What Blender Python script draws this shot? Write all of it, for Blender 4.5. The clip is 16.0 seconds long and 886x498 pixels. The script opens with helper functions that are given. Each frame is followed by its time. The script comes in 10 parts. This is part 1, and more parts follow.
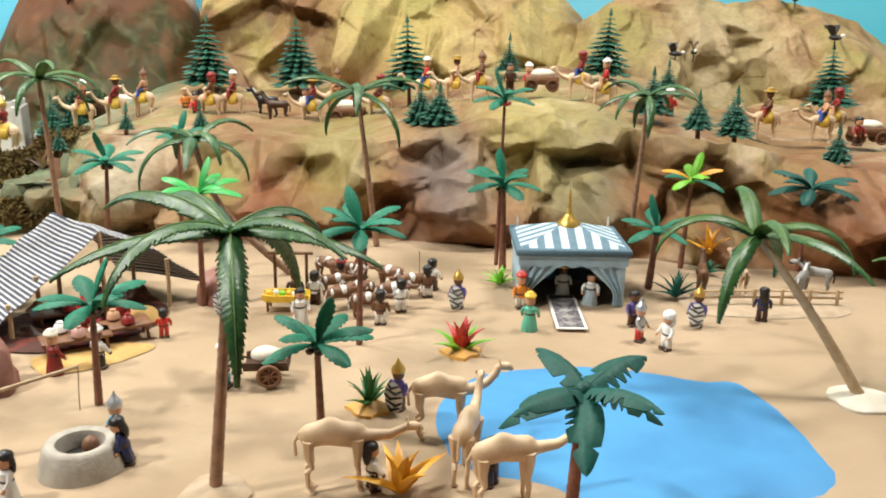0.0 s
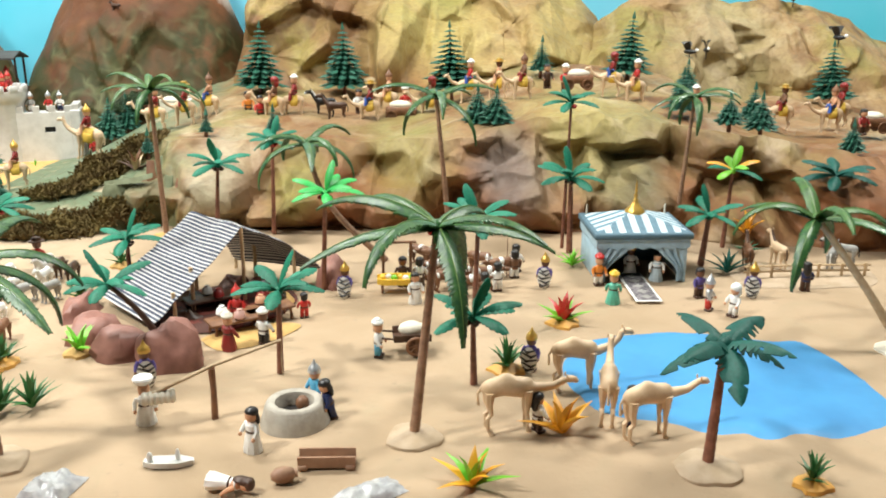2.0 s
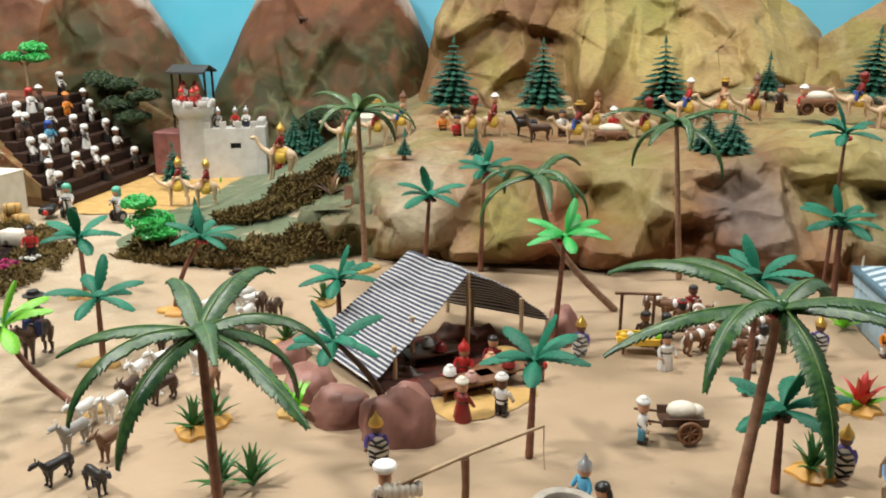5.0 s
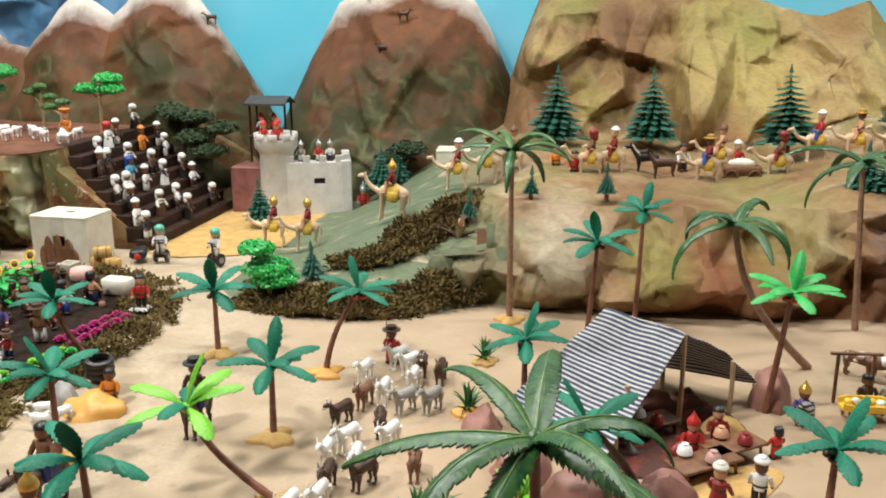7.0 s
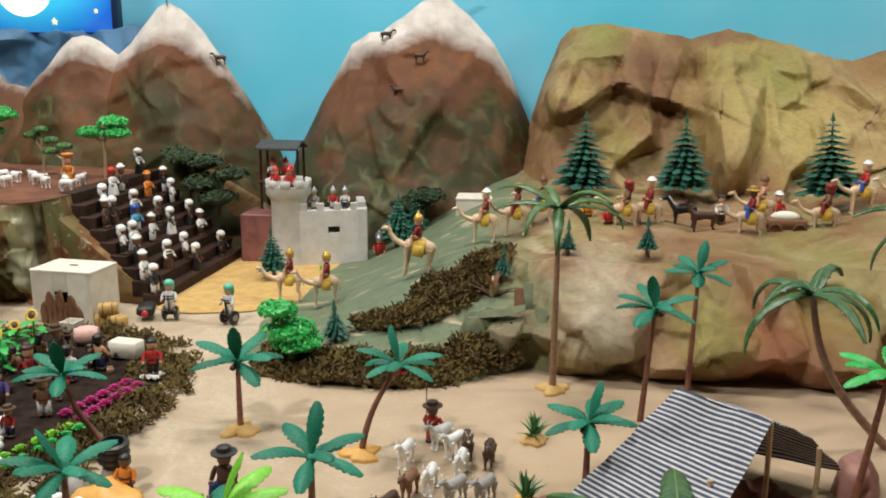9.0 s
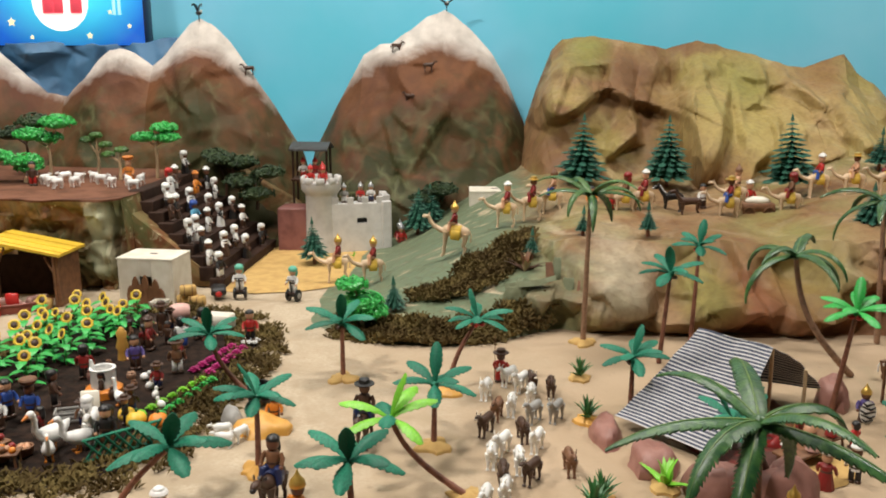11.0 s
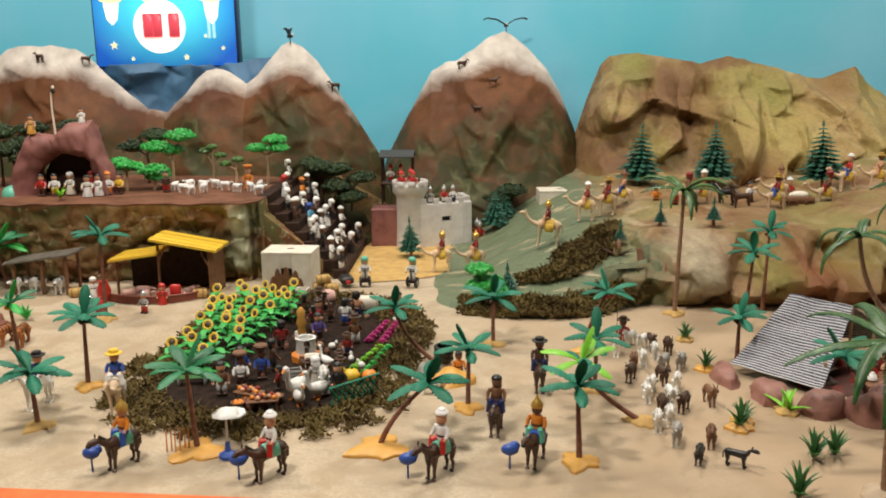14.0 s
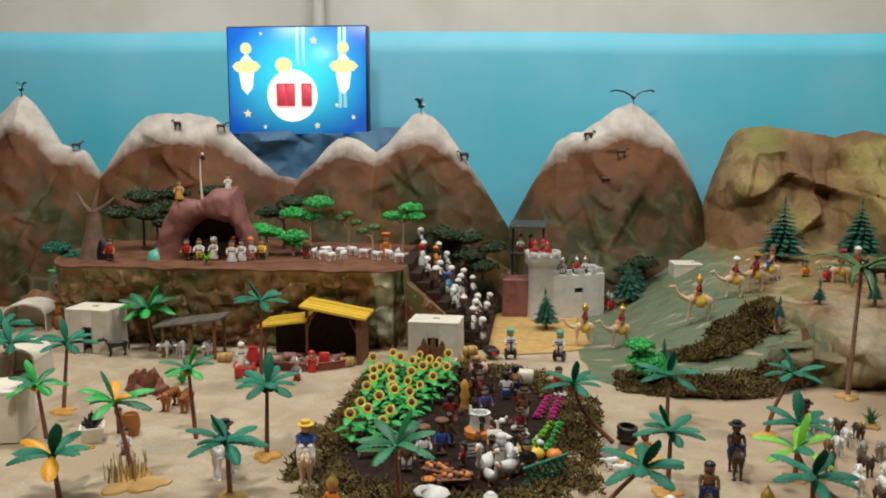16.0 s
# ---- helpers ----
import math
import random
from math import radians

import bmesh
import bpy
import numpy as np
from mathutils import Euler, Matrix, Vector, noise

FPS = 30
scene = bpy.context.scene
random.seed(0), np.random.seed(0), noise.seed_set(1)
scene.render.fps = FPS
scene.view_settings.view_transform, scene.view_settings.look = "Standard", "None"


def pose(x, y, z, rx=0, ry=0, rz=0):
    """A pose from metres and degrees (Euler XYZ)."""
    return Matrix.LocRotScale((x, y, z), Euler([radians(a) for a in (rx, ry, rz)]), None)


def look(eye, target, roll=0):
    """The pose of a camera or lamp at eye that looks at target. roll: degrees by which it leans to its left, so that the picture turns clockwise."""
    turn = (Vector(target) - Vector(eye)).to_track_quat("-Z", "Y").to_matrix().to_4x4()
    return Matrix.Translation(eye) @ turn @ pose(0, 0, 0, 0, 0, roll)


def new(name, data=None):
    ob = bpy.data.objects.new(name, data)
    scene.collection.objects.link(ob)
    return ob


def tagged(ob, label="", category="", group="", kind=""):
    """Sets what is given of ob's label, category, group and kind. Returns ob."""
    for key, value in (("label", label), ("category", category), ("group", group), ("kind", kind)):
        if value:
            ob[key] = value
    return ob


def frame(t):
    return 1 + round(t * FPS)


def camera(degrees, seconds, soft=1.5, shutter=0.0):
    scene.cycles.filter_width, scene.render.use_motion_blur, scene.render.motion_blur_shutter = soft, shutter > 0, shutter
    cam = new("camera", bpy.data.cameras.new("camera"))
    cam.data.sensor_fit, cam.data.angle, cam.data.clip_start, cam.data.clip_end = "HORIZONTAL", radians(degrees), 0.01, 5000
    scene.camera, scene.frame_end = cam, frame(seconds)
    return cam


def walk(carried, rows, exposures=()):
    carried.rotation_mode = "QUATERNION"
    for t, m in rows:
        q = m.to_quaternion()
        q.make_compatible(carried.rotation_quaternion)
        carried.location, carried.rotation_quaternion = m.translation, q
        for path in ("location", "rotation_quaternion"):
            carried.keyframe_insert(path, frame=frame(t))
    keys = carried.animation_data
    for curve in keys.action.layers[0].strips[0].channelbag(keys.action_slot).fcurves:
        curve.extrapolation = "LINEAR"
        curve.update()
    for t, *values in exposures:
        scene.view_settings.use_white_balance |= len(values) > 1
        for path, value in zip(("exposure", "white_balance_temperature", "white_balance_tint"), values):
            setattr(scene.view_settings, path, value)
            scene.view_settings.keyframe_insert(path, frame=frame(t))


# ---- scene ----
from mathutils import geometry

cam = camera(53.9, 16.0, soft=1.9)
PATH = [
    (0, (0.122, 0.162, 0.519), (0.005, 2.082, -0.031), 1.0),
    (0.5, (0.104, 0.037, 0.558), (-0.053, 1.949, -0.007), 0.6),
    (1, (0.075, -0.002, 0.565), (-0.081, 1.907, -0.009), 0.6),
    (1.5, (-0.016, -0.039, 0.575), (-0.126, 1.87, -0.011), 0.5),
    (2, (-0.116, -0.066, 0.585), (-0.148, 1.846, 0.002), 0.4),
    (2.5, (-0.159, -0.051, 0.593), (-0.136, 1.869, 0.034), 0.4),
    (3, (-0.165, -0.031, 0.597), (-0.128, 1.897, 0.064), 0.2),
    (3.5, (-0.183, -0.021, 0.608), (-0.179, 1.911, 0.089), -0.0),
    (4, (-0.243, -0.007, 0.603), (-0.327, 1.92, 0.074), -0.1),
    (4.5, (-0.306, 0.083, 0.584), (-0.528, 1.996, 0.043), 0.1),
    (5, (-0.324, 0.152, 0.582), (-0.658, 2.043, 0.022), 0.1),
    (7.5, (-0.706, 0.326, 0.6), (-1.021, 2.243, 0.124), 0.0),
    (8, (-0.695, 0.398, 0.609), (-1.028, 2.319, 0.165), -0.1),
    (10.5, (-0.969, 0.133, 0.627), (-1.154, 2.076, 0.19), 0.5),
    (11, (-0.975, -0.008, 0.656), (-1.137, 1.935, 0.215), 0.0),
    (11.5, (-1.034, -0.103, 0.665), (-1.161, 1.844, 0.222), -0.4),
    (12, (-1.145, -0.23, 0.688), (-1.23, 1.716, 0.236), -0.7),
    (12.5, (-1.221, -0.322, 0.688), (-1.297, 1.622, 0.226), -0.8),
    (13, (-1.202, -0.38, 0.697), (-1.308, 1.564, 0.239), -0.7),
    (13.5, (-1.208, -0.421, 0.692), (-1.325, 1.525, 0.245), -0.5),
    (14, (-1.35, -0.425, 0.704), (-1.437, 1.526, 0.274), -0.6),
    (14.5, (-1.512, -0.409, 0.712), (-1.593, 1.545, 0.291), -0.7),
    (15, (-1.604, -0.37, 0.699), (-1.718, 1.588, 0.309), -0.5),
    (15.5, (-1.641, -0.368, 0.713), (-1.805, 1.598, 0.386), -0.1),
    (16, (-1.64, -0.411, 0.716), (-1.853, 1.558, 0.435), 0.0),
]
walk(cam, [(t, look(eye, target, roll)) for t, eye, target, roll in PATH],
     exposures=[(0, 0.21, 6700, 12), (2, 0.28, 6500, 9), (2.5, 0.19, 6450, 8), (3, -0.03, 6400, 7), (3.5, 0.02, 6400, 7), (5, -0.22, 6600, 13), (7.5, -0.20, 6500, 13), (8, -0.55, 6500, 13), (10.5, -0.50, 6750, 15), (13, -0.62, 7150, 16), (14.5, -0.66, 7150, 15), (16, -1.0, 6650, 13)])

# ---- world and light: a closed exhibition room, one inferred ceiling lamp, three added fills ----
# Faint even ambient fill, added; nothing in the room gives it off.
world = bpy.data.worlds.new("ambient_fill")
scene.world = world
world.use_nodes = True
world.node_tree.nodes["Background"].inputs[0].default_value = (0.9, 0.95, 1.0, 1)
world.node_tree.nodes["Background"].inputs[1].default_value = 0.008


def key_fill_lamp(x, y, z, sx, sy, watts, colour):
    data = bpy.data.lights.new("key_fill_lamp", "AREA")
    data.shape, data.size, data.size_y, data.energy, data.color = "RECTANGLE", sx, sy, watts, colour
    ob = new("key_fill_light", data)
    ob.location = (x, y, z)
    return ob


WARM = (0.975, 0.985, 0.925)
# First lamp placed from shadows; three unseen fills added to brighten sides and wall.
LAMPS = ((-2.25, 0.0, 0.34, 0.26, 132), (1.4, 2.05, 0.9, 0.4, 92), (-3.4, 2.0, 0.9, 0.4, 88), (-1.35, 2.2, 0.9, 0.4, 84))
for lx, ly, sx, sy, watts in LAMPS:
    key_fill_lamp(lx, ly, 3.12, sx, sy, watts, WARM)

# ---- materials ----


def ramp_mix(nt, fac, a, b):
    mix = nt.nodes.new("ShaderNodeMix")
    mix.data_type = "RGBA"
    nt.links.new(fac, mix.inputs[0])
    for value, socket in ((a, mix.inputs[6]), (b, mix.inputs[7])):
        if isinstance(value, tuple):
            socket.default_value = (*value[:3], 1)
        else:
            nt.links.new(value, socket)
    return mix.outputs[2]


def stretch(nt, socket, lo, hi):
    node = nt.nodes.new("ShaderNodeMapRange")
    node.inputs[1].default_value, node.inputs[2].default_value = lo, hi
    nt.links.new(socket, node.inputs[0])
    return node.outputs[0]


def noise_node(nt, coords, scale, detail=4.0, distortion=0.0, rough=0.55):
    node = nt.nodes.new("ShaderNodeTexNoise")
    node.inputs["Scale"].default_value, node.inputs["Detail"].default_value = scale, detail
    node.inputs["Distortion"].default_value, node.inputs["Roughness"].default_value = distortion, rough
    nt.links.new(coords, node.inputs["Vector"])
    return node.outputs[0]


def mat(name, colour, rough=0.45, second=None, scale=60.0, amount=1.0, bump=0.15, bump_scale=300.0, metal=0.0, vary=0.06, spec=0.5, lo=0.4, hi=0.65):
    """A plain surface: colour with a second colour in soft patches, fine grain and relief."""
    m = bpy.data.materials.new(name)
    m.use_nodes = True
    nt = m.node_tree
    bsdf = nt.nodes["Principled BSDF"]
    bsdf.inputs["Roughness"].default_value, bsdf.inputs["Metallic"].default_value = rough, metal
    bsdf.inputs["Specular IOR Level"].default_value = spec
    coords = nt.nodes.new("ShaderNodeTexCoord").outputs["Object"]
    if second is None:
        second = tuple(c * 0.72 for c in colour)
        amount *= 0.6
    patches = stretch(nt, noise_node(nt, coords, scale), lo, hi)
    scaled = nt.nodes.new("ShaderNodeMath")
    scaled.operation = "MULTIPLY"
    scaled.inputs[1].default_value = amount
    nt.links.new(patches, scaled.inputs[0])
    out = ramp_mix(nt, scaled.outputs[0], tuple(colour), tuple(second))
    if vary:
        info = nt.nodes.new("ShaderNodeObjectInfo")
        hsv = nt.nodes.new("ShaderNodeHueSaturation")
        val = nt.nodes.new("ShaderNodeMapRange")
        val.inputs[3].default_value, val.inputs[4].default_value = 1 - 2 * vary, 1 + 2 * vary
        nt.links.new(info.outputs["Random"], val.inputs[0])
        nt.links.new(val.outputs[0], hsv.inputs["Value"])
        nt.links.new(out, hsv.inputs["Color"])
        out = hsv.outputs[0]
    nt.links.new(out, bsdf.inputs["Base Color"])
    if bump:
        bn = nt.nodes.new("ShaderNodeBump")
        bn.inputs["Strength"].default_value, bn.inputs["Distance"].default_value = bump, 0.002
        nt.links.new(noise_node(nt, coords, bump_scale), bn.inputs["Height"])
        nt.links.new(bn.outputs[0], bsdf.inputs["Normal"])
    return m


def maths(nt, op, a, b=None, c=None):
    node = nt.nodes.new("ShaderNodeMath")
    node.operation = op
    for k, v in enumerate((a, b, c)):
        if v is None:
            continue
        if isinstance(v, (int, float)):
            node.inputs[k].default_value = v
        else:
            nt.links.new(v, node.inputs[k])
    return node.outputs[0]


def spray(nt, co, c, centre, radius, colour, strength=1.0):
    """A soft-edged cloud of sprayed paint or painted-in shade round one place, broken up by noise."""
    flat = nt.nodes.new("ShaderNodeMapping")
    flat.inputs["Scale"].default_value = (1.0, 0.25, 1.0)
    nt.links.new(co, flat.inputs[0])
    away = nt.nodes.new("ShaderNodeVectorMath")
    away.operation = "DISTANCE"
    nt.links.new(flat.outputs[0], away.inputs[0])
    away.inputs[1].default_value = (centre[0], centre[1] * 0.25, centre[2])
    radius *= 1.2
    wob = maths(nt, "MULTIPLY_ADD", noise_node(nt, co, 5.5, 3, 0.4), -radius * 0.9, away.outputs["Value"])
    fac = maths(nt, "MULTIPLY", stretch(nt, wob, radius * 0.62, -radius * 0.12), strength)
    return ramp_mix(nt, fac, c, colour)


def sprayed_paper(name, tan, olive, brown, pale, seed, sprays=(), cover=0.0, sage=None, lumps=0.12):
    """Stiff packing paper with clouds of sprayed colour, some of it painted-in shade, and faint scuffs along its folds.
    """
    m = bpy.data.materials.new(name)
    m.use_nodes = True
    nt = m.node_tree
    bsdf = nt.nodes["Principled BSDF"]
    bsdf.inputs["Roughness"].default_value = 0.55
    bsdf.inputs["Specular IOR Level"].default_value = 0.22
    raw = nt.nodes.new("ShaderNodeTexCoord").outputs["Object"]
    mapping = nt.nodes.new("ShaderNodeMapping")
    mapping.inputs["Location"].default_value = (seed, seed * 0.7, 0)
    nt.links.new(raw, mapping.inputs[0])
    co = mapping.outputs[0]
    c = ramp_mix(nt, stretch(nt, noise_node(nt, co, 2.8, 3, 0.4), 0.44, 0.57), tan, olive)
    c = ramp_mix(nt, stretch(nt, noise_node(nt, co, 4.6, 4, 0.7), 0.50 - cover, 0.66 - cover), c, brown)
    c = ramp_mix(nt, maths(nt, "MULTIPLY", stretch(nt, noise_node(nt, co, 6.1, 4, 0.9), 0.55, 0.68), 0.75), c, pale)
    c = ramp_mix(nt, maths(nt, "MULTIPLY", stretch(nt, noise_node(nt, co, 12.0, 4, 1.0), 0.56, 0.70), 0.55), c, tuple(v * 0.6 for v in brown))
    for centre, radius, colour, strength in sprays:
        c = spray(nt, raw, c, centre, radius, colour, strength)
    if sage:
        xyz = nt.nodes.new("ShaderNodeSeparateXYZ")
        nt.links.new(raw, xyz.inputs[0])
        reach = maths(nt, "MULTIPLY_ADD", noise_node(nt, co, 4.3, 4, 0.6), 0.5, xyz.outputs[0])
        c = ramp_mix(nt, stretch(nt, reach, -0.58, -0.76), c, sage)
        streak = nt.nodes.new("ShaderNodeMapping")
        streak.inputs["Scale"].default_value = (1.0, 3.2, 3.2)
        nt.links.new(raw, streak.inputs[0])
        worn = maths(nt, "MULTIPLY", stretch(nt, noise_node(nt, streak.outputs[0], 6.0, 5, 0.8), 0.60, 0.70), stretch(nt, reach, -0.60, -0.80))
        c = ramp_mix(nt, worn, c, pale)
    speck = maths(nt, "MULTIPLY", stretch(nt, noise_node(nt, co, 70, 4), 0.42, 0.85), 0.45)
    c = ramp_mix(nt, speck, c, tuple(v * 0.55 for v in brown))
    nt.links.new(c, bsdf.inputs["Base Color"])
    bn = nt.nodes.new("ShaderNodeBump")
    bn.inputs["Strength"].default_value, bn.inputs["Distance"].default_value = lumps, 0.006
    nt.links.new(noise_node(nt, co, 26, 4, 0.6), bn.inputs["Height"])
    folds = nt.nodes.new("ShaderNodeTexVoronoi")
    folds.inputs["Scale"].default_value = 13.0
    bent = nt.nodes.new("ShaderNodeMix")
    bent.data_type = "VECTOR"
    bent.inputs["Factor"].default_value = 0.12
    warp = nt.nodes.new("ShaderNodeTexNoise")
    warp.inputs["Scale"].default_value = 7.0
    nt.links.new(co, warp.inputs["Vector"])
    nt.links.new(co, bent.inputs[4])
    nt.links.new(warp.outputs["Color"], bent.inputs[5])
    nt.links.new(bent.outputs[1], folds.inputs["Vector"])
    fb = nt.nodes.new("ShaderNodeBump")
    fb.inputs["Strength"].default_value, fb.inputs["Distance"].default_value = 0.6, 0.022
    nt.links.new(folds.outputs["Distance"], fb.inputs["Height"])
    nt.links.new(bn.outputs[0], fb.inputs["Normal"])
    nt.links.new(fb.outputs[0], bsdf.inputs["Normal"])
    return m


def painted_paper(name, tan, olive, brown, pale, seed, veins=0.0, cover=0.0, sprays=()):
    """Rough plaster dabbed with olive and brown, with pale worn strokes."""
    m = bpy.data.materials.new(name)
    m.use_nodes = True
    nt = m.node_tree
    bsdf = nt.nodes["Principled BSDF"]
    bsdf.inputs["Roughness"].default_value = 0.62
    bsdf.inputs["Specular IOR Level"].default_value = 0.18
    mapping = nt.nodes.new("ShaderNodeMapping")
    mapping.inputs["Location"].default_value = (seed, seed * 0.7, 0)
    nt.links.new(nt.nodes.new("ShaderNodeTexCoord").outputs["Object"], mapping.inputs[0])
    co = mapping.outputs[0]
    c = ramp_mix(nt, stretch(nt, noise_node(nt, co, 6.5, 4, 0.8), 0.42, 0.6), tan, olive)
    c = ramp_mix(nt, stretch(nt, noise_node(nt, co, 9.0, 5, 1.2), 0.50 - cover, 0.64 - cover), c, brown)
    c = ramp_mix(nt, stretch(nt, noise_node(nt, co, 17, 5, 1.6), 0.60, 0.70), c, pale)
    dark = ramp_mix(nt, stretch(nt, noise_node(nt, co, 31, 4, 0.8), 0.50, 0.70), c, tuple(v * 0.35 for v in olive))
    c = ramp_mix(nt, maths(nt, "MULTIPLY", stretch(nt, noise_node(nt, co, 5.0, 3, 0.3), 0.35, 0.6), veins), c, dark)
    for centre, radius, colour, strength in sprays:
        c = spray(nt, nt.nodes.new("ShaderNodeTexCoord").outputs["Object"], c, centre, radius, colour, strength)
    nt.links.new(c, bsdf.inputs["Base Color"])
    bn = nt.nodes.new("ShaderNodeBump")
    bn.inputs["Strength"].default_value, bn.inputs["Distance"].default_value = 0.45, 0.006
    nt.links.new(noise_node(nt, co, 30, 6, 1.0), bn.inputs["Height"])
    nt.links.new(bn.outputs[0], bsdf.inputs["Normal"])
    return m


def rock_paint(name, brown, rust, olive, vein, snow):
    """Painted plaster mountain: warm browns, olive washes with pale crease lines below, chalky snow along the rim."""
    m = bpy.data.materials.new(name)
    m.use_nodes = True
    nt = m.node_tree
    bsdf = nt.nodes["Principled BSDF"]
    bsdf.inputs["Roughness"].default_value = 0.6
    bsdf.inputs["Specular IOR Level"].default_value = 0.2
    co = nt.nodes.new("ShaderNodeTexCoord").outputs["Object"]
    xyz = nt.nodes.new("ShaderNodeSeparateXYZ")
    nt.links.new(co, xyz.inputs[0])
    c = ramp_mix(nt, stretch(nt, noise_node(nt, co, 4.5, 4, 0.8), 0.38, 0.64), brown, rust)
    c = ramp_mix(nt, maths(nt, "MULTIPLY", stretch(nt, noise_node(nt, co, 13, 5, 0.8), 0.45, 0.75), 0.6), c, tuple(v * 0.5 for v in brown))
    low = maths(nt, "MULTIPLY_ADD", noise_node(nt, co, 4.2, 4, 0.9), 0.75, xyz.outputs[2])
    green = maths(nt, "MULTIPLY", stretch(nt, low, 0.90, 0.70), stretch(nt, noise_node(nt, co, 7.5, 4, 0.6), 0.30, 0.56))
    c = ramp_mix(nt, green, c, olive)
    edges = nt.nodes.new("ShaderNodeTexVoronoi")
    edges.feature = "DISTANCE_TO_EDGE"
    edges.inputs["Scale"].default_value = 8.0
    bent = nt.nodes.new("ShaderNodeVectorMath")
    bent.operation = "MULTIPLY_ADD"
    wob = nt.nodes.new("ShaderNodeTexNoise")
    wob.inputs["Scale"].default_value = 7.0
    nt.links.new(co, wob.inputs["Vector"])
    nt.links.new(wob.outputs["Color"], bent.inputs[0])
    bent.inputs[1].default_value = (0.22, 0.22, 0.22)
    nt.links.new(co, bent.inputs[2])
    nt.links.new(bent.outputs[0], edges.inputs["Vector"])
    line = maths(nt, "MULTIPLY", stretch(nt, edges.outputs["Distance"], 0.13, 0.0), stretch(nt, noise_node(nt, co, 6.0, 3), 0.46, 0.6))
    c = ramp_mix(nt, maths(nt, "MULTIPLY", maths(nt, "MULTIPLY", line, green), 0.6), c, vein)
    rim = nt.nodes.new("ShaderNodeAttribute")
    rim.attribute_name = "snow_cover"
    edge = maths(nt, "MULTIPLY_ADD", noise_node(nt, co, 10, 6, 0.8), 0.12, rim.outputs["Fac"])
    chalk = ramp_mix(nt, stretch(nt, noise_node(nt, co, 16, 5), 0.35, 0.7), snow, tuple(v * 0.72 for v in snow))
    c = ramp_mix(nt, stretch(nt, edge, 0.055, 0.15), c, chalk)
    nt.links.new(c, bsdf.inputs["Base Color"])
    bn = nt.nodes.new("ShaderNodeBump")
    bn.inputs["Strength"].default_value, bn.inputs["Distance"].default_value = 0.4, 0.006
    nt.links.new(noise_node(nt, co, 24, 6, 0.8), bn.inputs["Height"])
    nt.links.new(bn.outputs[0], bsdf.inputs["Normal"])
    return m


def sand_paint():
    m = bpy.data.materials.new("sand_sheet")
    m.use_nodes = True
    nt = m.node_tree
    bsdf = nt.nodes["Principled BSDF"]
    bsdf.inputs["Roughness"].default_value = 0.8
    bsdf.inputs["Specular IOR Level"].default_value = 0.25
    co = nt.nodes.new("ShaderNodeTexCoord").outputs["Object"]
    base = ramp_mix(nt, stretch(nt, noise_node(nt, co, 4, 4, 0.5), 0.35, 0.7), (0.43, 0.315, 0.21), (0.355, 0.255, 0.16))
    sep = nt.nodes.new("ShaderNodeSeparateXYZ")
    nt.links.new(co, sep.inputs[0])
    side = nt.nodes.new("ShaderNodeMath")
    side.operation = "MULTIPLY_ADD"
    side.inputs[1].default_value = 1.1
    nt.links.new(noise_node(nt, co, 3.1, 6, 0.4), side.inputs[0])
    flip = nt.nodes.new("ShaderNodeMath")
    flip.operation = "MULTIPLY"
    flip.inputs[1].default_value = -1.0
    nt.links.new(sep.outputs[0], flip.inputs[0])
    nt.links.new(flip.outputs[0], side.inputs[2])
    dust = ramp_mix(nt, stretch(nt, noise_node(nt, co, 150, 3), 0.34, 0.66), (0.50, 0.41, 0.30), (0.425, 0.335, 0.235))
    powder = ramp_mix(nt, stretch(nt, noise_node(nt, co, 7.5, 5, 0.8), 0.42, 0.62), dust, (0.385, 0.295, 0.20))
    c = ramp_mix(nt, stretch(nt, side.outputs[0], 1.35, 1.95), base, powder)
    c = ramp_mix(nt, stretch(nt, noise_node(nt, co, 5.5, 6, 1.2), 0.56, 0.70), c, (0.375, 0.285, 0.185))
    c = ramp_mix(nt, stretch(nt, noise_node(nt, co, 45, 3), 0.66, 0.78), c, (0.33, 0.25, 0.17))
    nt.links.new(c, bsdf.inputs["Base Color"])
    bn = nt.nodes.new("ShaderNodeBump")
    bn.inputs["Strength"].default_value, bn.inputs["Distance"].default_value = 0.4, 0.003
    nt.links.new(noise_node(nt, co, 90, 6), bn.inputs["Height"])
    nt.links.new(bn.outputs[0], bsdf.inputs["Normal"])
    return m


SAND = sand_paint()
OCHRE, UMBER, RUST, KHAKI = (0.42, 0.335, 0.115), (0.17, 0.082, 0.038), (0.20, 0.070, 0.028), (0.23, 0.225, 0.062)
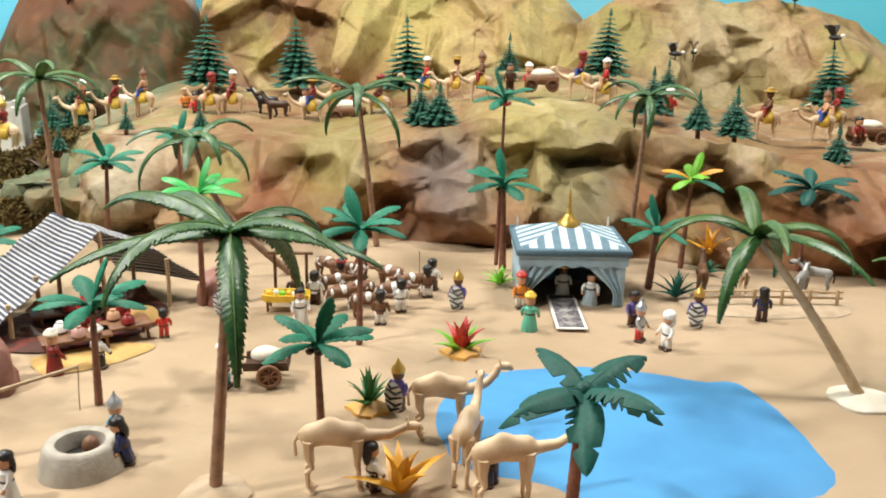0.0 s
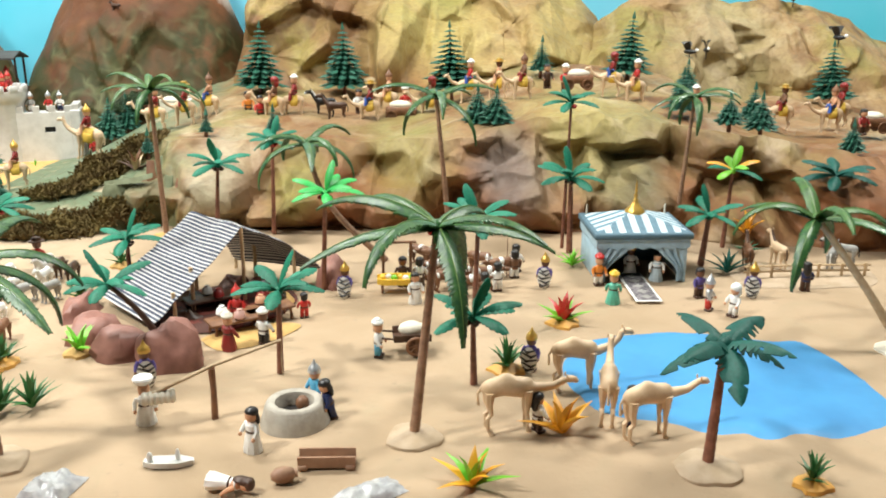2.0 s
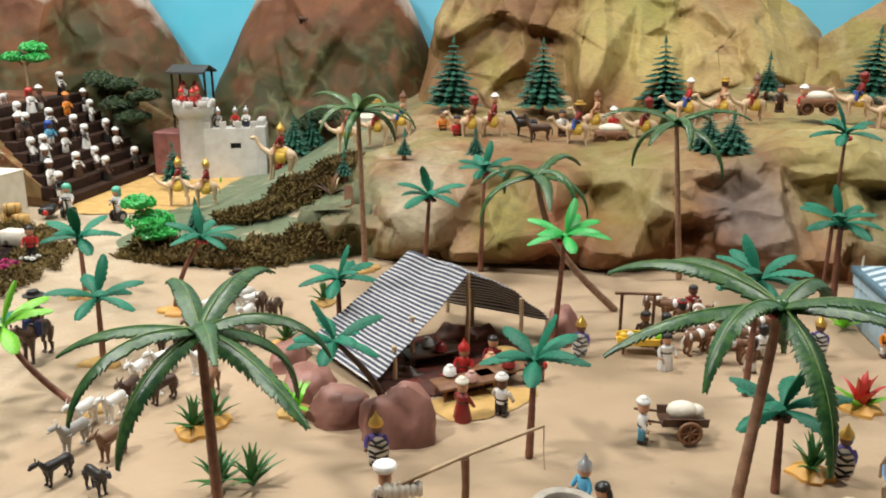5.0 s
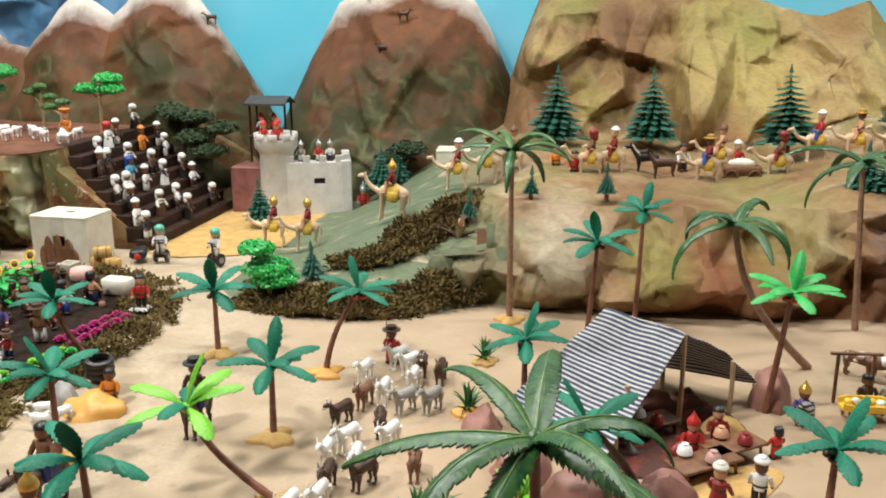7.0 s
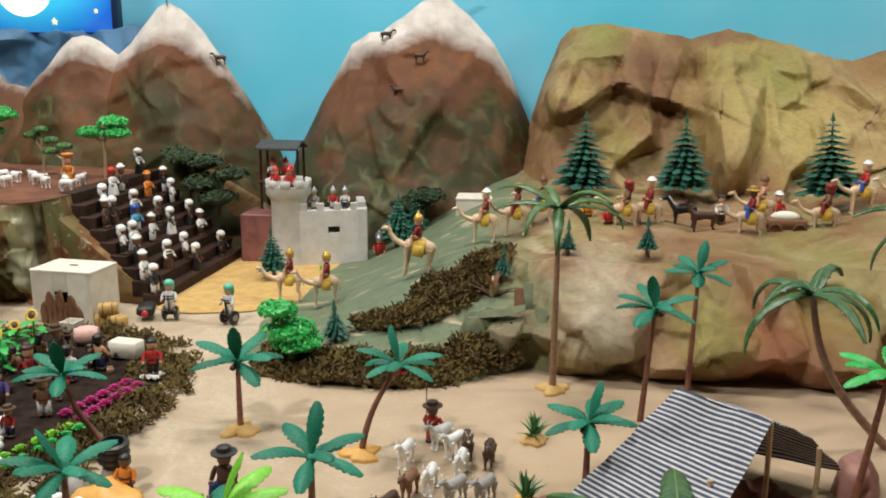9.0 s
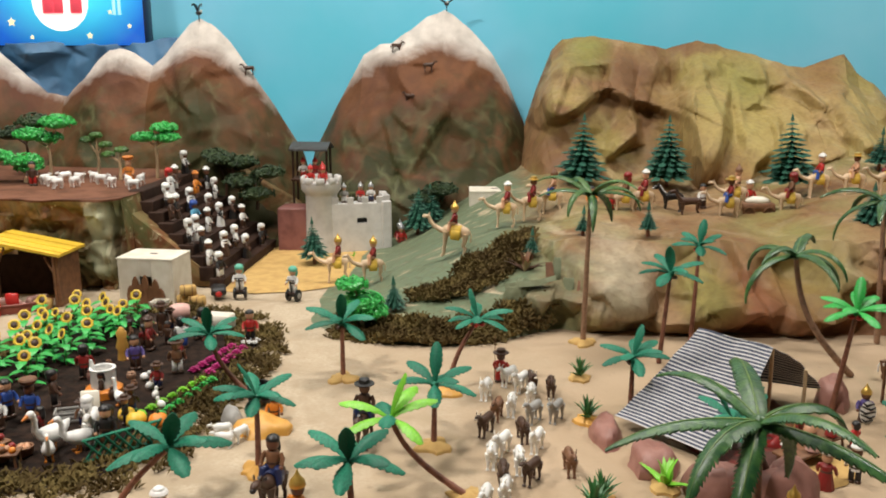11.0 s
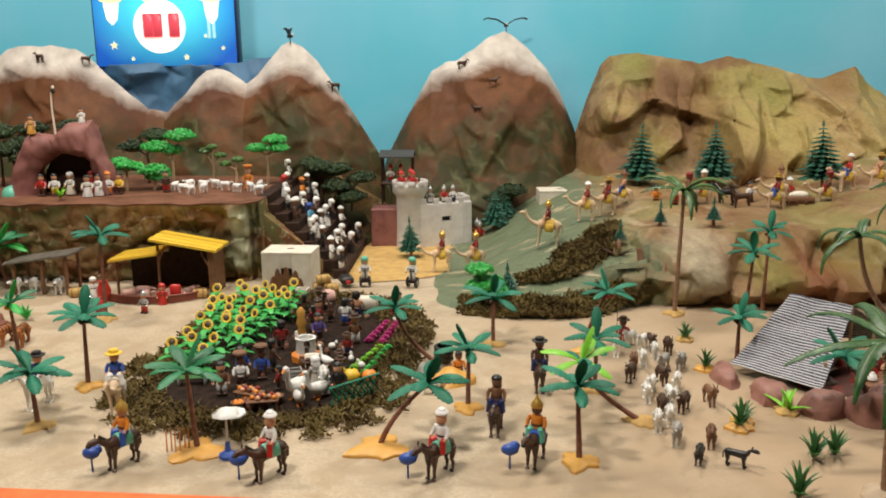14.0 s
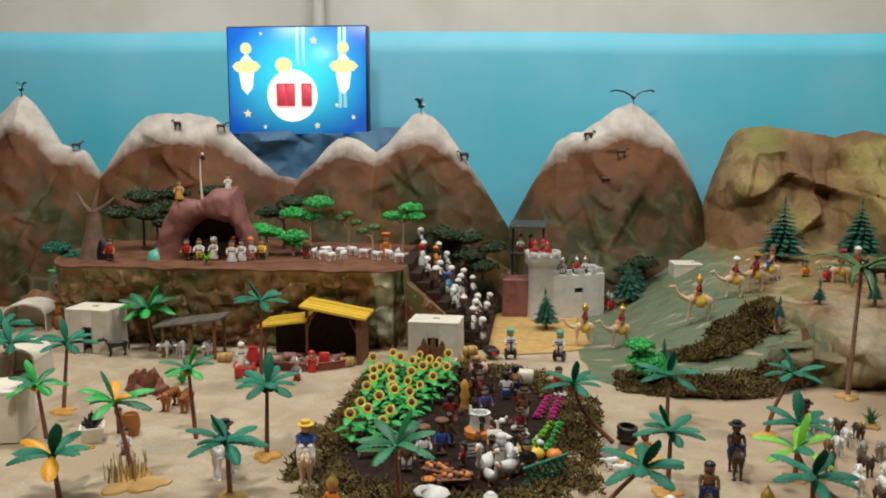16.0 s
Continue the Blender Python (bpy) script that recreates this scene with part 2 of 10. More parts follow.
# Umber at x -0.45 is brown paint with the valley's shade added in.
PAPER = sprayed_paper("tan_crumpled_paper", (0.345, 0.22, 0.105), (0.285, 0.225, 0.075), (0.20, 0.105, 0.048), (0.45, 0.35, 0.19), 1.3, (
    ((-0.58, 3.1, 0.57), 0.17, UMBER, 0.85), ((-0.45, 3.05, 0.40), 0.14, UMBER, 0.9), ((-0.72, 3.1, 0.69), 0.10, KHAKI, 0.9),
    ((-0.20, 3.0, 0.40), 0.26, OCHRE, 0.75), ((-0.16, 3.1, 0.55), 0.10, KHAKI, 0.7), ((0.22, 3.05, 0.40), 0.20, OCHRE, 0.6),
    ((-0.88, 3.0, 0.32), 0.13, UMBER, 0.8), ((0.12, 3.15, 0.60), 0.09, RUST, 0.6), ((0.80, 2.98, 0.33), 0.24, (0.36, 0.29, 0.17), 0.7),
    ((0.50, 3.0, 0.36), 0.14, KHAKI, 0.5), ((-0.30, 2.95, 0.19), 0.15, RUST, 0.7), ((0.45, 2.9, 0.24), 0.14, UMBER, 0.8)))
# Umber at x -0.6 adds the overhang's shade to the cavity as brown.
PAPER_LOW = sprayed_paper("brown_crumpled_paper", (0.325, 0.215, 0.11), (0.24, 0.195, 0.08), (0.20, 0.098, 0.044), (0.48, 0.39, 0.26), 5.9, (
    ((-0.72, 2.05, 0.12), 0.10, (0.43, 0.37, 0.26), 0.75), ((-0.60, 2.05, 0.10), 0.07, UMBER, 0.7), ((-0.5, 2.3, 0.2), 0.16, UMBER, 0.4), ((-0.42, 2.05, 0.04), 0.16, RUST, 0.9), ((-0.05, 2.03, 0.03), 0.20, RUST, 0.75), ((0.35, 1.96, 0.03), 0.20, RUST, 0.8),
    ((0.85, 1.9, 0.04), 0.25, RUST, 0.8), ((-0.52, 2.04, 0.10), 0.08, KHAKI, 0.7), ((0.02, 2.05, 0.14), 0.10, (0.17, 0.15, 0.14), 0.7), ((0.30, 2.0, 0.15), 0.12, (0.19, 0.18, 0.10), 0.8),
    ((0.55, 2.0, 0.17), 0.12, UMBER, 0.7), ((-0.25, 2.1, 0.16), 0.12, KHAKI, 0.5), ((0.20, 2.15, 0.25), 0.14, OCHRE, 0.5)), cover=0.02, sage=(0.135, 0.175, 0.105))
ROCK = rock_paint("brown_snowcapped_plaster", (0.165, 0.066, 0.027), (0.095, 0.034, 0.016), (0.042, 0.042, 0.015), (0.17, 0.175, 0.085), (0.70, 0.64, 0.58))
CLIFF = painted_paper("olive_brown_plaster", (0.30, 0.185, 0.085), (0.13, 0.125, 0.05), (0.19, 0.075, 0.033), (0.50, 0.44, 0.27), 8.2, 0.9, sprays=(((-2.118, 2.2, 0.10), 0.05, (0.40, 0.40, 0.27), 0.9), ((-2.118, 2.2, 0.20), 0.05, (0.40, 0.40, 0.27), 0.9), ((-2.25, 2.2, 0.12), 0.10, (0.10, 0.115, 0.04), 0.6)))
SAGE = mat("sage_green_cloth", (0.17, 0.195, 0.115), 0.8, (0.115, 0.125, 0.065), 22, bump=0.4, bump_scale=90, vary=0)
RUSTPAPER = mat("rust_brown_paper", (0.26, 0.13, 0.065), 0.65, (0.15, 0.06, 0.028), 26, vary=0.1)
STUMP = mat("grey_brown_trunk_plastic", (0.20, 0.125, 0.085), 0.65, (0.12, 0.07, 0.045), 30, bump=0.5, bump_scale=110)
EARTH = mat("brown_earth_paint", (0.19, 0.084, 0.050), 0.85, (0.105, 0.046, 0.027), 14, bump=0.5, bump_scale=120, vary=0, spec=0.15)
FOOT = mat("sand_coloured_plaster", (0.46, 0.35, 0.245), 0.8, (0.38, 0.28, 0.18), 30, bump=0.3, vary=0)
SKY = mat("blue_wall_paper", (0.24, 0.64, 0.85), 0.6, (0.075, 0.58, 0.75), 1.1, bump=0.05, bump_scale=8, vary=0, lo=0.3, hi=0.7)
# ROOM and FLOOR: unseen surfaces, darkened to hold back bounced light.
ROOM = mat("dark_low_bounce_paint", (0.15, 0.145, 0.135), 0.8, (0.12, 0.115, 0.105), 3, bump=0.1, vary=0)
WALL = mat("white_wall_paint", (0.70, 0.68, 0.64), 0.7, (0.62, 0.60, 0.55), 3, bump=0.1, vary=0)
FLOOR = mat("low_bounce_floor", (0.17, 0.155, 0.14), 0.4, (0.13, 0.12, 0.11), 5, vary=0)
ORANGE_TAPE = mat("orange_strip", (0.75, 0.17, 0.045), 0.5, (0.62, 0.12, 0.03), 20, vary=0)
SKIRT = mat("brown_table_skirt", (0.30, 0.20, 0.12), 0.8, vary=0)
POND = mat("blue_pond_sheet", (0.065, 0.28, 0.55), 0.5, (0.05, 0.22, 0.46), 6, bump=0.4, bump_scale=14, vary=0, spec=0.3)
YSAND = mat("yellow_sand", (0.55, 0.35, 0.12), 0.85, (0.45, 0.27, 0.09), 30, bump=0.3, bump_scale=200, vary=0)
OBASE = mat("orange_yellow_plastic_base", (0.68, 0.36, 0.08), 0.45, (0.60, 0.30, 0.06), 40)
TEAL = mat("teal_green_plastic", (0.016, 0.195, 0.115), 0.48, (0.009, 0.115, 0.072), 32, vary=0.12, spec=0.28)
TEAL2 = mat("mid_green_plastic", (0.018, 0.185, 0.075), 0.45, (0.010, 0.115, 0.05), 32, vary=0.1)
DGREEN = mat("dark_green_plastic", (0.006, 0.085, 0.065), 0.5, (0.005, 0.06, 0.048), 25, spec=0.3)
LIME = mat("lime_green_plastic", (0.20, 0.55, 0.04), 0.38, (0.14, 0.44, 0.03), 25)
BRIGHT = mat("bright_green_plastic", (0.03, 0.42, 0.08), 0.38, (0.02, 0.32, 0.06), 25)
YELLEAF = mat("yellow_leaf_plastic", (0.75, 0.38, 0.02), 0.4, (0.65, 0.26, 0.02), 25)
FROND = mat("dark_frond_plastic", (0.016, 0.070, 0.024), 0.30, (0.055, 0.14, 0.036), 22, spec=0.55)
FROND_RIB = mat("pale_frond_rib", (0.16, 0.25, 0.075), 0.4, (0.09, 0.16, 0.05), 30)
FROND2 = mat("olive_frond_plastic", (0.060, 0.150, 0.030), 0.36, (0.030, 0.085, 0.022), 14, spec=0.5)
PINEG = mat("pine_green_plastic", (0.013, 0.085, 0.056), 0.5, (0.036, 0.15, 0.095), 60)
DARKLEAF = mat("dark_olive_leaf_plastic", (0.020, 0.040, 0.017), 0.55, (0.040, 0.066, 0.024), 30, spec=0.3)
GRASSG = mat("grass_green_plastic", (0.04, 0.16, 0.04), 0.42, (0.025, 0.11, 0.03), 30)
TRUNK = mat("red_brown_trunk_plastic", (0.24, 0.095, 0.058), 0.5, (0.15, 0.055, 0.034), 80)
BARK = mat("grey_brown_bark", (0.34, 0.20, 0.125), 0.6, (0.22, 0.125, 0.078), 90, bump=0.5)
RED = mat("red_plastic", (0.52, 0.03, 0.025), 0.35)
DRED = mat("dark_red_plastic", (0.26, 0.02, 0.018), 0.4)
WHITE = mat("white_plastic", (0.83, 0.82, 0.79), 0.4)
CREAM = mat("cream_plaster", (0.74, 0.69, 0.59), 0.6, (0.65, 0.59, 0.48), 25, bump=0.3, bump_scale=150)
BLACK = mat("black_plastic", (0.016, 0.014, 0.014), 0.4)
BROWN = mat("dark_brown_plastic", (0.07, 0.032, 0.018), 0.45)
MBROWN = mat("mid_brown_plastic", (0.19, 0.085, 0.04), 0.5)
SKIN = mat("tan_doll_plastic", (0.62, 0.33, 0.19), 0.42)
DSKIN = mat("brown_doll_plastic", (0.16, 0.065, 0.035), 0.42)
BLUE = mat("blue_plastic", (0.03, 0.09, 0.38), 0.4)
NAVY = mat("navy_plastic", (0.015, 0.025, 0.09), 0.4)
LBLUE = mat("light_blue_plastic", (0.10, 0.40, 0.62), 0.4)
YELLOW = mat("yellow_plastic", (0.78, 0.50, 0.05), 0.4)
ORANGE = mat("orange_plastic", (0.75, 0.24, 0.03), 0.4)
TIGER = mat("tawny_orange_plastic", (0.36, 0.115, 0.025), 0.45)
RUSTROCK = mat("dark_rust_plastic", (0.20, 0.065, 0.035), 0.55, (0.11, 0.035, 0.02), 30, bump=0.4, bump_scale=90)
STRAWY = mat("dry_yellow_straw", (0.55, 0.40, 0.10), 0.8, (0.42, 0.27, 0.06), 40)
GOLD = mat("gold_plastic", (0.72, 0.44, 0.10), 0.28, metal=0.55)
SILVER = mat("silver_plastic", (0.55, 0.56, 0.58), 0.3, metal=0.6)
GREY = mat("grey_plastic", (0.33, 0.32, 0.30), 0.5)
PURPLE = mat("purple_plastic", (0.10, 0.07, 0.26), 0.45)
MAGENTA = mat("magenta_plastic", (0.38, 0.02, 0.14), 0.4)
MINT = mat("mint_plastic", (0.12, 0.50, 0.36), 0.4)
CAMEL = mat("sandy_camel_plastic", (0.68, 0.50, 0.33), 0.5, (0.58, 0.41, 0.25), 40)
CASTLE = mat("pale_grey_castle_plastic", (0.60, 0.58, 0.555), 0.5, (0.51, 0.49, 0.465), 30)
WELLSTONE = mat("pale_well_stone_plastic", (0.45, 0.41, 0.35), 0.65, (0.35, 0.31, 0.26), 45, bump=0.4)
BOULDER = mat("red_brown_rock_plastic", (0.30, 0.14, 0.11), 0.5, (0.20, 0.085, 0.065), 25, bump=0.35, bump_scale=80)
CLAY = mat("tan_clay_plastic", (0.36, 0.21, 0.13), 0.6, (0.28, 0.15, 0.09), 40)
CAVE = mat("dusty_red_rock_plastic", (0.27, 0.105, 0.09), 0.6, (0.18, 0.065, 0.055), 22, bump=0.4, bump_scale=80)
WOOD = mat("brown_wood_plastic", (0.22, 0.10, 0.045), 0.55, (0.14, 0.06, 0.03), 70)
PALEWOOD = mat("pale_wood", (0.52, 0.38, 0.23), 0.6, (0.42, 0.29, 0.16), 70)
STEP = mat("dark_brown_step", (0.045, 0.023, 0.015), 0.7, (0.028, 0.014, 0.010), 50, spec=0.2)
SOIL = mat("dark_soil", (0.016, 0.011, 0.009), 0.95, (0.035, 0.021, 0.015), 45, bump=0.7, bump_scale=160, vary=0, spec=0.1)
MOSS = mat("dry_brown_moss", (0.092, 0.062, 0.025), 0.95, (0.185, 0.138, 0.052), 16, bump=0.7, bump_scale=220, vary=0, spec=0.1)
CLOTH_DARK = mat("slate_blue_stripe_cloth", (0.055, 0.065, 0.105), 0.85, bump=0.4, bump_scale=700, vary=0)
CLOTH_LIGHT = mat("white_stripe_cloth", (0.58, 0.57, 0.56), 0.85, bump=0.4, bump_scale=700, vary=0)
PAV_BLUE = mat("pale_blue_cloth", (0.36, 0.50, 0.60), 0.7, bump=0.3)
PAV_TEAL = mat("grey_teal_cloth", (0.105, 0.19, 0.25), 0.7, bump=0.3)
PAV_WHITE = mat("blue_white_cloth", (0.50, 0.60, 0.66), 0.7, bump=0.3)
TENTRUG = mat("dark_red_brown_rug", (0.075, 0.028, 0.02), 0.9, (0.17, 0.035, 0.025), 38, vary=0, lo=0.5, hi=0.56)
RUG = mat("grey_patterned_rug", (0.22, 0.20, 0.21), 0.9, (0.09, 0.08, 0.09), 130, vary=0, lo=0.47, hi=0.53)
BLUECLOTH = mat("crumpled_blue_cloth", (0.05, 0.15, 0.27), 0.6, (0.035, 0.10, 0.19), 8, vary=0)
CLEAR = mat("grey_plastic_film", (0.50, 0.50, 0.50), 0.15, (0.36, 0.36, 0.38), 60, bump=0.8, bump_scale=90, vary=0)
HUTROOF = mat("dark_slate_roof", (0.055, 0.055, 0.055), 0.6, (0.035, 0.032, 0.03), 50)
DARKROOF = mat("weathered_grey_roof", (0.17, 0.15, 0.12), 0.7, (0.10, 0.085, 0.07), 50)
REDBROWN = mat("red_brown_fence_plastic", (0.24, 0.055, 0.035), 0.5)
LETTUCE = BRIGHT
PINK = mat("pink_pig_plastic", (0.62, 0.36, 0.31), 0.45)

# ---- small geometry kit ----


class Shape:
    """Collects closed pieces of geometry for one mesh, each with a material slot."""

    def __init__(self):
        self.v, self.f, self.m = [], [], []

    def add(self, verts, faces, mi=0):
        n = len(self.v)
        self.v += [tuple(p) for p in verts]
        self.f += [tuple(i + n for i in q) for q in faces]
        self.m += [mi] * len(faces)

    def rings(self, rings, mi=0, caps=True, M=None):
        n = len(rings[0])
        verts = [Vector(p) for ring in rings for p in ring]
        if M is not None:
            verts = [M @ p for p in verts]
        faces = []
        for k in range(len(rings) - 1):
            for i in range(n):
                j = (i + 1) % n
                faces.append((k * n + i, k * n + j, (k + 1) * n + j, (k + 1) * n + i))
        if caps:
            faces.append(tuple(range(n - 1, -1, -1)))
            faces.append(tuple((len(rings) - 1) * n + i for i in range(n)))
        self.add(verts, faces, mi)

    def lathe(self, profile, n=12, c=(0, 0, 0), mi=0, sx=1.0, sy=1.0, M=None):
        rings = []
        for r, z in profile:
            r = max(r, 1e-5)
            rings.append([(c[0] + sx * r * math.cos(2 * math.pi * i / n), c[1] + sy * r * math.sin(2 * math.pi * i / n), c[2] + z) for i in range(n)])
        self.rings(rings, mi, True, M)

    def blob(self, c, r, mi=0, n=10, k=6, M=None):
        prof = [(math.sin(math.pi * i / k), -math.cos(math.pi * i / k)) for i in range(k + 1)]
        rings = [[(c[0] + r[0] * a * math.cos(2 * math.pi * i / n), c[1] + r[1] * a * math.sin(2 * math.pi * i / n), c[2] + r[2] * b) for i in range(n)] for a, b in ((max(a, 0.02), b) for a, b in prof)]
        self.rings(rings, mi, True, M)

    def box(self, x0, x1, y0, y1, z0, z1, mi=0, b=0.001, M=None):
        def loop(d, z):
            e = b
            xa, xb, ya, yb = x0 + d, x1 - d, y0 + d, y1 - d
            return [(xa + e, ya, z), (xb - e, ya, z), (xb, ya + e, z), (xb, yb - e, z), (xb - e, yb, z), (xa + e, yb, z), (xa, yb - e, z), (xa, ya + e, z)]
        self.rings([loop(b, z0), loop(0, z0 + b), loop(0, z1 - b), loop(b, z1)], mi, True, M)

    def tube(self, pts, rads, n=8, mi=0, flat=1.0):
        pts = [Vector(p) for p in pts]
        rings, side = [], None
        for k, p in enumerate(pts):
            d = (pts[min(k + 1, len(pts) - 1)] - pts[max(k - 1, 0)]).normalized()
            if side is None:
                side = d.orthogonal().normalized()
            side = (side - d * side.dot(d)).normalized()
            up = d.cross(side)
            r = rads[k] if isinstance(rads, (list, tuple)) else rads
            rings.append([p + side * r * math.cos(2 * math.pi * i / n) + up * r * flat * math.sin(2 * math.pi * i / n) for i in range(n)])
        self.rings(rings, mi)

    def mesh(self, name, mats, smooth=True):
        me = bpy.data.meshes.new(name)
        me.from_pydata(self.v, [], self.f)
        for m in mats:
            me.materials.append(m)
        me.polygons.foreach_set("material_index", self.m)
        me.polygons.foreach_set("use_smooth", [smooth] * len(self.f))
        if smooth:
            me.set_sharp_from_angle(angle=radians(48))
        me.update()
        return me


def thing(name, loc, label, category, group="", rz=0.0, kind=""):
    ob = new(name)
    ob.matrix_world = pose(*loc, 0, 0, rz)
    ob.empty_display_size = 0.01
    return tagged(ob, label, category, group, kind)


def part(name, shape, mats, parent, label="", smooth=True):
    me = shape if isinstance(shape, bpy.types.Mesh) else shape.mesh(name, mats if isinstance(mats, (list, tuple)) else [mats], smooth)
    ob = new(name, me)
    ob.parent = parent
    return tagged(ob, label)


def solo(name, shape, mats, m, label, category, group="", kind="", smooth=True):
    me = shape if isinstance(shape, bpy.types.Mesh) else shape.mesh(name, mats if isinstance(mats, (list, tuple)) else [mats], smooth)
    ob = new(name, me)
    ob.matrix_world = m
    return tagged(ob, label, category, group, kind)


def lerp_table(table, x):
    if x <= table[0][0]:
        return table[0][1]
    for (a, va), (b, vb) in zip(table, table[1:]):
        if x <= b:
            return va + (vb - va) * (x - a) / (b - a)
    return table[-1][1]


def smooth01(t):
    t = min(1.0, max(0.0, t))
    return t * t * (3 - 2 * t)


def lattice(i, j, k):
    v = math.sin(i * 127.1 + j * 311.7 + k * 74.7) * 43758.5453
    return 2 * (v - math.floor(v)) - 1


def facet(x, y, cell, k):
    """Flat triangular facets between random heights, with warped edges."""
    w = noise.noise(Vector((x * 4.1, y * 4.1, k * 3.3)))
    u = x / cell + 0.55 * w
    v = y / (cell * 1.25) + 0.55 * noise.noise(Vector((x * 4.1 + 5, y * 4.1, k)))
    i, j = math.floor(u), math.floor(v)
    f, g = u - i, v - j
    a, b, c, d = lattice(i, j, k), lattice(i + 1, j, k), lattice(i, j + 1, k), lattice(i + 1, j + 1, k)
    if (i + j) % 2:
        return a + (b - a) * f + (c - a) * g if f + g < 1 else d + (c - d) * (1 - f) + (b - d) * (1 - g)
    return a + (b - a) * f + (d - b) * g if f > g else a + (c - a) * g + (d - c) * f


def creases(x, z, folds):
    """Folds of stiff paper: each one rises slowly to a sharp edge and drops off steeply behind it."""
    out = 0.0
    for ax, az, bx, bz, depth, reach in folds:
        dx, dz = bx - ax, bz - az
        ln = math.hypot(dx, dz)
        t = ((x - ax) * dx + (z - az) * dz) / (ln * ln)
        if t <= 0 or t >= 1:
            continue
        d = ((x - ax) * dz - (z - az) * dx) / ln
        d += 0.008 * noise.noise(Vector((x * 7, z * 7, ax * 9)))
        if d > reach * 3 or d < -0.06:
            continue
        f = math.exp(-d / reach) if d >= 0 else 1 - smooth01(-d / (0.016 + 0.42 * depth))
        out += depth * f * math.sin(math.pi * t) ** 0.55
    return out


def random_folds(seed, count, x0, x1, z0, z1, lo, hi, depth):
    """Further small creases, thrown at random over a stretch of paper."""
    rnd = random.Random(seed)
    out = []
    for _ in range(count):
        x, z, a, ln = rnd.uniform(x0, x1), rnd.uniform(z0, z1), rnd.uniform(-1.3, 1.3), rnd.uniform(lo, hi)
        if rnd.random() < 0.5:
            a += math.pi
        out.append((x, z, x + ln * math.cos(a), z + ln * math.sin(a), depth * rnd.uniform(0.5, 1.2), rnd.uniform(0.03, 0.09)))
    return out


def crush_field(seed, x0, x1, z0, z1, cell, wide=1.0):
    """Heights of crushed paper: flat facets between random points, joined by straight creases."""
    rnd = random.Random(seed)
    pts, high = [], []
    dx, dz = cell * wide, cell
    for i in range(-1, int((x1 - x0) / dx) + 3):
        for j in range(-1, int((z1 - z0) / dz) + 3):
            pts.append(Vector((x0 + dx * (i + 0.5 * (j % 2) + rnd.uniform(-0.42, 0.42)), z0 + dz * (j + rnd.uniform(-0.42, 0.42)))))
            high.append(rnd.choice((-1, 1)) * rnd.uniform(0.25, 1.0))
    verts, _, tris, source, _, _ = geometry.delaunay_2d_cdt(pts, [], [], 0, 1e-7)
    vx = np.array([(v.x, v.y, high[source[k][0]]) for k, v in enumerate(verts)])

    def raw(x, z):
        out = np.zeros_like(x)
        for a, b, c in tris:
            p, q, r = vx[a], vx[b], vx[c]
            det = (q[1] - r[1]) * (p[0] - r[0]) + (r[0] - q[0]) * (p[1] - r[1])
            if abs(det) < 1e-12:
                continue
            near = np.nonzero((x >= min(p[0], q[0], r[0])) & (x <= max(p[0], q[0], r[0])) & (z >= min(p[1], q[1], r[1])) & (z <= max(p[1], q[1], r[1])))[0]
            u = ((q[1] - r[1]) * (x[near] - r[0]) + (r[0] - q[0]) * (z[near] - r[1])) / det
            w = ((r[1] - p[1]) * (x[near] - r[0]) + (p[0] - r[0]) * (z[near] - r[1])) / det
            s = 1 - u - w
            inside = (u > -1e-6) & (w > -1e-6) & (s > -1e-6)
            out[near[inside]] = (u * p[2] + w * q[2] + s * r[2])[inside]
        return out

    def heights(x, z):
        x, z = np.asarray(x, float), np.asarray(z, float)
        e = cell * 0.035
        return (raw(x, z) * 2 + raw(x + e, z) + raw(x - e, z) + raw(x, z + e) + raw(x, z - e)) / 6

    return heights


def paper_fold(x, y):
    """Gentle creases of a paper top, about -1 to 1."""
    return crumple(x * 0.7, y * 0.7)


def crumple(x, y):
    """Sharp-edged folds like crushed paper, about -1 to 1."""
    out = 0.0
    for k, (cell, amp, turn) in enumerate(((0.19, 0.66, 0.5), (0.085, 0.24, -0.6), (0.04, 0.10, 0.2))):
        u, v = x * math.cos(turn) + y * math.sin(turn), y * math.cos(turn) - x * math.sin(turn)
        out += amp * facet(u, v, cell, k + 1)
    return out

# ---- the room ----


def slab(name, x0, x1, y0, y1, z0, z1, material, label, category):
    s = Shape()
    s.box(x0, x1, y0, y1, z0, z1, 0, 0.002)
    return solo(name, s, material, Matrix(), label, category, kind="structure", smooth=False)


BACK = 3.56
# Only the north wall is in view; the rest is dark to limit bounce.
slab("floor", -6.2, 3.6, -4.0, 4.0, -0.95, -0.86, FLOOR, "unseen room floor, dark grey to limit bounce", "floor")
slab("ceiling", -6.2, 3.6, -4.0, 4.0, 3.25, 3.35, ROOM, "unseen room ceiling, dark to limit bounce", "ceiling")
slab("wall_north", -6.0, 3.4, BACK, BACK + 0.15, -0.858, 3.248, WALL, "white painted wall above blue paper", "wall")
slab("wall_south", -6.0, 3.4, -4.0, -3.85, -0.858, 3.248, ROOM, "unseen room wall, dark to limit bounce", "wall")
slab("wall_west", -6.15, -6.0, -4.0, 3.9, -0.858, 3.248, ROOM, "unseen room wall, dark to limit bounce", "wall")
slab("wall_east", 3.4, 3.55, -4.0, 3.9, -0.858, 3.248, ROOM, "unseen room wall, dark to limit bounce", "wall")
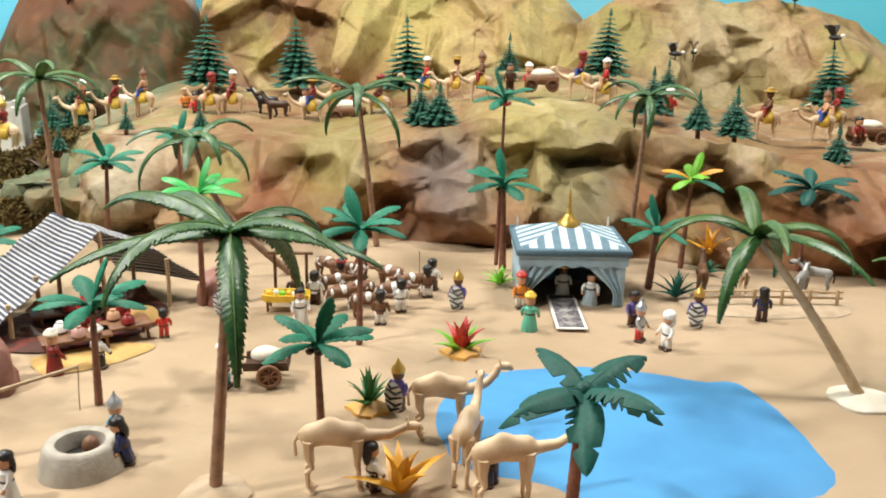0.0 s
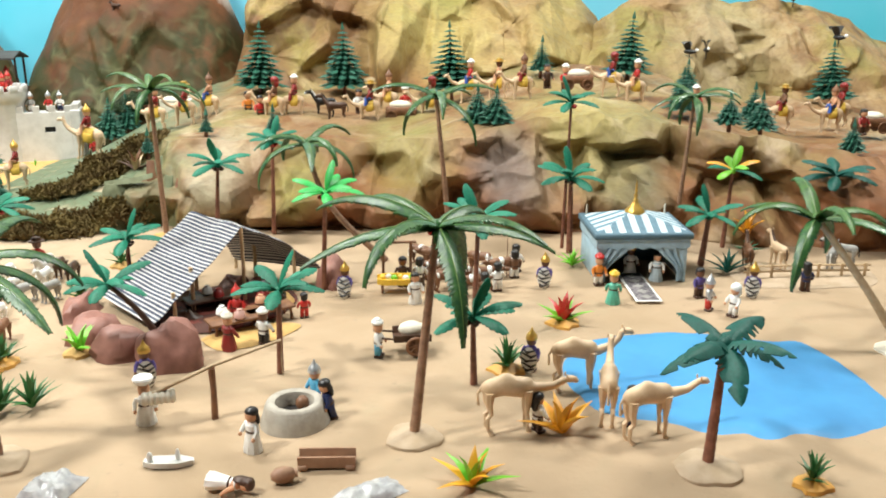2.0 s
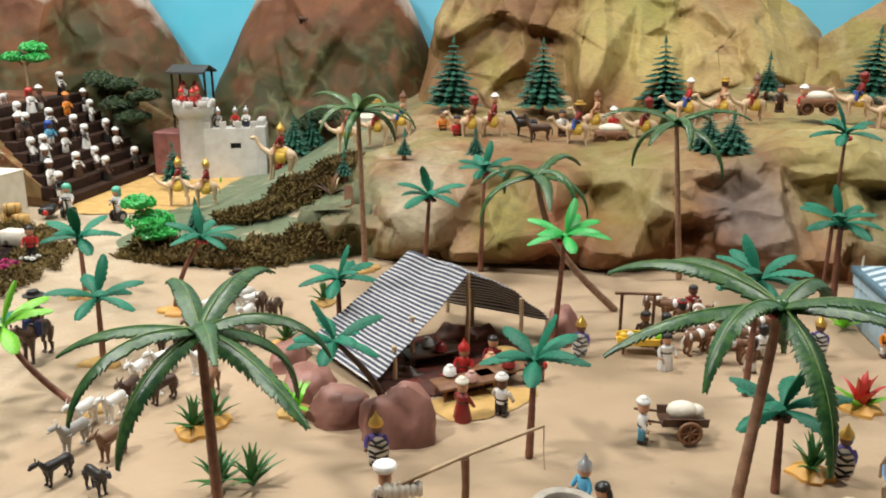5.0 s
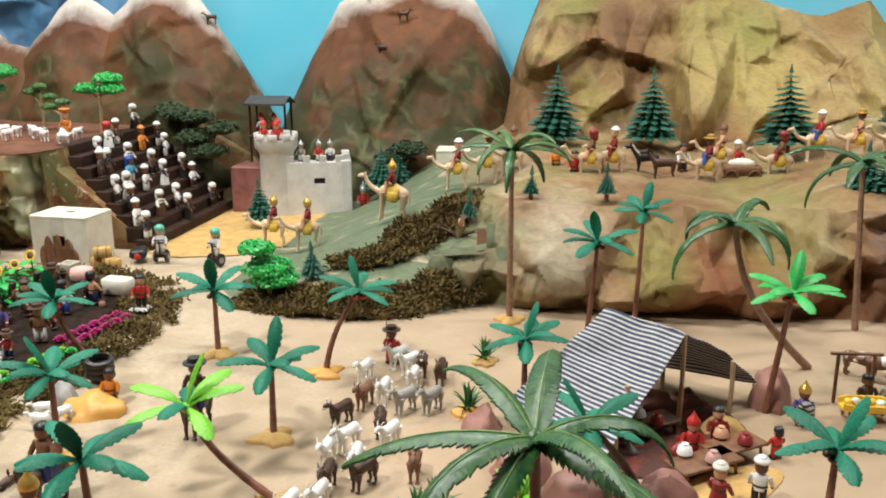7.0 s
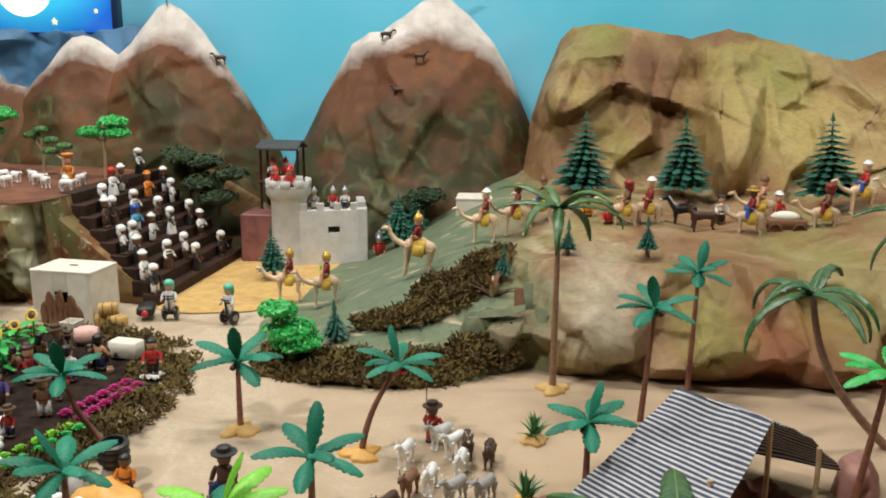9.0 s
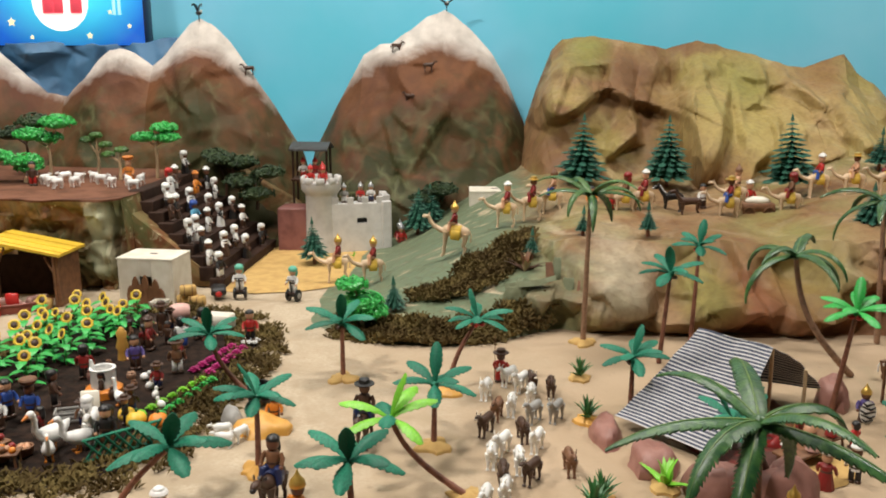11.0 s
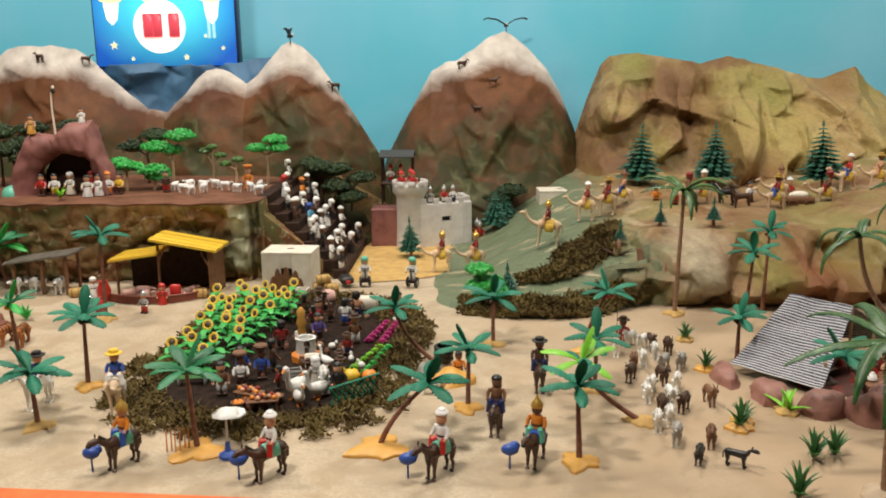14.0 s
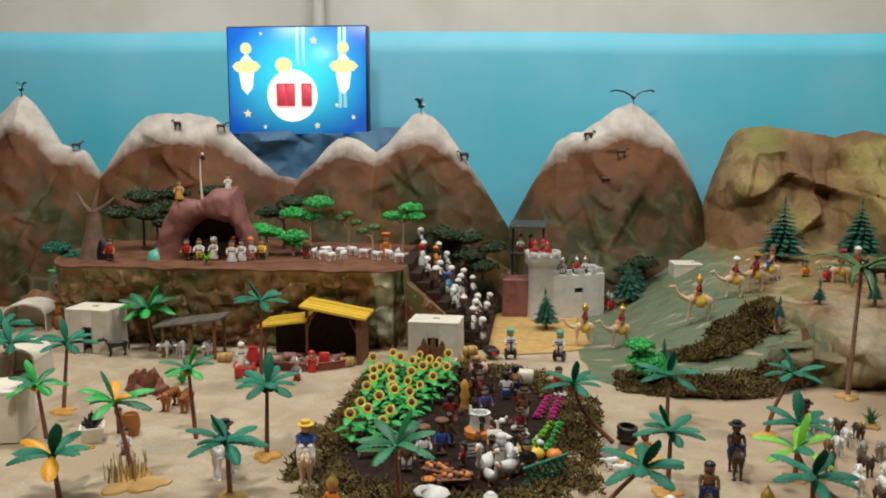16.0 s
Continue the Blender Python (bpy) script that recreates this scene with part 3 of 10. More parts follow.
# Trays for the lamps above; the three fill ones are assumed, out of view.
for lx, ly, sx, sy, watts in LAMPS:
    fit_ob = thing("key_fill_lamp", (lx, ly, 3.15), "unseen white ceiling tray over a main or fill lamp", "lamp", "ceiling lamps")
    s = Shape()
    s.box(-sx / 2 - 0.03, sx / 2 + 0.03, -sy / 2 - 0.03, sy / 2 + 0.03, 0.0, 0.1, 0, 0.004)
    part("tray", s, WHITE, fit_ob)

# blue paper backdrop pinned to the wall, with a slightly uneven top edge
s = Shape()
nx = 120
verts, faces = [], []
for i in range(nx + 1):
    x = -5.6 + 8.6 * i / nx
    ztop = 1.125 + 0.012 * noise.noise(Vector((x * 0.7, 0, 0))) - 0.012 * (x + 2)
    for j in range(13):
        z = -0.05 + (ztop + 0.05) * j / 12
        y = BACK - 0.022 - 0.006 * noise.noise(Vector((x * 1.4, z * 2.0, 5))) - 0.012 * max(0, noise.noise(Vector((x * 0.8, 1, 2))))
        verts.append((x, y, z))
for i in range(nx):
    for j in range(12):
        a = i * 13 + j
        faces.append((a, a + 13, a + 14, a + 1))
s.add(verts, faces)
ob = solo("backdrop", s, SKY, Matrix(), "sky-blue paper sheet pinned to the wall behind the mountains", "backdrop", kind="structure")
ob.modifiers.new("thick", "SOLIDIFY").thickness = 0.004

# ---- the display table and the ground sheet ----


def edge_y(x):
    return 0.838 - 0.054 * (x + 1.63)


table = thing("display_table", (0, 0, 0), "long display table with orange front strip", "table")
s = Shape()
s.add([(-5.6, edge_y(-5.6) - 0.02, -0.06), (3.0, edge_y(3.0) - 0.02, -0.06), (3.0, 3.53, -0.06), (-5.6, 3.53, -0.06),
       (-5.6, edge_y(-5.6) - 0.02, -0.012), (3.0, edge_y(3.0) - 0.02, -0.012), (3.0, 3.53, -0.012), (-5.6, 3.53, -0.012)],
      [(3, 2, 1, 0), (4, 5, 6, 7), (0, 1, 5, 4), (1, 2, 6, 5), (2, 3, 7, 6), (3, 0, 4, 7)])
part("tabletop", s, PALEWOOD, table, smooth=False)
s = Shape()
xa, xb = -5.6, 3.0
ya, yb = edge_y(xa), edge_y(xb)
prof = [(-0.05, -0.075), (-0.055, 0.004), (-0.045, 0.010), (0.012, 0.009), (0.014, -0.004), (-0.024, -0.01)]
s.rings([[(x, y + d, z) for d, z in prof] for x, y in ((xa, ya), (xb, yb))])
part("edge_strip", s, ORANGE_TAPE, table, "orange strip along the table front", smooth=False)
s = Shape()
pts = []
for i in range(161):
    x = xa + (xb - xa) * i / 160
    y = edge_y(x) - 0.03 + 0.012 * math.sin(x * 31) + 0.004 * math.sin(x * 77)
    pts.append((x, y))
s.rings([[(x, y, -0.85), (x, y, -0.05), (x, y + 0.006, -0.05), (x, y + 0.006, -0.85)] for x, y in pts])
part("skirt", s, SKIRT, table)
for lx in (-5.3, -2.9, -0.6, 1.4, 2.8):
    s = Shape()
    s.box(lx - 0.03, lx + 0.03, 3.3, 3.36, -0.86, -0.06, 0, 0.003)
    part("leg", s, PALEWOOD, table)


def ground_z(x, y):
    """Soft wrinkles in the ground sheet."""
    w = noise.noise(Vector((x * 5.5, y * 8.0, 1.7)))
    r = 1 - abs(noise.noise(Vector((x * 3.1 + 4, y * 3.9, 8.8))))
    return 0.0022 * w + 0.004 * max(0, r - 0.86) / 0.14 * (0.6 if x > -0.9 else 0.2) - 0.002


s = Shape()
nx, ny = 300, 110
verts, faces = [], []
for i in range(nx + 1):
    x = -4.9 + 7.4 * i / nx
    for j in range(ny + 1):
        y0 = edge_y(x) + 0.004
        y = y0 + (3.5 - y0) * j / ny
        verts.append((x, y, ground_z(x, y)))
for i in range(nx):
    for j in range(ny):
        a = i * (ny + 1) + j
        faces.append((a, a + ny + 1, a + ny + 2, a + 1))
s.add(verts, faces)
solo("ground", s, SAND, Matrix(), "sand-coloured wrinkled sheet strewn with pale powder", "ground", kind="structure")

# ---- crumpled paper hill: lower cliff, terrace and ramp ----
BASE_Y = [(-1.5, 1.98), (-1.36, 1.905), (-1.25, 1.88), (-1.1, 1.885), (-0.97, 1.95), (-0.87, 2.02), (-0.6, 2.04), (0.1, 2.03), (0.5, 1.93), (0.8, 1.87), (1.8, 1.8)]
EDGE_Z = [(-1.5, 0.0), (-1.38, 0.012), (-1.2, 0.085), (-1.0, 0.165), (-0.8, 0.19), (-0.3, 0.19), (-0.15, 0.205), (0.0, 0.235), (0.13, 0.265), (0.24, 0.275), (0.4, 0.25), (0.56, 0.24), (0.86, 0.185), (1.3, 0.185), (1.9, 0.22)]
RISE = [(-1.5, 0.42), (-1.1, 0.42), (-1.0, 0.36), (-0.87, 0.16), (-0.8, 0.13), (-0.2, 0.11), (0.3, 0.14), (0.7, 0.18), (1.9, 0.25)]
STEEP = [(-1.5, 1.0), (-1.0, 1.1), (-0.87, 2.2), (-0.8, 2.6), (1.9, 2.6)]


def hill_z(x, y):
    """Height of the walkable top of the hill, and of the ramp below it."""
    yb, zt, run = lerp_table(BASE_Y, x), lerp_table(EDGE_Z, x), lerp_table(RISE, x)
    t = (y - yb) / run
    if t <= 0:
        return 0.0
    if t < 1:
        return zt * t ** (1 / lerp_table(STEEP, x))
    soft = min(1.0, zt / 0.15)
    return zt + soft * (0.10 * max(0.0, y - 2.45) * (1.0 if x < 0.6 else 0.6) + 0.010 * paper_fold(x, y) * smooth01((t - 1) * 3))


HILL_FOLDS = [(-0.55, 0.0, -0.90, 0.20, 0.085, 0.10), (-0.62, 0.03, -0.40, 0.10, 0.03, 0.06), (-0.30, 0.17, -0.02, 0.10, 0.03, 0.05), (-0.50, 0.06, -0.20, 0.09, 0.035, 0.06), (-0.15, 0.04, 0.13, 0.115, 0.04, 0.07), (0.06, 0.20, 0.20, 0.07, 0.03, 0.06), (0.30, 0.15, 0.47, 0.03, 0.05, 0.08), (0.20, 0.12, 0.42, 0.165, 0.04, 0.06), (0.62, 0.06, 0.95, 0.10, 0.04, 0.06), (1.2, 0.14, 0.8, 0.11, 0.04, 0.06)]
HILL_FOLDS += random_folds(5, 10, -1.0, 1.7, 0.0, 0.26, 0.14, 0.34, 0.016)
s = Shape()
nx, nf, ny = 560, 64, 60
grid = []
for i in range(nx + 1):
    x = -1.5 + 3.4 * i / nx
    yb, zt, run, e = lerp_table(BASE_Y, x), lerp_table(EDGE_Z, x), lerp_table(RISE, x), lerp_table(STEEP, x)
    for j in range(nf + 1):
        grid.append((x, -0.004 + (zt + 0.004) * j / nf, j / nf, yb, zt, run, e))
gx, gz = [g[0] for g in grid], [g[1] for g in grid]
CRUSH = 0.115 * crush_field(31, -1.5, 1.9, 0.0, 0.3, 0.10, 1.6)(gx, gz) + 0.060 * crush_field(32, -1.5, 1.9, 0.0, 0.3, 0.058, 1.3)(gx, gz) + 0.014 * crush_field(34, -1.5, 1.9, 0.0, 0.3, 0.026, 1.5)(gx, gz)
tops = [(-1.5 + 3.4 * i / nx, j / ny) for i in range(nx + 1) for j in range(1, ny + 1)]
TOPS = 0.030 * crush_field(33, -1.5, 1.9, 0.0, 1.0, 0.13, 1.5)([p[0] for p in tops], [p[1] for p in tops])
verts, faces = [], []
for i in range(nx + 1):
    big = smooth01((grid[i * (nf + 1)][0] + 1.05) / 0.25)
    lip = 0.022 * noise.noise(Vector((grid[i * (nf + 1)][0] * 6.5, 2, 9))) + 0.010 * noise.noise(Vector((grid[i * (nf + 1)][0] * 19, 5, 1)))
    for j in range(nf + 1):
        x, z, t, yb, zt, run, e = grid[i * (nf + 1) + j]
        c = 1.25 * creases(x, z, HILL_FOLDS) + CRUSH[i * (nf + 1) + j] + 0.008 * noise.noise(Vector((x * 4, z * 7, 3)))
        hold = math.sin(math.pi * 0.5 * min(1.0, t * 2.2)) ** 0.5 * (1 - 0.55 * smooth01((t - 0.6) / 0.4))
        shift = (0.12 + 0.88 * big) * min(0.085, c - 0.028) * hold * min(1.0, zt / 0.1)
        y = yb + run * t ** e - shift
        verts.append((x, y, z + lip * big * smooth01((t - 0.5) / 0.5)))
    for j in range(1, ny + 1):
        y = yb + run + (3.45 - yb - run) * j / ny
        fade = smooth01(j / 5) * (0.25 + 0.75 * big)
        carry = (1 - smooth01(j / 9)) * big
        verts.append((x, y - shift * carry, hill_z(x, y) + lip * carry + TOPS[i * ny + j - 1] * fade * min(1.0, zt / 0.15)))
k = nf + ny + 1
for i in range(nx):
    for j in range(k - 1):
        a = i * k + j
        faces.append((a, a + k, a + k + 1, a + 1))
s.add(verts, faces)
solo("paper_hill", s, PAPER_LOW, Matrix(), "crumpled painted paper hill with a caravan terrace", "hill", kind="structure").data.set_sharp_from_angle(angle=radians(15))

# ---- mountains: outline along x, face leaning back to a ridge ----


def mountain(name, outline, y_front, y_ridge, z_base, material, label, big, small, power=0.85, grooves=(), step=0.010, folds=(), snow=False, cell=0.17, seed=1):
    x0, x1 = outline[0][0], outline[-1][0]
    nx, nz = max(20, int((x1 - x0) / step)), 84
    s = Shape()
    grid, verts, faces, cover = [], [], [], []
    for i in range(nx + 1):
        x = x0 + (x1 - x0) * i / nx
        hgt = lerp_table(outline, x) + 0.006 * noise.noise(Vector((x * 22, 3, big * 99)))
        grid += [(x, z_base + (hgt - z_base) * j / nz, hgt) for j in range(nz + 1)]
    gx, gz = [g[0] for g in grid], [g[1] for g in grid]
    crush = big * crush_field(seed, x0, x1, 0.0, 0.9, cell, 0.85)(gx, gz) + small * crush_field(seed + 7, x0, x1, 0.0, 0.9, cell * 0.42, 1.1)(gx, gz)
    for i in range(nx + 1):
        x, _, hgt = grid[i * (nz + 1)]
        edge = min(1.0, min(x - x0, x1 - x) / 0.12 + 0.05)
        yf = y_front + (y_ridge - y_front) * 0.75 * (1 - edge) ** 1.5
        for gx, left, right, gd in grooves:
            yf += gd * max(0.0, 1 - (gx - x) / left if x < gx else 1 - (x - gx) / right)
        for j in range(nz + 1):
            t, z = j / nz, grid[i * (nz + 1) + j][1]
            y = yf + (y_ridge - yf) * t ** (1 / power)
            c = crush[i * (nz + 1) + j] + 1.3 * creases(x, z, folds)
            y = min(y_ridge + 0.01, y - c * min(1.0, (1 - t) * 5 + 0.06) * min(1.0, edge * 2))
            verts.append((x, y, z))
            cover.append(min(0.19, max(0.0, (z - 0.45) * 0.55)) - (hgt - z) * 0.8 if snow else -1.0)
        verts.append((x, y_ridge + 0.03, hgt - 0.012))
        verts.append((x, y_ridge + 0.09, z_base))
        cover += [cover[-1], -1.0]
    k = nz + 3
    for i in range(nx):
        for j in range(k - 1):
            a = i * k + j
            faces.append((a, a + k, a + k + 1, a + 1))
    s.add(verts, faces)
    ob = solo(name, s, material, Matrix(), label, "mountain", kind="structure")
    if snow:
        ob.data.attributes.new("snow_cover", "FLOAT", "POINT").data.foreach_set("value", cover)
    ob.data.set_sharp_from_angle(angle=radians(16))
    return ob


OUT_PA = [(-0.99, 0.16), (-0.94, 0.40), (-0.90, 0.53), (-0.85, 0.66), (-0.81, 0.704), (-0.69, 0.712), (-0.55, 0.69), (-0.43, 0.668), (-0.32, 0.698), (-0.23, 0.675), (-0.13, 0.65), (0.0, 0.61), (0.07, 0.60), (0.15, 0.63), (0.21, 0.65), (0.26, 0.58), (0.32, 0.545), (0.40, 0.47), (0.48, 0.30)]
OUT_PB = [(0.22, 0.25), (0.32, 0.40), (0.42, 0.475), (0.50, 0.53), (0.575, 0.575), (0.68, 0.571), (0.78, 0.548), (0.87, 0.521), (0.95, 0.535), (1.03, 0.541), (1.15, 0.515), (1.31, 0.47), (1.40, 0.40), (1.47, 0.385), (1.6, 0.42), (1.75, 0.36), (1.9, 0.3)]
OUT_C = [(-1.80, 0.05), (-1.765, 0.27), (-1.66, 0.467), (-1.56, 0.645), (-1.50, 0.685), (-1.455, 0.69), (-1.40, 0.725), (-1.32, 0.78), (-1.25, 0.812), (-1.19, 0.77), (-1.13, 0.715), (-1.07, 0.65), (-1.015, 0.556), (-0.945, 0.39), (-0.89, 0.17), (-0.86, 0.05)]
OUT_B = [(-2.72, 0.42), (-2.63, 0.50), (-2.57, 0.555), (-2.505, 0.625), (-2.46, 0.66), (-2.42, 0.668), (-2.363, 0.654), (-2.30, 0.607), (-2.25, 0.645), (-2.20, 0.70), (-2.15, 0.755), (-2.11, 0.775), (-2.07, 0.755), (-2.01, 0.70), (-1.91, 0.55), (-1.82, 0.41), (-1.755, 0.30), (-1.70, 0.05)]
OUT_A = [(-3.56, 0.40), (-3.50, 0.50), (-3.41, 0.625), (-3.33, 0.72), (-3.28, 0.755), (-3.22, 0.767), (-3.10, 0.766), (-3.0, 0.75), (-2.94, 0.71), (-2.86, 0.63), (-2.72, 0.51), (-2.62, 0.495), (-2.55, 0.40)]
OUT_Z = [(-4.7, 0.3), (-4.5, 0.45), (-4.3, 0.58), (-4.1, 0.64), (-3.98, 0.73), (-3.87, 0.83), (-3.836, 0.85), (-3.80, 0.82), (-3.75, 0.75), (-3.685, 0.64), (-3.63, 0.62), (-3.57, 0.61), (-3.50, 0.49), (-3.42, 0.3)]
PA_FOLDS = [(-0.65, 0.551, -0.87, 0.43, 0.085, 0.09), (-0.51, 0.48, -0.67, 0.555, 0.085, 0.08), (-0.38, 0.45, -0.56, 0.50, 0.06, 0.08), (-0.604, 0.53, -0.555, 0.33, 0.07, 0.10), (-0.56, 0.40, -0.70, 0.27, 0.05, 0.07),
            (-0.394, 0.46, -0.30, 0.65, 0.08, 0.10), (-0.37, 0.20, -0.395, 0.52, 0.11, 0.14), (-0.10, 0.44, -0.15, 0.17, 0.085, 0.12), (-0.22, 0.20, -0.19, 0.60, 0.03, 0.08), (0.16, 0.22, 0.13, 0.52, 0.05, 0.10), (-0.03, 0.57, 0.08, 0.46, 0.05, 0.06), (0.20, 0.55, 0.04, 0.46, 0.05, 0.06), (-0.10, 0.66, -0.095, 0.46, 0.03, 0.07),
            (-0.32, 0.60, -0.305, 0.22, 0.025, 0.06), (-0.77, 0.66, -0.89, 0.38, 0.04, 0.06), (0.12, 0.36, -0.08, 0.29, 0.05, 0.07), (0.30, 0.32, 0.10, 0.40, 0.05, 0.08), (0.20, 0.20, -0.10, 0.345, 0.075, 0.09), (-0.135, 0.355, -0.31, 0.18, 0.055, 0.10), (0.0, 0.40, 0.17, 0.50, 0.035, 0.06), (-0.80, 0.60, -0.56, 0.63, 0.03, 0.05)] + random_folds(3, 5, -0.95, 0.42, 0.2, 0.66, 0.14, 0.30, 0.018)
PB_FOLDS = [(0.28, 0.28, 0.56, 0.47, 0.05, 0.08), (0.60, 0.40, 0.72, 0.27, 0.06, 0.08), (0.72, 0.45, 0.62, 0.26, 0.05, 0.07), (0.80, 0.50, 0.88, 0.30, 0.06, 0.07), (1.0, 0.40, 0.84, 0.48, 0.05, 0.06), (1.05, 0.50, 1.10, 0.25, 0.06, 0.08), (1.3, 0.40, 1.12, 0.30, 0.05, 0.07)] + random_folds(8, 10, 0.3, 1.8, 0.18, 0.52, 0.12, 0.30, 0.026)
mountain("mountain_paper", OUT_PA, 2.93, 3.35, 0.17, PAPER, "tall crumpled tan and olive packing-paper mountain", 0.070, 0.026, 0.9, ((-0.412, 0.24, 0.028, 0.17), (-0.12, 0.16, 0.012, 0.035), (0.02, 0.10, 0.10, 0.05)), 0.0055, PA_FOLDS, cell=0.19, seed=5)
mountain("mountain_paper_low", OUT_PB, 2.86, 3.26, 0.15, PAPER, "wide crumpled tan packing-paper mountain", 0.072, 0.027, 0.9, ((0.98, 0.14, 0.05, 0.09), (0.62, 0.12, 0.03, 0.06)), 0.007, PB_FOLDS, cell=0.15, seed=9)
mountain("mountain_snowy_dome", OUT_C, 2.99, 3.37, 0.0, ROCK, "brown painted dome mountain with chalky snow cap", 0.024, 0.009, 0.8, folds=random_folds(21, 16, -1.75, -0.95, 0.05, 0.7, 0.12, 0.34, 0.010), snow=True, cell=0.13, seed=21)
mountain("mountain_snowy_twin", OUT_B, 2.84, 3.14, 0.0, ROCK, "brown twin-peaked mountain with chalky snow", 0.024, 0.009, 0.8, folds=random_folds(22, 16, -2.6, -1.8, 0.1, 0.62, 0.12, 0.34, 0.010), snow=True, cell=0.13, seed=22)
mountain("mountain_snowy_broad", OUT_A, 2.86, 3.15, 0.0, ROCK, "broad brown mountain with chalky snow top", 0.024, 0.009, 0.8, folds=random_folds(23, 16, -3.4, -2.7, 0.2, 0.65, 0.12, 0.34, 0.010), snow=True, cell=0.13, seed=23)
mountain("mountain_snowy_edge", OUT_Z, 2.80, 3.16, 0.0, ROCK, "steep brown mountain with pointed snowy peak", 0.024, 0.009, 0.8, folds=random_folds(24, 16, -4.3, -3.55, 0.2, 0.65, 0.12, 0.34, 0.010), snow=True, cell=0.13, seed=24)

# ---- raised plateau with its cliff, on the far side of the village ----
PLAT_Z = 0.262


def cliff_y(x):
    return 2.245 + 0.03 * noise.noise(Vector((x * 2.3, 1.0, 0.4)))


s = Shape()
verts, faces = [], []
nx, nz = 230, 44
x0, x1 = -3.35, -2.06
for i in range(nx + 1):
    x = x0 + (x1 - x0) * i / nx
    corner = max(0.0, 1 - (x1 - x) / 0.05)
    left = max(0.0, 1 - (x - x0) / 0.2)
    for j in range(nz + 1):
        t = j / nz
        z = -0.004 + (PLAT_Z + 0.004) * t
        c = crumple(x * 1.5, z * 1.4 + 3)
        lump = noise.cell_vector(Vector((x * 19 + 0.5 * noise.noise(Vector((x * 12, z * 12, 0))), 0, z * 15 + 0.6 * noise.noise(Vector((x * 11, z * 13, 4))))))
        c += 1.1 * (lump[0] - 0.5) + 1.1 * noise.noise(Vector((x * 30, 0, z * 26))) + (0.9 if -2.145 < x < -2.092 else -1.2 if -2.092 <= x < -2.078 else 0)
        y = cliff_y(x) + 0.055 * (1 - t) - 0.022 * c * (1 - t ** 6) + 0.05 * corner ** 2 + 0.35 * left ** 2
        z -= 0.012 * max(0.0, noise.noise(Vector((x * 9, 0, 2)))) * t
        verts.append((x, y, z))
    for j in range(1, 11):
        y = cliff_y(x) + 0.05 * corner ** 2 + 0.35 * left ** 2 + (2.98 - cliff_y(x)) * j / 10
        verts.append((x, min(y, 3.0), PLAT_Z + 0.006 * noise.noise(Vector((x * 6, y * 6, 3))) - 0.004))
k = nz + 11
for i in range(nx):
    for j in range(k - 1):
        a = i * k + j
        faces.append((a, a + k, a + k + 1, a + 1))
s.add(verts, faces)
n_face = len(faces)
for q in range(n_face):
    s.m[q] = 1 if q % (k - 1) >= nz - 1 else 0
solo("plateau", s, [CLIFF, EARTH], Matrix(), "olive-brown plaster cliff with a brown earth top", "cliff", kind="structure")

# side wall of the plateau towards the stairs, and the wedge behind them
s = Shape()
verts, faces = [], []
for i in range(31):
    y = 2.29 + 0.75 * i / 30
    for j in range(13):
        t = j / 12
        x = -2.062 + 0.02 * (1 - t) + 0.012 * crumple(y * 1.4 + 8, t)
        verts.append((x, y, PLAT_Z * t - 0.003))
for i in range(30):
    for j in range(12):
        a = i * 13 + j
        faces.append((a, a + 13, a + 14, a + 1))
s.add(verts, faces)
solo("plateau_side", s, CLIFF, Matrix(), "olive-brown plaster side wall of the cliff", "cliff", kind="structure")

# ---- broad stairs: treads run back, climbing away to the plateau ----
stairs = thing("staircase", (0, 0, 0), "broad dark brown plank staircase up to the plateau", "staircase", kind="structure")
STEPS, SX0, SX1 = 9, -1.79, -2.085


for k in range(STEPS):
    xa = SX0 + (SX1 - SX0) * k / STEPS
    xb = SX0 + (SX1 - SX0) * (k + 1) / STEPS
    z = PLAT_Z * (k + 1) / STEPS
    s = Shape()
    ya = 2.32 + 0.012 * k
    s.box(xb - 0.012, xa, ya, 2.88, z - PLAT_Z / STEPS - (0.0 if k == 0 else 0.012), z, 0, 0.002)
    part("step", s, STEP, stairs, smooth=False)
s = Shape()
s.rings([[(SX0 - 0.004, y, 0.0), (SX1, y, PLAT_Z - 0.03), (SX1, y, 0.0)] for y in (2.34, 2.88)])
part("stringer", s, CLIFF, stairs, smooth=False)
# brown rock shoulder between stairs and castle
s = Shape()
verts, faces = [], []
for i in range(25):
    u = i / 24
    for j in range(15):
        t = j / 14
        x = -1.98 + 0.27 * u
        z = (0.30 - 0.16 * u) * t
        y = 2.90 + 0.05 * t + 0.02 * crumple(x * 2, z * 2)
        verts.append((x, y, z))
for i in range(24):
    for j in range(14):
        a = i * 15 + j
        faces.append((a, a + 15, a + 16, a + 1))
s.add(verts, faces)
ob = solo("rock_shoulder", s, CLIFF, Matrix(), "dark brown plaster rock beside the stairs", "rock", kind="structure")
ob.modifiers.new("thick", "SOLIDIFY").thickness = 0.05


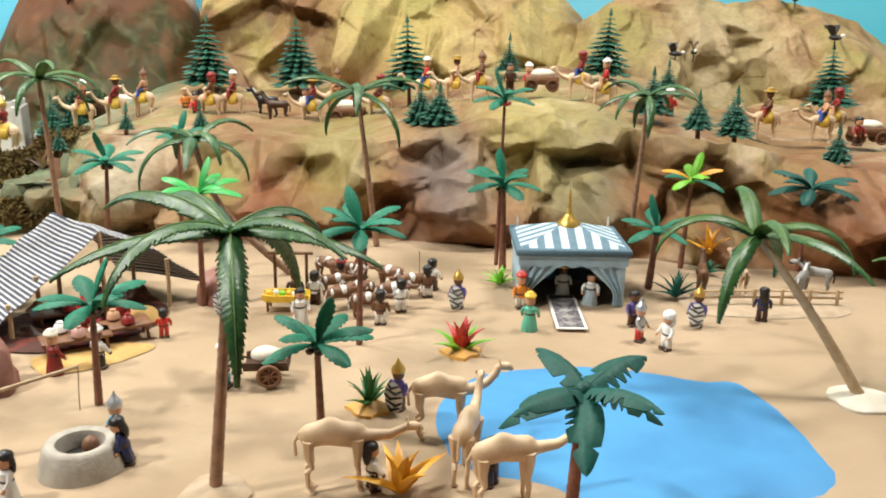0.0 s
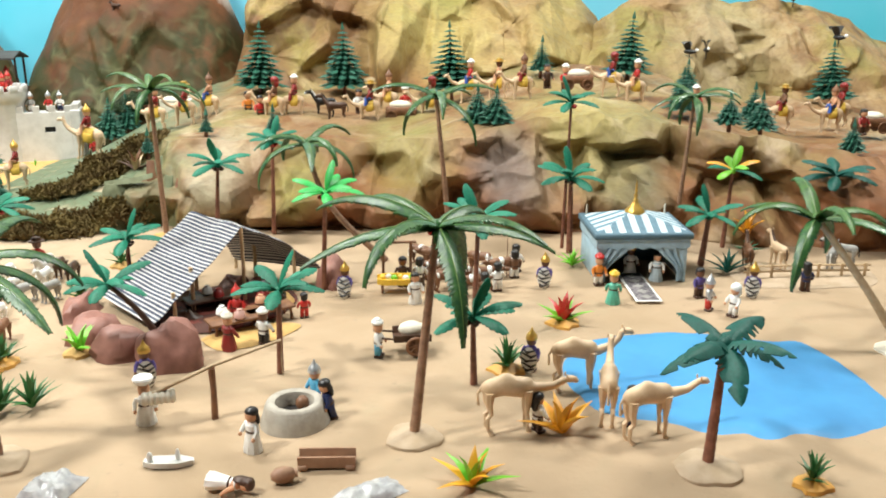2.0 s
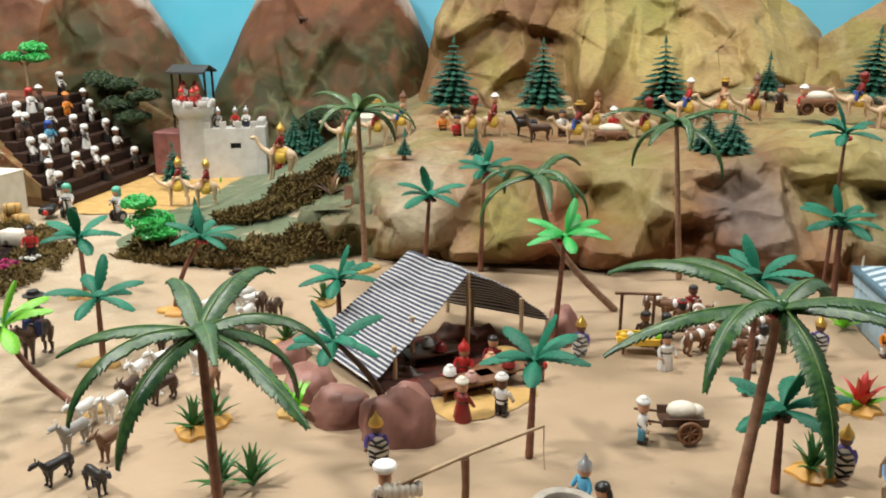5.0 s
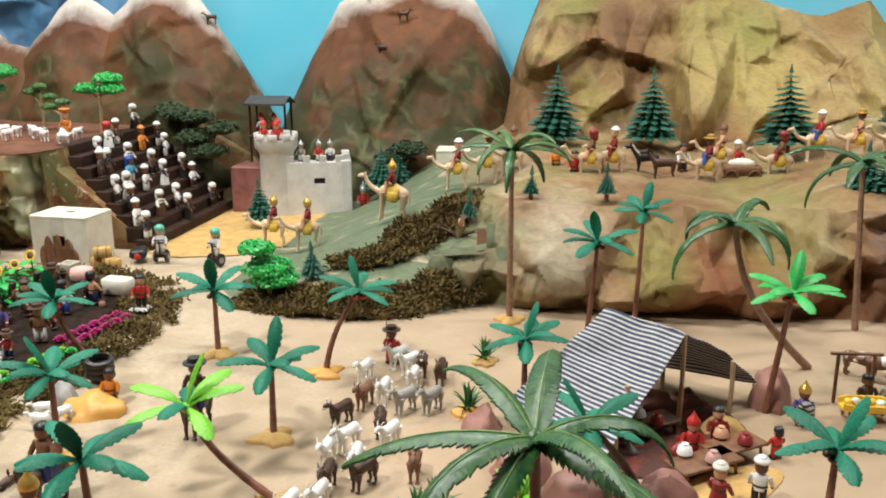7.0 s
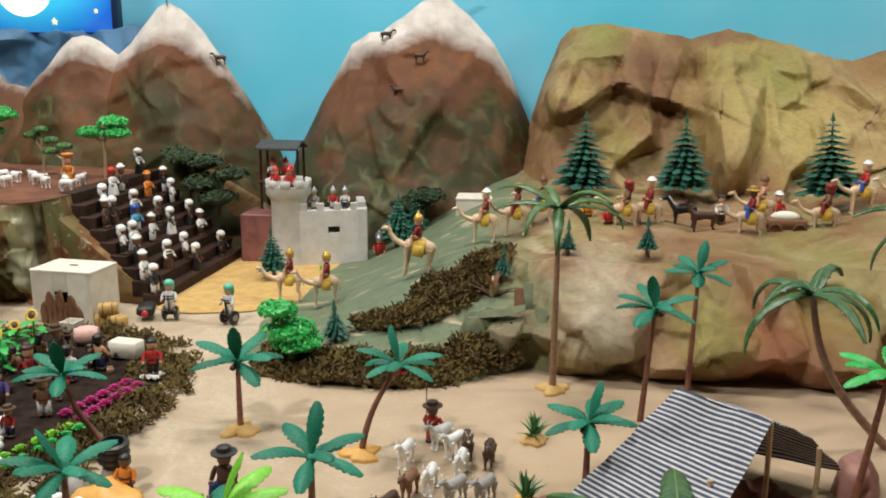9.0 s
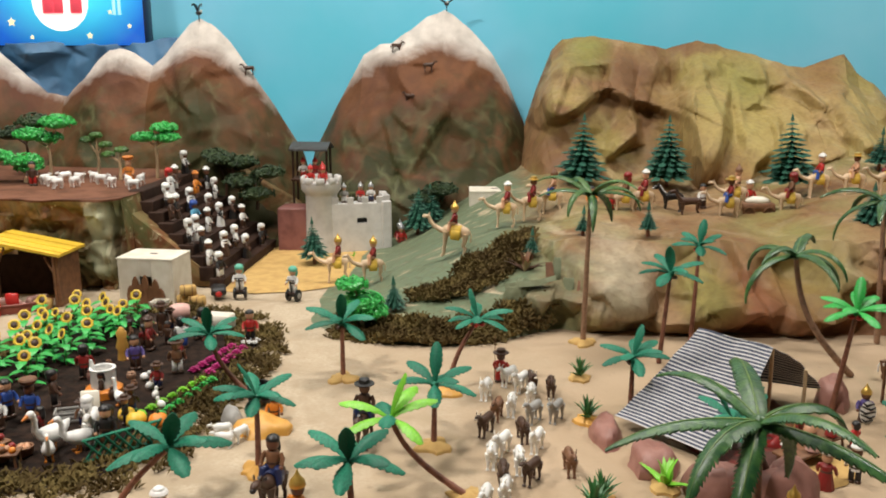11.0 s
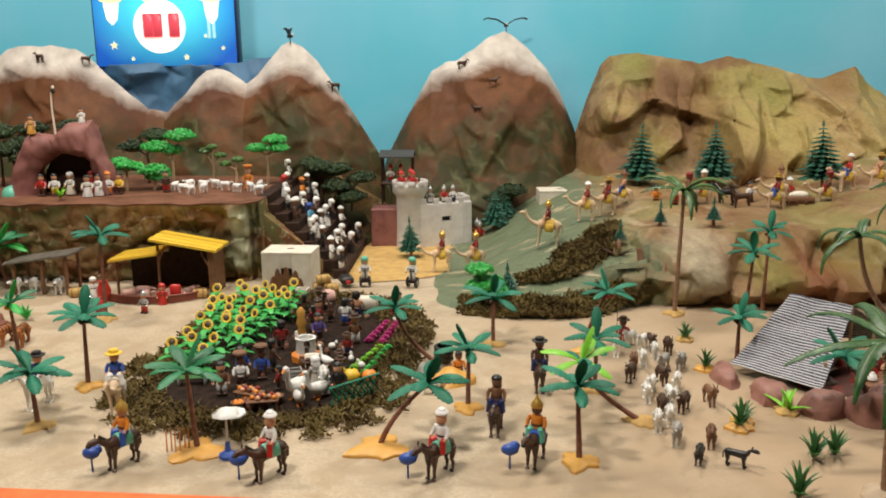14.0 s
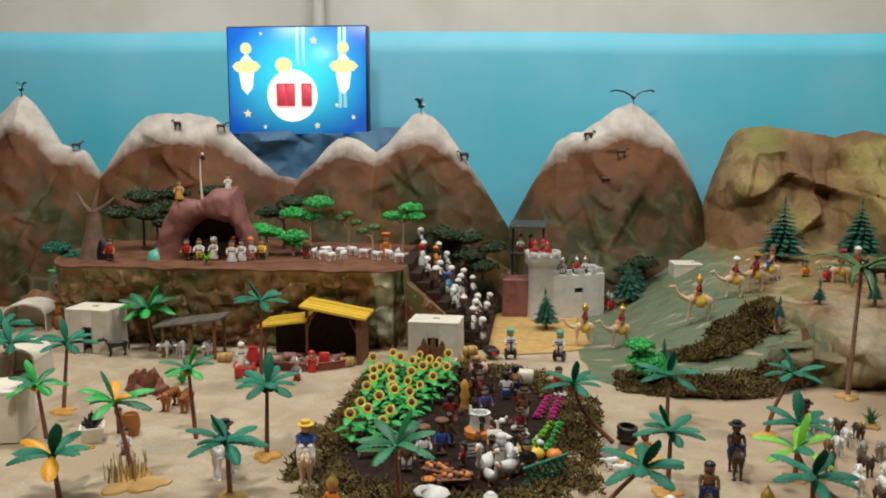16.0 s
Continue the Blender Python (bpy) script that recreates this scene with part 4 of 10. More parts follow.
def sheet(name, outline, z, material, label, category, wob=0.004, soft=True, thick=0.003, kind="structure"):
    """A thin flat piece with an irregular outline, lying on the ground."""
    cx = sum(p[0] for p in outline) / len(outline)
    cy = sum(p[1] for p in outline) / len(outline)
    pts = []
    n = len(outline)
    for i in range(n):
        p0, p1, p2, p3 = (Vector(outline[(i + k) % n]) for k in (-1, 0, 1, 2))
        for j in range(5):
            t = j / 5
            a = p1 * 2 + (p2 - p0) * t + (p0 * 2 - p1 * 5 + p2 * 4 - p3) * t * t + (p1 * 3 - p0 - p2 * 3 + p3) * t ** 3
            pts.append(a * 0.5 + Vector((noise.noise(Vector((a.x * 20, a.y * 20, 1))), noise.noise(Vector((a.x * 20, a.y * 20, 9))))) * wob)
    s = Shape()
    verts, faces = [], []
    m = len(pts)
    for r in range(9):
        f = 1 - r / 9
        for p in pts:
            x, y = cx + (p.x - cx) * f, cy + (p.y - cy) * f
            verts.append((x, y, z + (ground_z(x, y) if r else ground_z(x, y) - thick)))
    verts.append((cx, cy, z))
    for r in range(8):
        for i in range(m):
            j = (i + 1) % m
            faces.append((r * m + i, r * m + j, (r + 1) * m + j, (r + 1) * m + i))
    for i in range(m):
        faces.append((8 * m + i, 8 * m + (i + 1) % m, 9 * m))
    s.add(verts, faces)
    return solo(name, s, material, Matrix(), label, category, kind=kind)


POND_OUT = [(0.078, 1.309), (0.123, 1.344), (0.213, 1.374), (0.31, 1.382), (0.434, 1.345), (0.488, 1.335), (0.524, 1.234), (0.535, 1.104), (0.525, 1.055), (0.484, 1.021), (0.407, 0.989), (0.361, 1.003), (0.311, 0.979), (0.28, 0.998), (0.235, 0.995), (0.181, 1.029), (0.085, 1.061), (0.049, 1.138), (0.04, 1.22)]
sheet("pond", POND_OUT, 0.0035, POND, "flat bright blue sheet as an oasis pond", "pond", 0.004, thick=0.007)
sheet("castle_sand", [(-1.80, 2.32), (-1.60, 2.30), (-1.42, 2.42), (-1.30, 2.56), (-1.26, 2.80), (-1.30, 2.98), (-1.55, 3.0), (-1.78, 3.0), (-1.80, 2.7)], 0.006, YSAND, "patch of yellow sand before the castle", "sand", 0.012)
GARDEN = [(-2.07, 1.24), (-2.10, 1.55), (-2.09, 2.02), (-1.86, 2.10), (-1.62, 1.98), (-1.545, 1.77), (-1.57, 1.47), (-1.585, 1.24), (-1.72, 1.15), (-1.92, 1.17)]
sheet("garden_soil", GARDEN, 0.008, SOIL, "dark brown soil of a vegetable garden", "soil", 0.012)


def tufts(name, spots, size, material, label, seed):
    """Loose dry moss: many small bent shreds in clumps."""
    rnd = random.Random(seed)
    v, f = [], []
    for x, y, z, r in spots:
        for _ in range(9):
            a = rnd.uniform(0, 2 * math.pi)
            d = r * math.sqrt(rnd.random())
            px, py = x + d * math.cos(a), y + d * math.sin(a)
            pz = z + r * rnd.uniform(-0.05, 0.55) * (1 - d / r * 0.6)
            b, e, ln, w = rnd.uniform(0, 2 * math.pi), rnd.uniform(-0.4, 1.1), size * rnd.uniform(0.6, 1.5), size * rnd.uniform(0.12, 0.3)
            dx, dy, dz = math.cos(b) * math.cos(e) * ln, math.sin(b) * math.cos(e) * ln, math.sin(e) * ln
            sx, sy = -math.sin(b) * w, math.cos(b) * w
            n = len(v)
            v += [(px - sx, py - sy, pz), (px + sx, py + sy, pz), (px + dx * 0.6 + sx * 0.7, py + dy * 0.6 + sy * 0.7, pz + dz * 0.75 + w), (px + dx, py + dy, pz + dz), (px, py, pz - w * 1.6)]
            f += [(n, n + 1, n + 2), (n, n + 2, n + 3), (n, n + 4, n + 1), (n + 1, n + 4, n + 2), (n + 2, n + 4, n + 3), (n + 3, n + 4, n)]
    me = bpy.data.meshes.new(name)
    me.from_pydata(v, [], f)
    me.materials.append(material)
    ob = new(name, me)
    return tagged(ob, label, "moss", "", "stuff")


rnd = random.Random(4)
spots = []
m = len(GARDEN)
for i in range(m):
    a, b = Vector(GARDEN[i]), Vector(GARDEN[(i + 1) % m])
    d = (b - a)
    out = Vector((d.y, -d.x)).normalized() * -1
    for k in range(int(d.length / 0.0017)):
        p = a + d * rnd.random() + out * rnd.uniform(-0.05, 0.075) * (1.0 if i not in (1, 2) else 0.4)
        spots.append((p.x, p.y, 0.004, rnd.uniform(0.008, 0.02)))
tufts("moss_border", spots, 0.011, MOSS, "dry brown-green moss heaped round the garden", 1)
spots = []
for _ in range(5200):
    x = rnd.uniform(-1.40, -0.88)
    up = rnd.uniform(-0.03, 0.36)
    y = lerp_table(BASE_Y, x) + up
    wav = 0.025 * noise.noise(Vector((x * 11, y * 9, 0)))
    low = 0.0 < up < (0.085 if x > -1.2 else 0.135) + wav - max(0.0, (x + 0.96) * 0.5)
    high = -1.24 < x < -0.93 and 0.20 + wav < up < 0.345 - max(0.0, (-1.08 - x) * 0.75) + wav
    if not (low or high):
        continue
    if not high and -1.04 < x < -0.89 and 0.085 < up:
        continue
    heap = 0.034 * max(0.0, noise.noise(Vector((x * 17, y * 21, 5)))) + 0.012 * noise.noise(Vector((x * 40, y * 40, 2))) + (0.012 if high else 0.006)
    spots.append((x, y, max(0.0, hill_z(x, y)) + heap - 0.008, rnd.uniform(0.01, 0.024)))
tufts("moss_bank", spots, 0.012, MOSS, "dry brown moss bank below the ramp", 2)

# draped cloth hummock, sage strip added for its fold edge and hanging paper flaps where ramp and cliff meet
s = Shape()
rings = []
for j in range(9):
    a = math.pi * 0.5 * j / 8
    ring = []
    for q in range(26):
        b = 2 * math.pi * q / 26
        d = Vector((math.cos(b) * math.cos(a), math.sin(b) * math.cos(a), math.sin(a)))
        f = 1 + 0.25 * noise.noise(d * 1.7 + Vector((3, 0, 0))) + 0.10 * noise.noise(d * 4.5)
        ring.append((-0.965 + 0.070 * d.x * f, 2.055 + 0.045 * d.y * f, -0.004 + 0.112 * d.z * f))
    rings.append(ring)
s.rings(rings)
solo("cloth_hummock", s, SAGE, Matrix(), "sage green painted cloth draped over a hump", "cloth", kind="structure")
s = Shape()
s.rings([[(x, y, z - 0.004 * math.cos(q * 3)) for q, (y, z) in enumerate(((2.04 - w, zz), (2.04, zz + 0.004), (2.04 + w, zz + 0.002), (2.04, zz - 0.003)))] for x, w, zz in ((-0.995, 0.004, 0.100), (-0.960, 0.010, 0.106), (-0.915, 0.013, 0.112), (-0.872, 0.005, 0.124))])
solo("bark_strip", s, SAGE, Matrix(), "curled sage green strip as the cloth fold edge above the moss", "bark")
for fx, fy, ftop, fl, fw, turn, fm, fl2 in ((-0.888, 2.075, 0.155, 0.095, 0.012, 20, RUSTPAPER, "rust brown"), (-0.868, 2.085, 0.165, 0.075, 0.012, -15, SAGE, "sage green"), (-0.892, 2.065, 0.110, 0.085, 0.022, 40, RUSTPAPER, "rust brown"), (-0.842, 2.06, 0.120, 0.09, 0.018, -25, SAGE, "sage green"), (-0.80, 2.05, 0.115, 0.085, 0.024, 10, RUSTPAPER, "rust brown"), (-0.745, 2.045, 0.085, 0.07, 0.026, -10, RUSTPAPER, "rust brown")):
    s = Shape()
    rings = []
    for j in range(9):
        u = j / 8
        w = fw * (0.45 + 0.55 * math.sin(math.pi * (0.15 + 0.75 * u)))
        rings.append([(v * w, -0.018 * math.sin(u * 2.6) + 0.35 * w * v * v + th, -fl * u) for v, th in ((-1, 0), (-0.4, 0), (0.4, 0), (1, 0), (1, 0.0015), (0.4, 0.0015), (-0.4, 0.0015), (-1, 0.0015))])
    s.rings(rings)
    solo("paper_flap", s, fm, pose(fx, fy, ftop, 0, 0, turn), fl2 + " torn paper flap hanging from the cliff", "paper", "paper flaps")

# ---- palms, pines and other plants ----
LEAVES = {}


def leaf_mesh(style, length, e0, bend, material):
    """A single palm leaf growing along +x from its stalk."""
    key = (style, length, e0, bend, material.name)
    if key in LEAVES:
        return LEAVES[key]
    s = Shape()
    rnd = random.Random(len(LEAVES))
    seg = {"paddle": 22, "tatter": 26, "fan": 84}[style]

    def spine(n):
        pts, p = [], Vector((0, 0, 0))
        for k in range(n + 1):
            u = k / n
            e = radians(e0 - bend * u ** 1.2)
            pts.append((p.copy(), Vector((math.cos(e), 0, math.sin(e))), Vector((-math.sin(e), 0, math.cos(e)))))
            p += Vector((math.cos(e), 0, math.sin(e))) * length / n
        return pts

    sp = spine(seg)
    rings = []
    wmax = length * {"paddle": 0.158, "tatter": 0.17, "fan": 0.070}[style]
    th = length * 0.012
    for k, (p, d, up) in enumerate(sp):
        u = k / seg
        if style == "paddle":
            w = wmax * (0.22 + 0.78 * smooth01(u / 0.55)) * math.sqrt(max(0.0, 1 - max(0.0, (u - 0.55) / 0.46) ** 2.4)) + length * 0.006
        else:
            w = wmax * (math.sin(math.pi * min(1.0, 0.06 + 0.94 * u) ** 0.8)) ** 0.65 + length * 0.012 * (1 - u)
        if style == "fan":
            w = wmax * math.sin(math.pi * (0.05 + 0.93 * u) ** 0.66) ** 0.8 + length * 0.006
            w *= (0.80, 0.94, 1.08)[k % 3] * rnd.uniform(0.86, 1.08)
        wl = wr = w
        if style == "tatter":
            wl = w * (0.45 if rnd.random() < 0.25 else 1)
            wr = w * (0.45 if rnd.random() < 0.25 else 1)
        elif style == "paddle":
            wl = wr = w * (1.0, 0.97, 0.84)[k % 3] * rnd.uniform(0.95, 1.05)
        drop = 0.55 if style != "fan" else 0.46
        y = Vector((0, 1, 0))
        tri = [p + y * wl - up * wl * drop, p + y * wl * 0.5 - up * wl * drop * 0.35, p, p - y * wr * 0.5 - up * wr * drop * 0.35, p - y * wr - up * wr * drop]
        low = [q - up * th for q in (tri[4], tri[3], tri[2], tri[1], tri[0])]
        if style == "fan" and k % 3 == 2:
            for q in (tri[0], tri[4], low[0], low[4]):
                q += d * length * 0.018
        rings.append([*tri, *low])
    s.rings(rings)
    if style == "fan":
        s.tube([p for p, d, up in sp], [length * 0.008 * (1 - 0.85 * k / seg) for k in range(seg + 1)], 5, 1)
    else:
        s.tube([p - up * th for p, d, up in sp], [length * 0.018 * (1 - 0.85 * k / seg) for k in range(seg + 1)], 5)
    LEAVES[key] = s.mesh("leaf", [material, FROND_RIB] if style == "fan" else [material])
    return LEAVES[key]


def trunk_shape(h, lean, r, rings, bow=0.0):
    s = Shape()
    n = rings * 2
    pts, rads = [], []
    for k in range(n + 1):
        u = k / n
        sway = u + bow * math.sin(math.pi * u)
        pts.append((lean[0] * sway, lean[1] * sway, h * u))
        rads.append(r * (1.25 - 0.45 * u) * (1.045 if k % 2 else 0.975))
    s.tube(pts, rads, 9)
    return s


def palm(loc, h, lean=(0, 0), leaf=0.065, n=6, style="paddle", mats=(TEAL,), seed=0, r=0.0045, trunk=TRUNK, base=None, fruit=None, bow=0.0, upright=1, label="", e0=38, bend=75, base_r=0.026):
    if style == "paddle":
        e0, bend = 47, 66
    rnd = random.Random(seed)
    if style == "paddle":
        leaf, n = leaf * 1.22, n + 3
    words = label or "teal plastic palm with red-brown ringed trunk"
    ob = thing("palm_tree", loc, words, "palm tree", "palm trees")
    part("trunk", trunk_shape(h, lean, r, max(6, int(h / 0.012)), bow), trunk, ob)
    start = rnd.uniform(0, 360)
    for k in range(n):
        m = mats[k % len(mats)]
        if style == "fan":
            me = leaf_mesh(style, 1.0, e0 + (12, -12, 2, -26)[k % 4], bend + (-14, -34, 22, 4)[k % 4], m)
            scale = leaf * rnd.uniform(0.88, 1.12)
        elif k < upright:
            me = leaf_mesh(style, 1.0, 82, 34, m)
            scale = leaf * 0.88
        elif k % 2:
            me = leaf_mesh(style, 1.0, e0, bend, m)
            scale = leaf * rnd.uniform(0.92, 1.06)
        else:
            me = leaf_mesh(style, 1.0, e0 - 26, bend * 0.95, m)
            scale = leaf * rnd.uniform(0.9, 1.05)
        lf = part("leaf", me, None, ob)
        ang = start + 360 * (k - upright) / max(1, n - upright) + rnd.uniform(-12, 12)
        lf.matrix_basis = pose(lean[0], lean[1], h, rnd.uniform(-8, 8), rnd.uniform(-6, 6), ang) @ Matrix.Scale(scale, 4)
    s = Shape()
    s.blob((lean[0], lean[1], h - 0.001), (r * 1.7, r * 1.7, r * 1.5), 0, 8, 5)
    part("crown_hub", s, mats[0], ob)
    if fruit:
        for k in range(4):
            s = Shape()
            a = k * 1.57 + seed
            s.blob((lean[0] + 0.009 * math.cos(a), lean[1] + 0.009 * math.sin(a), h - 0.008), (0.006, 0.006, 0.0045), 0, 8, 5)
            part("fruit", s, fruit, ob, "dark fruit cluster" if fruit is BROWN else "red flower cluster")
    if base:
        s = Shape()
        k = 24
        ragged = 0.06 if base in (CREAM, FOOT) else 0.22
        prof = [1 + ragged * (math.sin(3 * a + seed) + 0.7 * math.sin(5 * a + 2.1 * seed) + 0.4 * math.sin(9 * a)) for a in (2 * math.pi * i / k for i in range(k))]
        R = base_r * (1.25 if base in (CREAM, FOOT) else 1.1)
        s.rings([[(R * f * prof[i] * math.cos(2 * math.pi * i / k), R * f * prof[i] * math.sin(2 * math.pi * i / k), z) for i in range(k)] for f, z in ((1.0, -0.003), (0.99, 0.002), (0.9, 0.0045), (0.5, 0.0075), (0.15, 0.011))])
        part("base", s, base, ob, "pale round plaster foot" if base in (CREAM, FOOT) else "flat orange-yellow sand base")
    return ob


TIERS = {}


def pine(loc, h, seed=0, wide=1.0):
    rnd = random.Random(seed)
    ob = thing("pine_tree", loc, "dark green plastic toy pine tree", "pine tree", "pine trees", rz=rnd.uniform(0, 360))
    ob.matrix_basis = ob.matrix_basis @ pose(0, 0, 0, rnd.uniform(-3, 3), rnd.uniform(-3, 3), 0)
    s = Shape()
    s.tube([(0, 0, -0.01), (0, 0, h * 0.5), (0, 0, h * 0.98)], [0.006, 0.004, 0.001], 7)
    part("trunk", s, TRUNK, ob)
    n = 13
    for k in range(n):
        t = k / (n - 1)
        z, r = h * (0.20 + 0.75 * t), wide * (h * 0.345 * (1 - t) ** 0.85 + h * 0.03) * (1.0, 0.86, 1.06)[(k + seed) % 3]
        if "tier" not in TIERS:
            s = Shape()
            m = 11
            for i in range(m):
                a = 2 * math.pi * i / m
                ca, sa = math.cos(a), math.sin(a)
                w, ln = 0.17, 1.0 + 0.14 * math.sin(i * 2.3)
                for q0, q1, ww in ((0.0, 0.72, 0.24), (0.4, 1.0, 0.17)):
                    p0 = Vector((ca * q0 * ln, sa * q0 * ln, 0.22 - 0.40 * q0))
                    p1 = Vector((ca * q1 * ln, sa * q1 * ln, 0.22 - 0.42 * q1 + (0.10 if q1 == 1 else 0)))
                    mid = (p0 + p1) / 2
                    sd = Vector((-sa, ca, 0)) * ww
                    s.add([p0 + Vector((0, 0, 0.10)), mid + sd - Vector((0, 0, 0.05)), p1, mid - sd - Vector((0, 0, 0.05)), mid - Vector((0, 0, 0.13)), mid + Vector((0, 0, 0.06))],
                          [(0, 1, 5), (1, 2, 5), (2, 3, 5), (3, 0, 5), (1, 0, 4), (2, 1, 4), (3, 2, 4), (0, 3, 4)])
            TIERS["tier"] = s.mesh("branch_tier", [PINEG], False)
        tr = part("branch_tier", TIERS["tier"], None, ob)
        tr.matrix_basis = pose(0, 0, z, 0, 0, k * 37) @ Matrix.Diagonal((r, r, r * 0.62 + h * 0.02, 1))
    s = Shape()
    s.lathe([(0.006, 0), (0.004, 0.01), (0.0005, 0.024)], 6, (0, 0, h * 0.93))
    part("tip", s, PINEG, ob)
    return ob


def grass_plant(loc, h, mats=(GRASSG,), base=OBASE, n=14, label="spiky green plastic grass plant on a sand base", seed=0, wide=0.5, lw=0.09, category="plant"):
    rnd = random.Random(seed)
    ob = thing("grass_plant", loc, label, category, "ground plants")
    for k in range(n):
        s = Shape()
        a = 2 * math.pi * k / n * 2.4 + rnd.uniform(-0.2, 0.2)
        out = wide * h * (0.35 + 0.75 * (k % 3) / 2)
        hh = h * (1.0 - 0.28 * (k % 3))
        ca, sa = math.cos(a), math.sin(a)
        rings = []
        for u in (0, 0.35, 0.7, 1.0):
            w = h * lw * (0.7 + 0.6 * math.sin(math.pi * u)) * (1 - u) + 0.0004
            px, pz = out * u ** 1.4, 0.004 + hh * (u - 0.22 * u ** 3)
            rings.append([(ca * px - sa * w, sa * px + ca * w, pz), (ca * (px + w * 0.4), sa * (px + w * 0.4), pz - w * 0.5), (ca * px + sa * w, sa * px - ca * w, pz), (ca * (px - w * 0.2), sa * (px - w * 0.2), pz + w * 0.3)])
        s.rings(rings)
        part("blade", s, mats[k % len(mats)], ob)
    if base:
        s = Shape()
        m = 14
        s.rings([[((0.36 + 0.05 * (i % 2) + 0.05 * math.sin(i * 1.9 + seed)) * h * f * math.cos(2 * math.pi * i / m), (0.36 + 0.05 * (i % 2) + 0.05 * math.sin(i * 1.9 + seed)) * h * f * math.sin(2 * math.pi * i / m), z) for i in range(m)] for f, z in ((1.15, -0.003), (1.1, 0.003), (0.5, 0.009), (0.2, 0.012))])
        part("base", s, base, ob, "flat moulded sand base")
    return ob


# ---- toy dolls: one plain mesh each ----
DOLLS = {}


def doll_mesh(style, skin, hair, top, low, hat, hat_mat, extra):
    key = (style, skin.name, hair.name, top.name, low.name, hat, hat_mat.name, extra)
    if key in DOLLS:
        return DOLLS[key]
    s = Shape()
    z = 0.0
    if style == "robe":
        n = 20
        s.rings([[(r * (1 + 0.07 * f * math.cos(i * math.pi)) * math.cos(2 * math.pi * i / n), 0.85 * r * (1 + 0.07 * f * math.cos(i * math.pi)) * math.sin(2 * math.pi * i / n), zz) for i in range(n)] for r, zz, f in ((0.0155, 0, 1), (0.0158, 0.003, 1), (0.0118, 0.027, 0.5), (0.0098, 0.036, 0), (0.0108, 0.046, 0), (0.006, 0.05, 0))], 3)
        s.lathe([(0.0100, 0.0325), (0.0112, 0.034), (0.0100, 0.0365)], 12, mi=8, sy=0.85)
        s.lathe([(0.0098, 0.036), (0.0115, 0.042), (0.0095, 0.0485), (0.004, 0.052)], 12, mi=2, sy=0.8)
    elif style == "seated":
        z = -0.016
        for sx in (-1, 1):
            s.tube([(sx * 0.006, 0, 0.008), (sx * 0.012, -0.012, 0.008), (sx * 0.014, -0.014, -0.012)], [0.006, 0.0058, 0.005], 8, 3)
    else:
        for sx in (-1, 1):
            s.box(sx * 0.0062 - 0.0054, sx * 0.0062 + 0.0054, -0.0105, 0.0062, 0, 0.006, 8, 0.0018)
            s.box(sx * 0.0058 - 0.0048, sx * 0.0058 + 0.0048, -0.0055, 0.0055, 0.005, 0.030, 3, 0.0018)
    if style != "robe":
        s.lathe([(0.0108, 0.024 + z), (0.0112, 0.029 + z), (0.0105, 0.034 + z), (0.0115, 0.043 + z), (0.0092, 0.0485 + z), (0.004, 0.052 + z)], 12, mi=2, sy=0.72)
        s.lathe([(0.0112, 0.0295 + z), (0.0117, 0.031 + z), (0.0110, 0.033 + z)], 12, mi=8, sy=0.74)
    for sx in (-1, 1):
        s.tube([(sx * 0.0115, 0, 0.046 + z), (sx * 0.0155, -0.002, 0.038 + z), (sx * 0.016, -0.008, 0.030 + z)], [0.0036, 0.0038, 0.0032], 7, 2)
        s.blob((sx * 0.016, -0.0105, 0.0275 + z), (0.0034, 0.0034, 0.0034), 0, 7, 5)
    s.lathe([(0.0035, 0.048 + z), (0.0040, 0.0518 + z), (0.0080, 0.0535 + z), (0.0095, 0.058 + z), (0.0095, 0.065 + z), (0.0075, 0.070 + z), (0.003, 0.072 + z)], 12, mi=0)
    if hat in ("none", "band", "long"):
        s.blob((0, 0.0015, 0.0658 + z), (0.0108, 0.0110, 0.0080), 1, 12, 6)
        s.blob((0, 0.0050, 0.0595 + z), (0.0100, 0.0072, 0.010), 1, 10, 6)
        if hat == "long":
            s.blob((0, 0.008, 0.052 + z), (0.0095, 0.005, 0.013), 1, 10, 6)
        if hat == "band":
            s.lathe([(0.0121, 0.0655 + z), (0.0126, 0.067 + z), (0.0121, 0.0695 + z)], 12, mi=4)
    elif hat == "turban":
        s.blob((0, 0.001, 0.0715 + z), (0.0122, 0.0122, 0.0068), 4, 12, 6)
        s.blob((0, 0.001, 0.076 + z), (0.008, 0.008, 0.005), 4, 12, 6)
    elif hat == "hood":
        s.blob((0, 0.002, 0.067 + z), (0.0128, 0.0128, 0.0105), 4, 12, 6)
        s.blob((0, 0.006, 0.057 + z), (0.0118, 0.008, 0.013), 4, 12, 6)
    elif hat == "helmet":
        s.lathe([(0.0112, 0.0635 + z), (0.0113, 0.067 + z), (0.0098, 0.072 + z), (0.0056, 0.0765 + z), (0.0024, 0.082 + z), (0.0006, 0.087 + z)], 12, mi=4)
    elif hat == "brim":
        s.lathe([(0.0175, 0.067 + z), (0.0175, 0.0686 + z), (0.0105, 0.070 + z), (0.0092, 0.076 + z), (0.0035, 0.078 + z)], 14, mi=4)
    elif hat == "basket":
        s.lathe([(0.008, 0.070 + z), (0.0145, 0.074 + z), (0.017, 0.080 + z), (0.015, 0.083 + z), (0.005, 0.084 + z)], 14, mi=4)
    if extra == "shield":
        rings = []
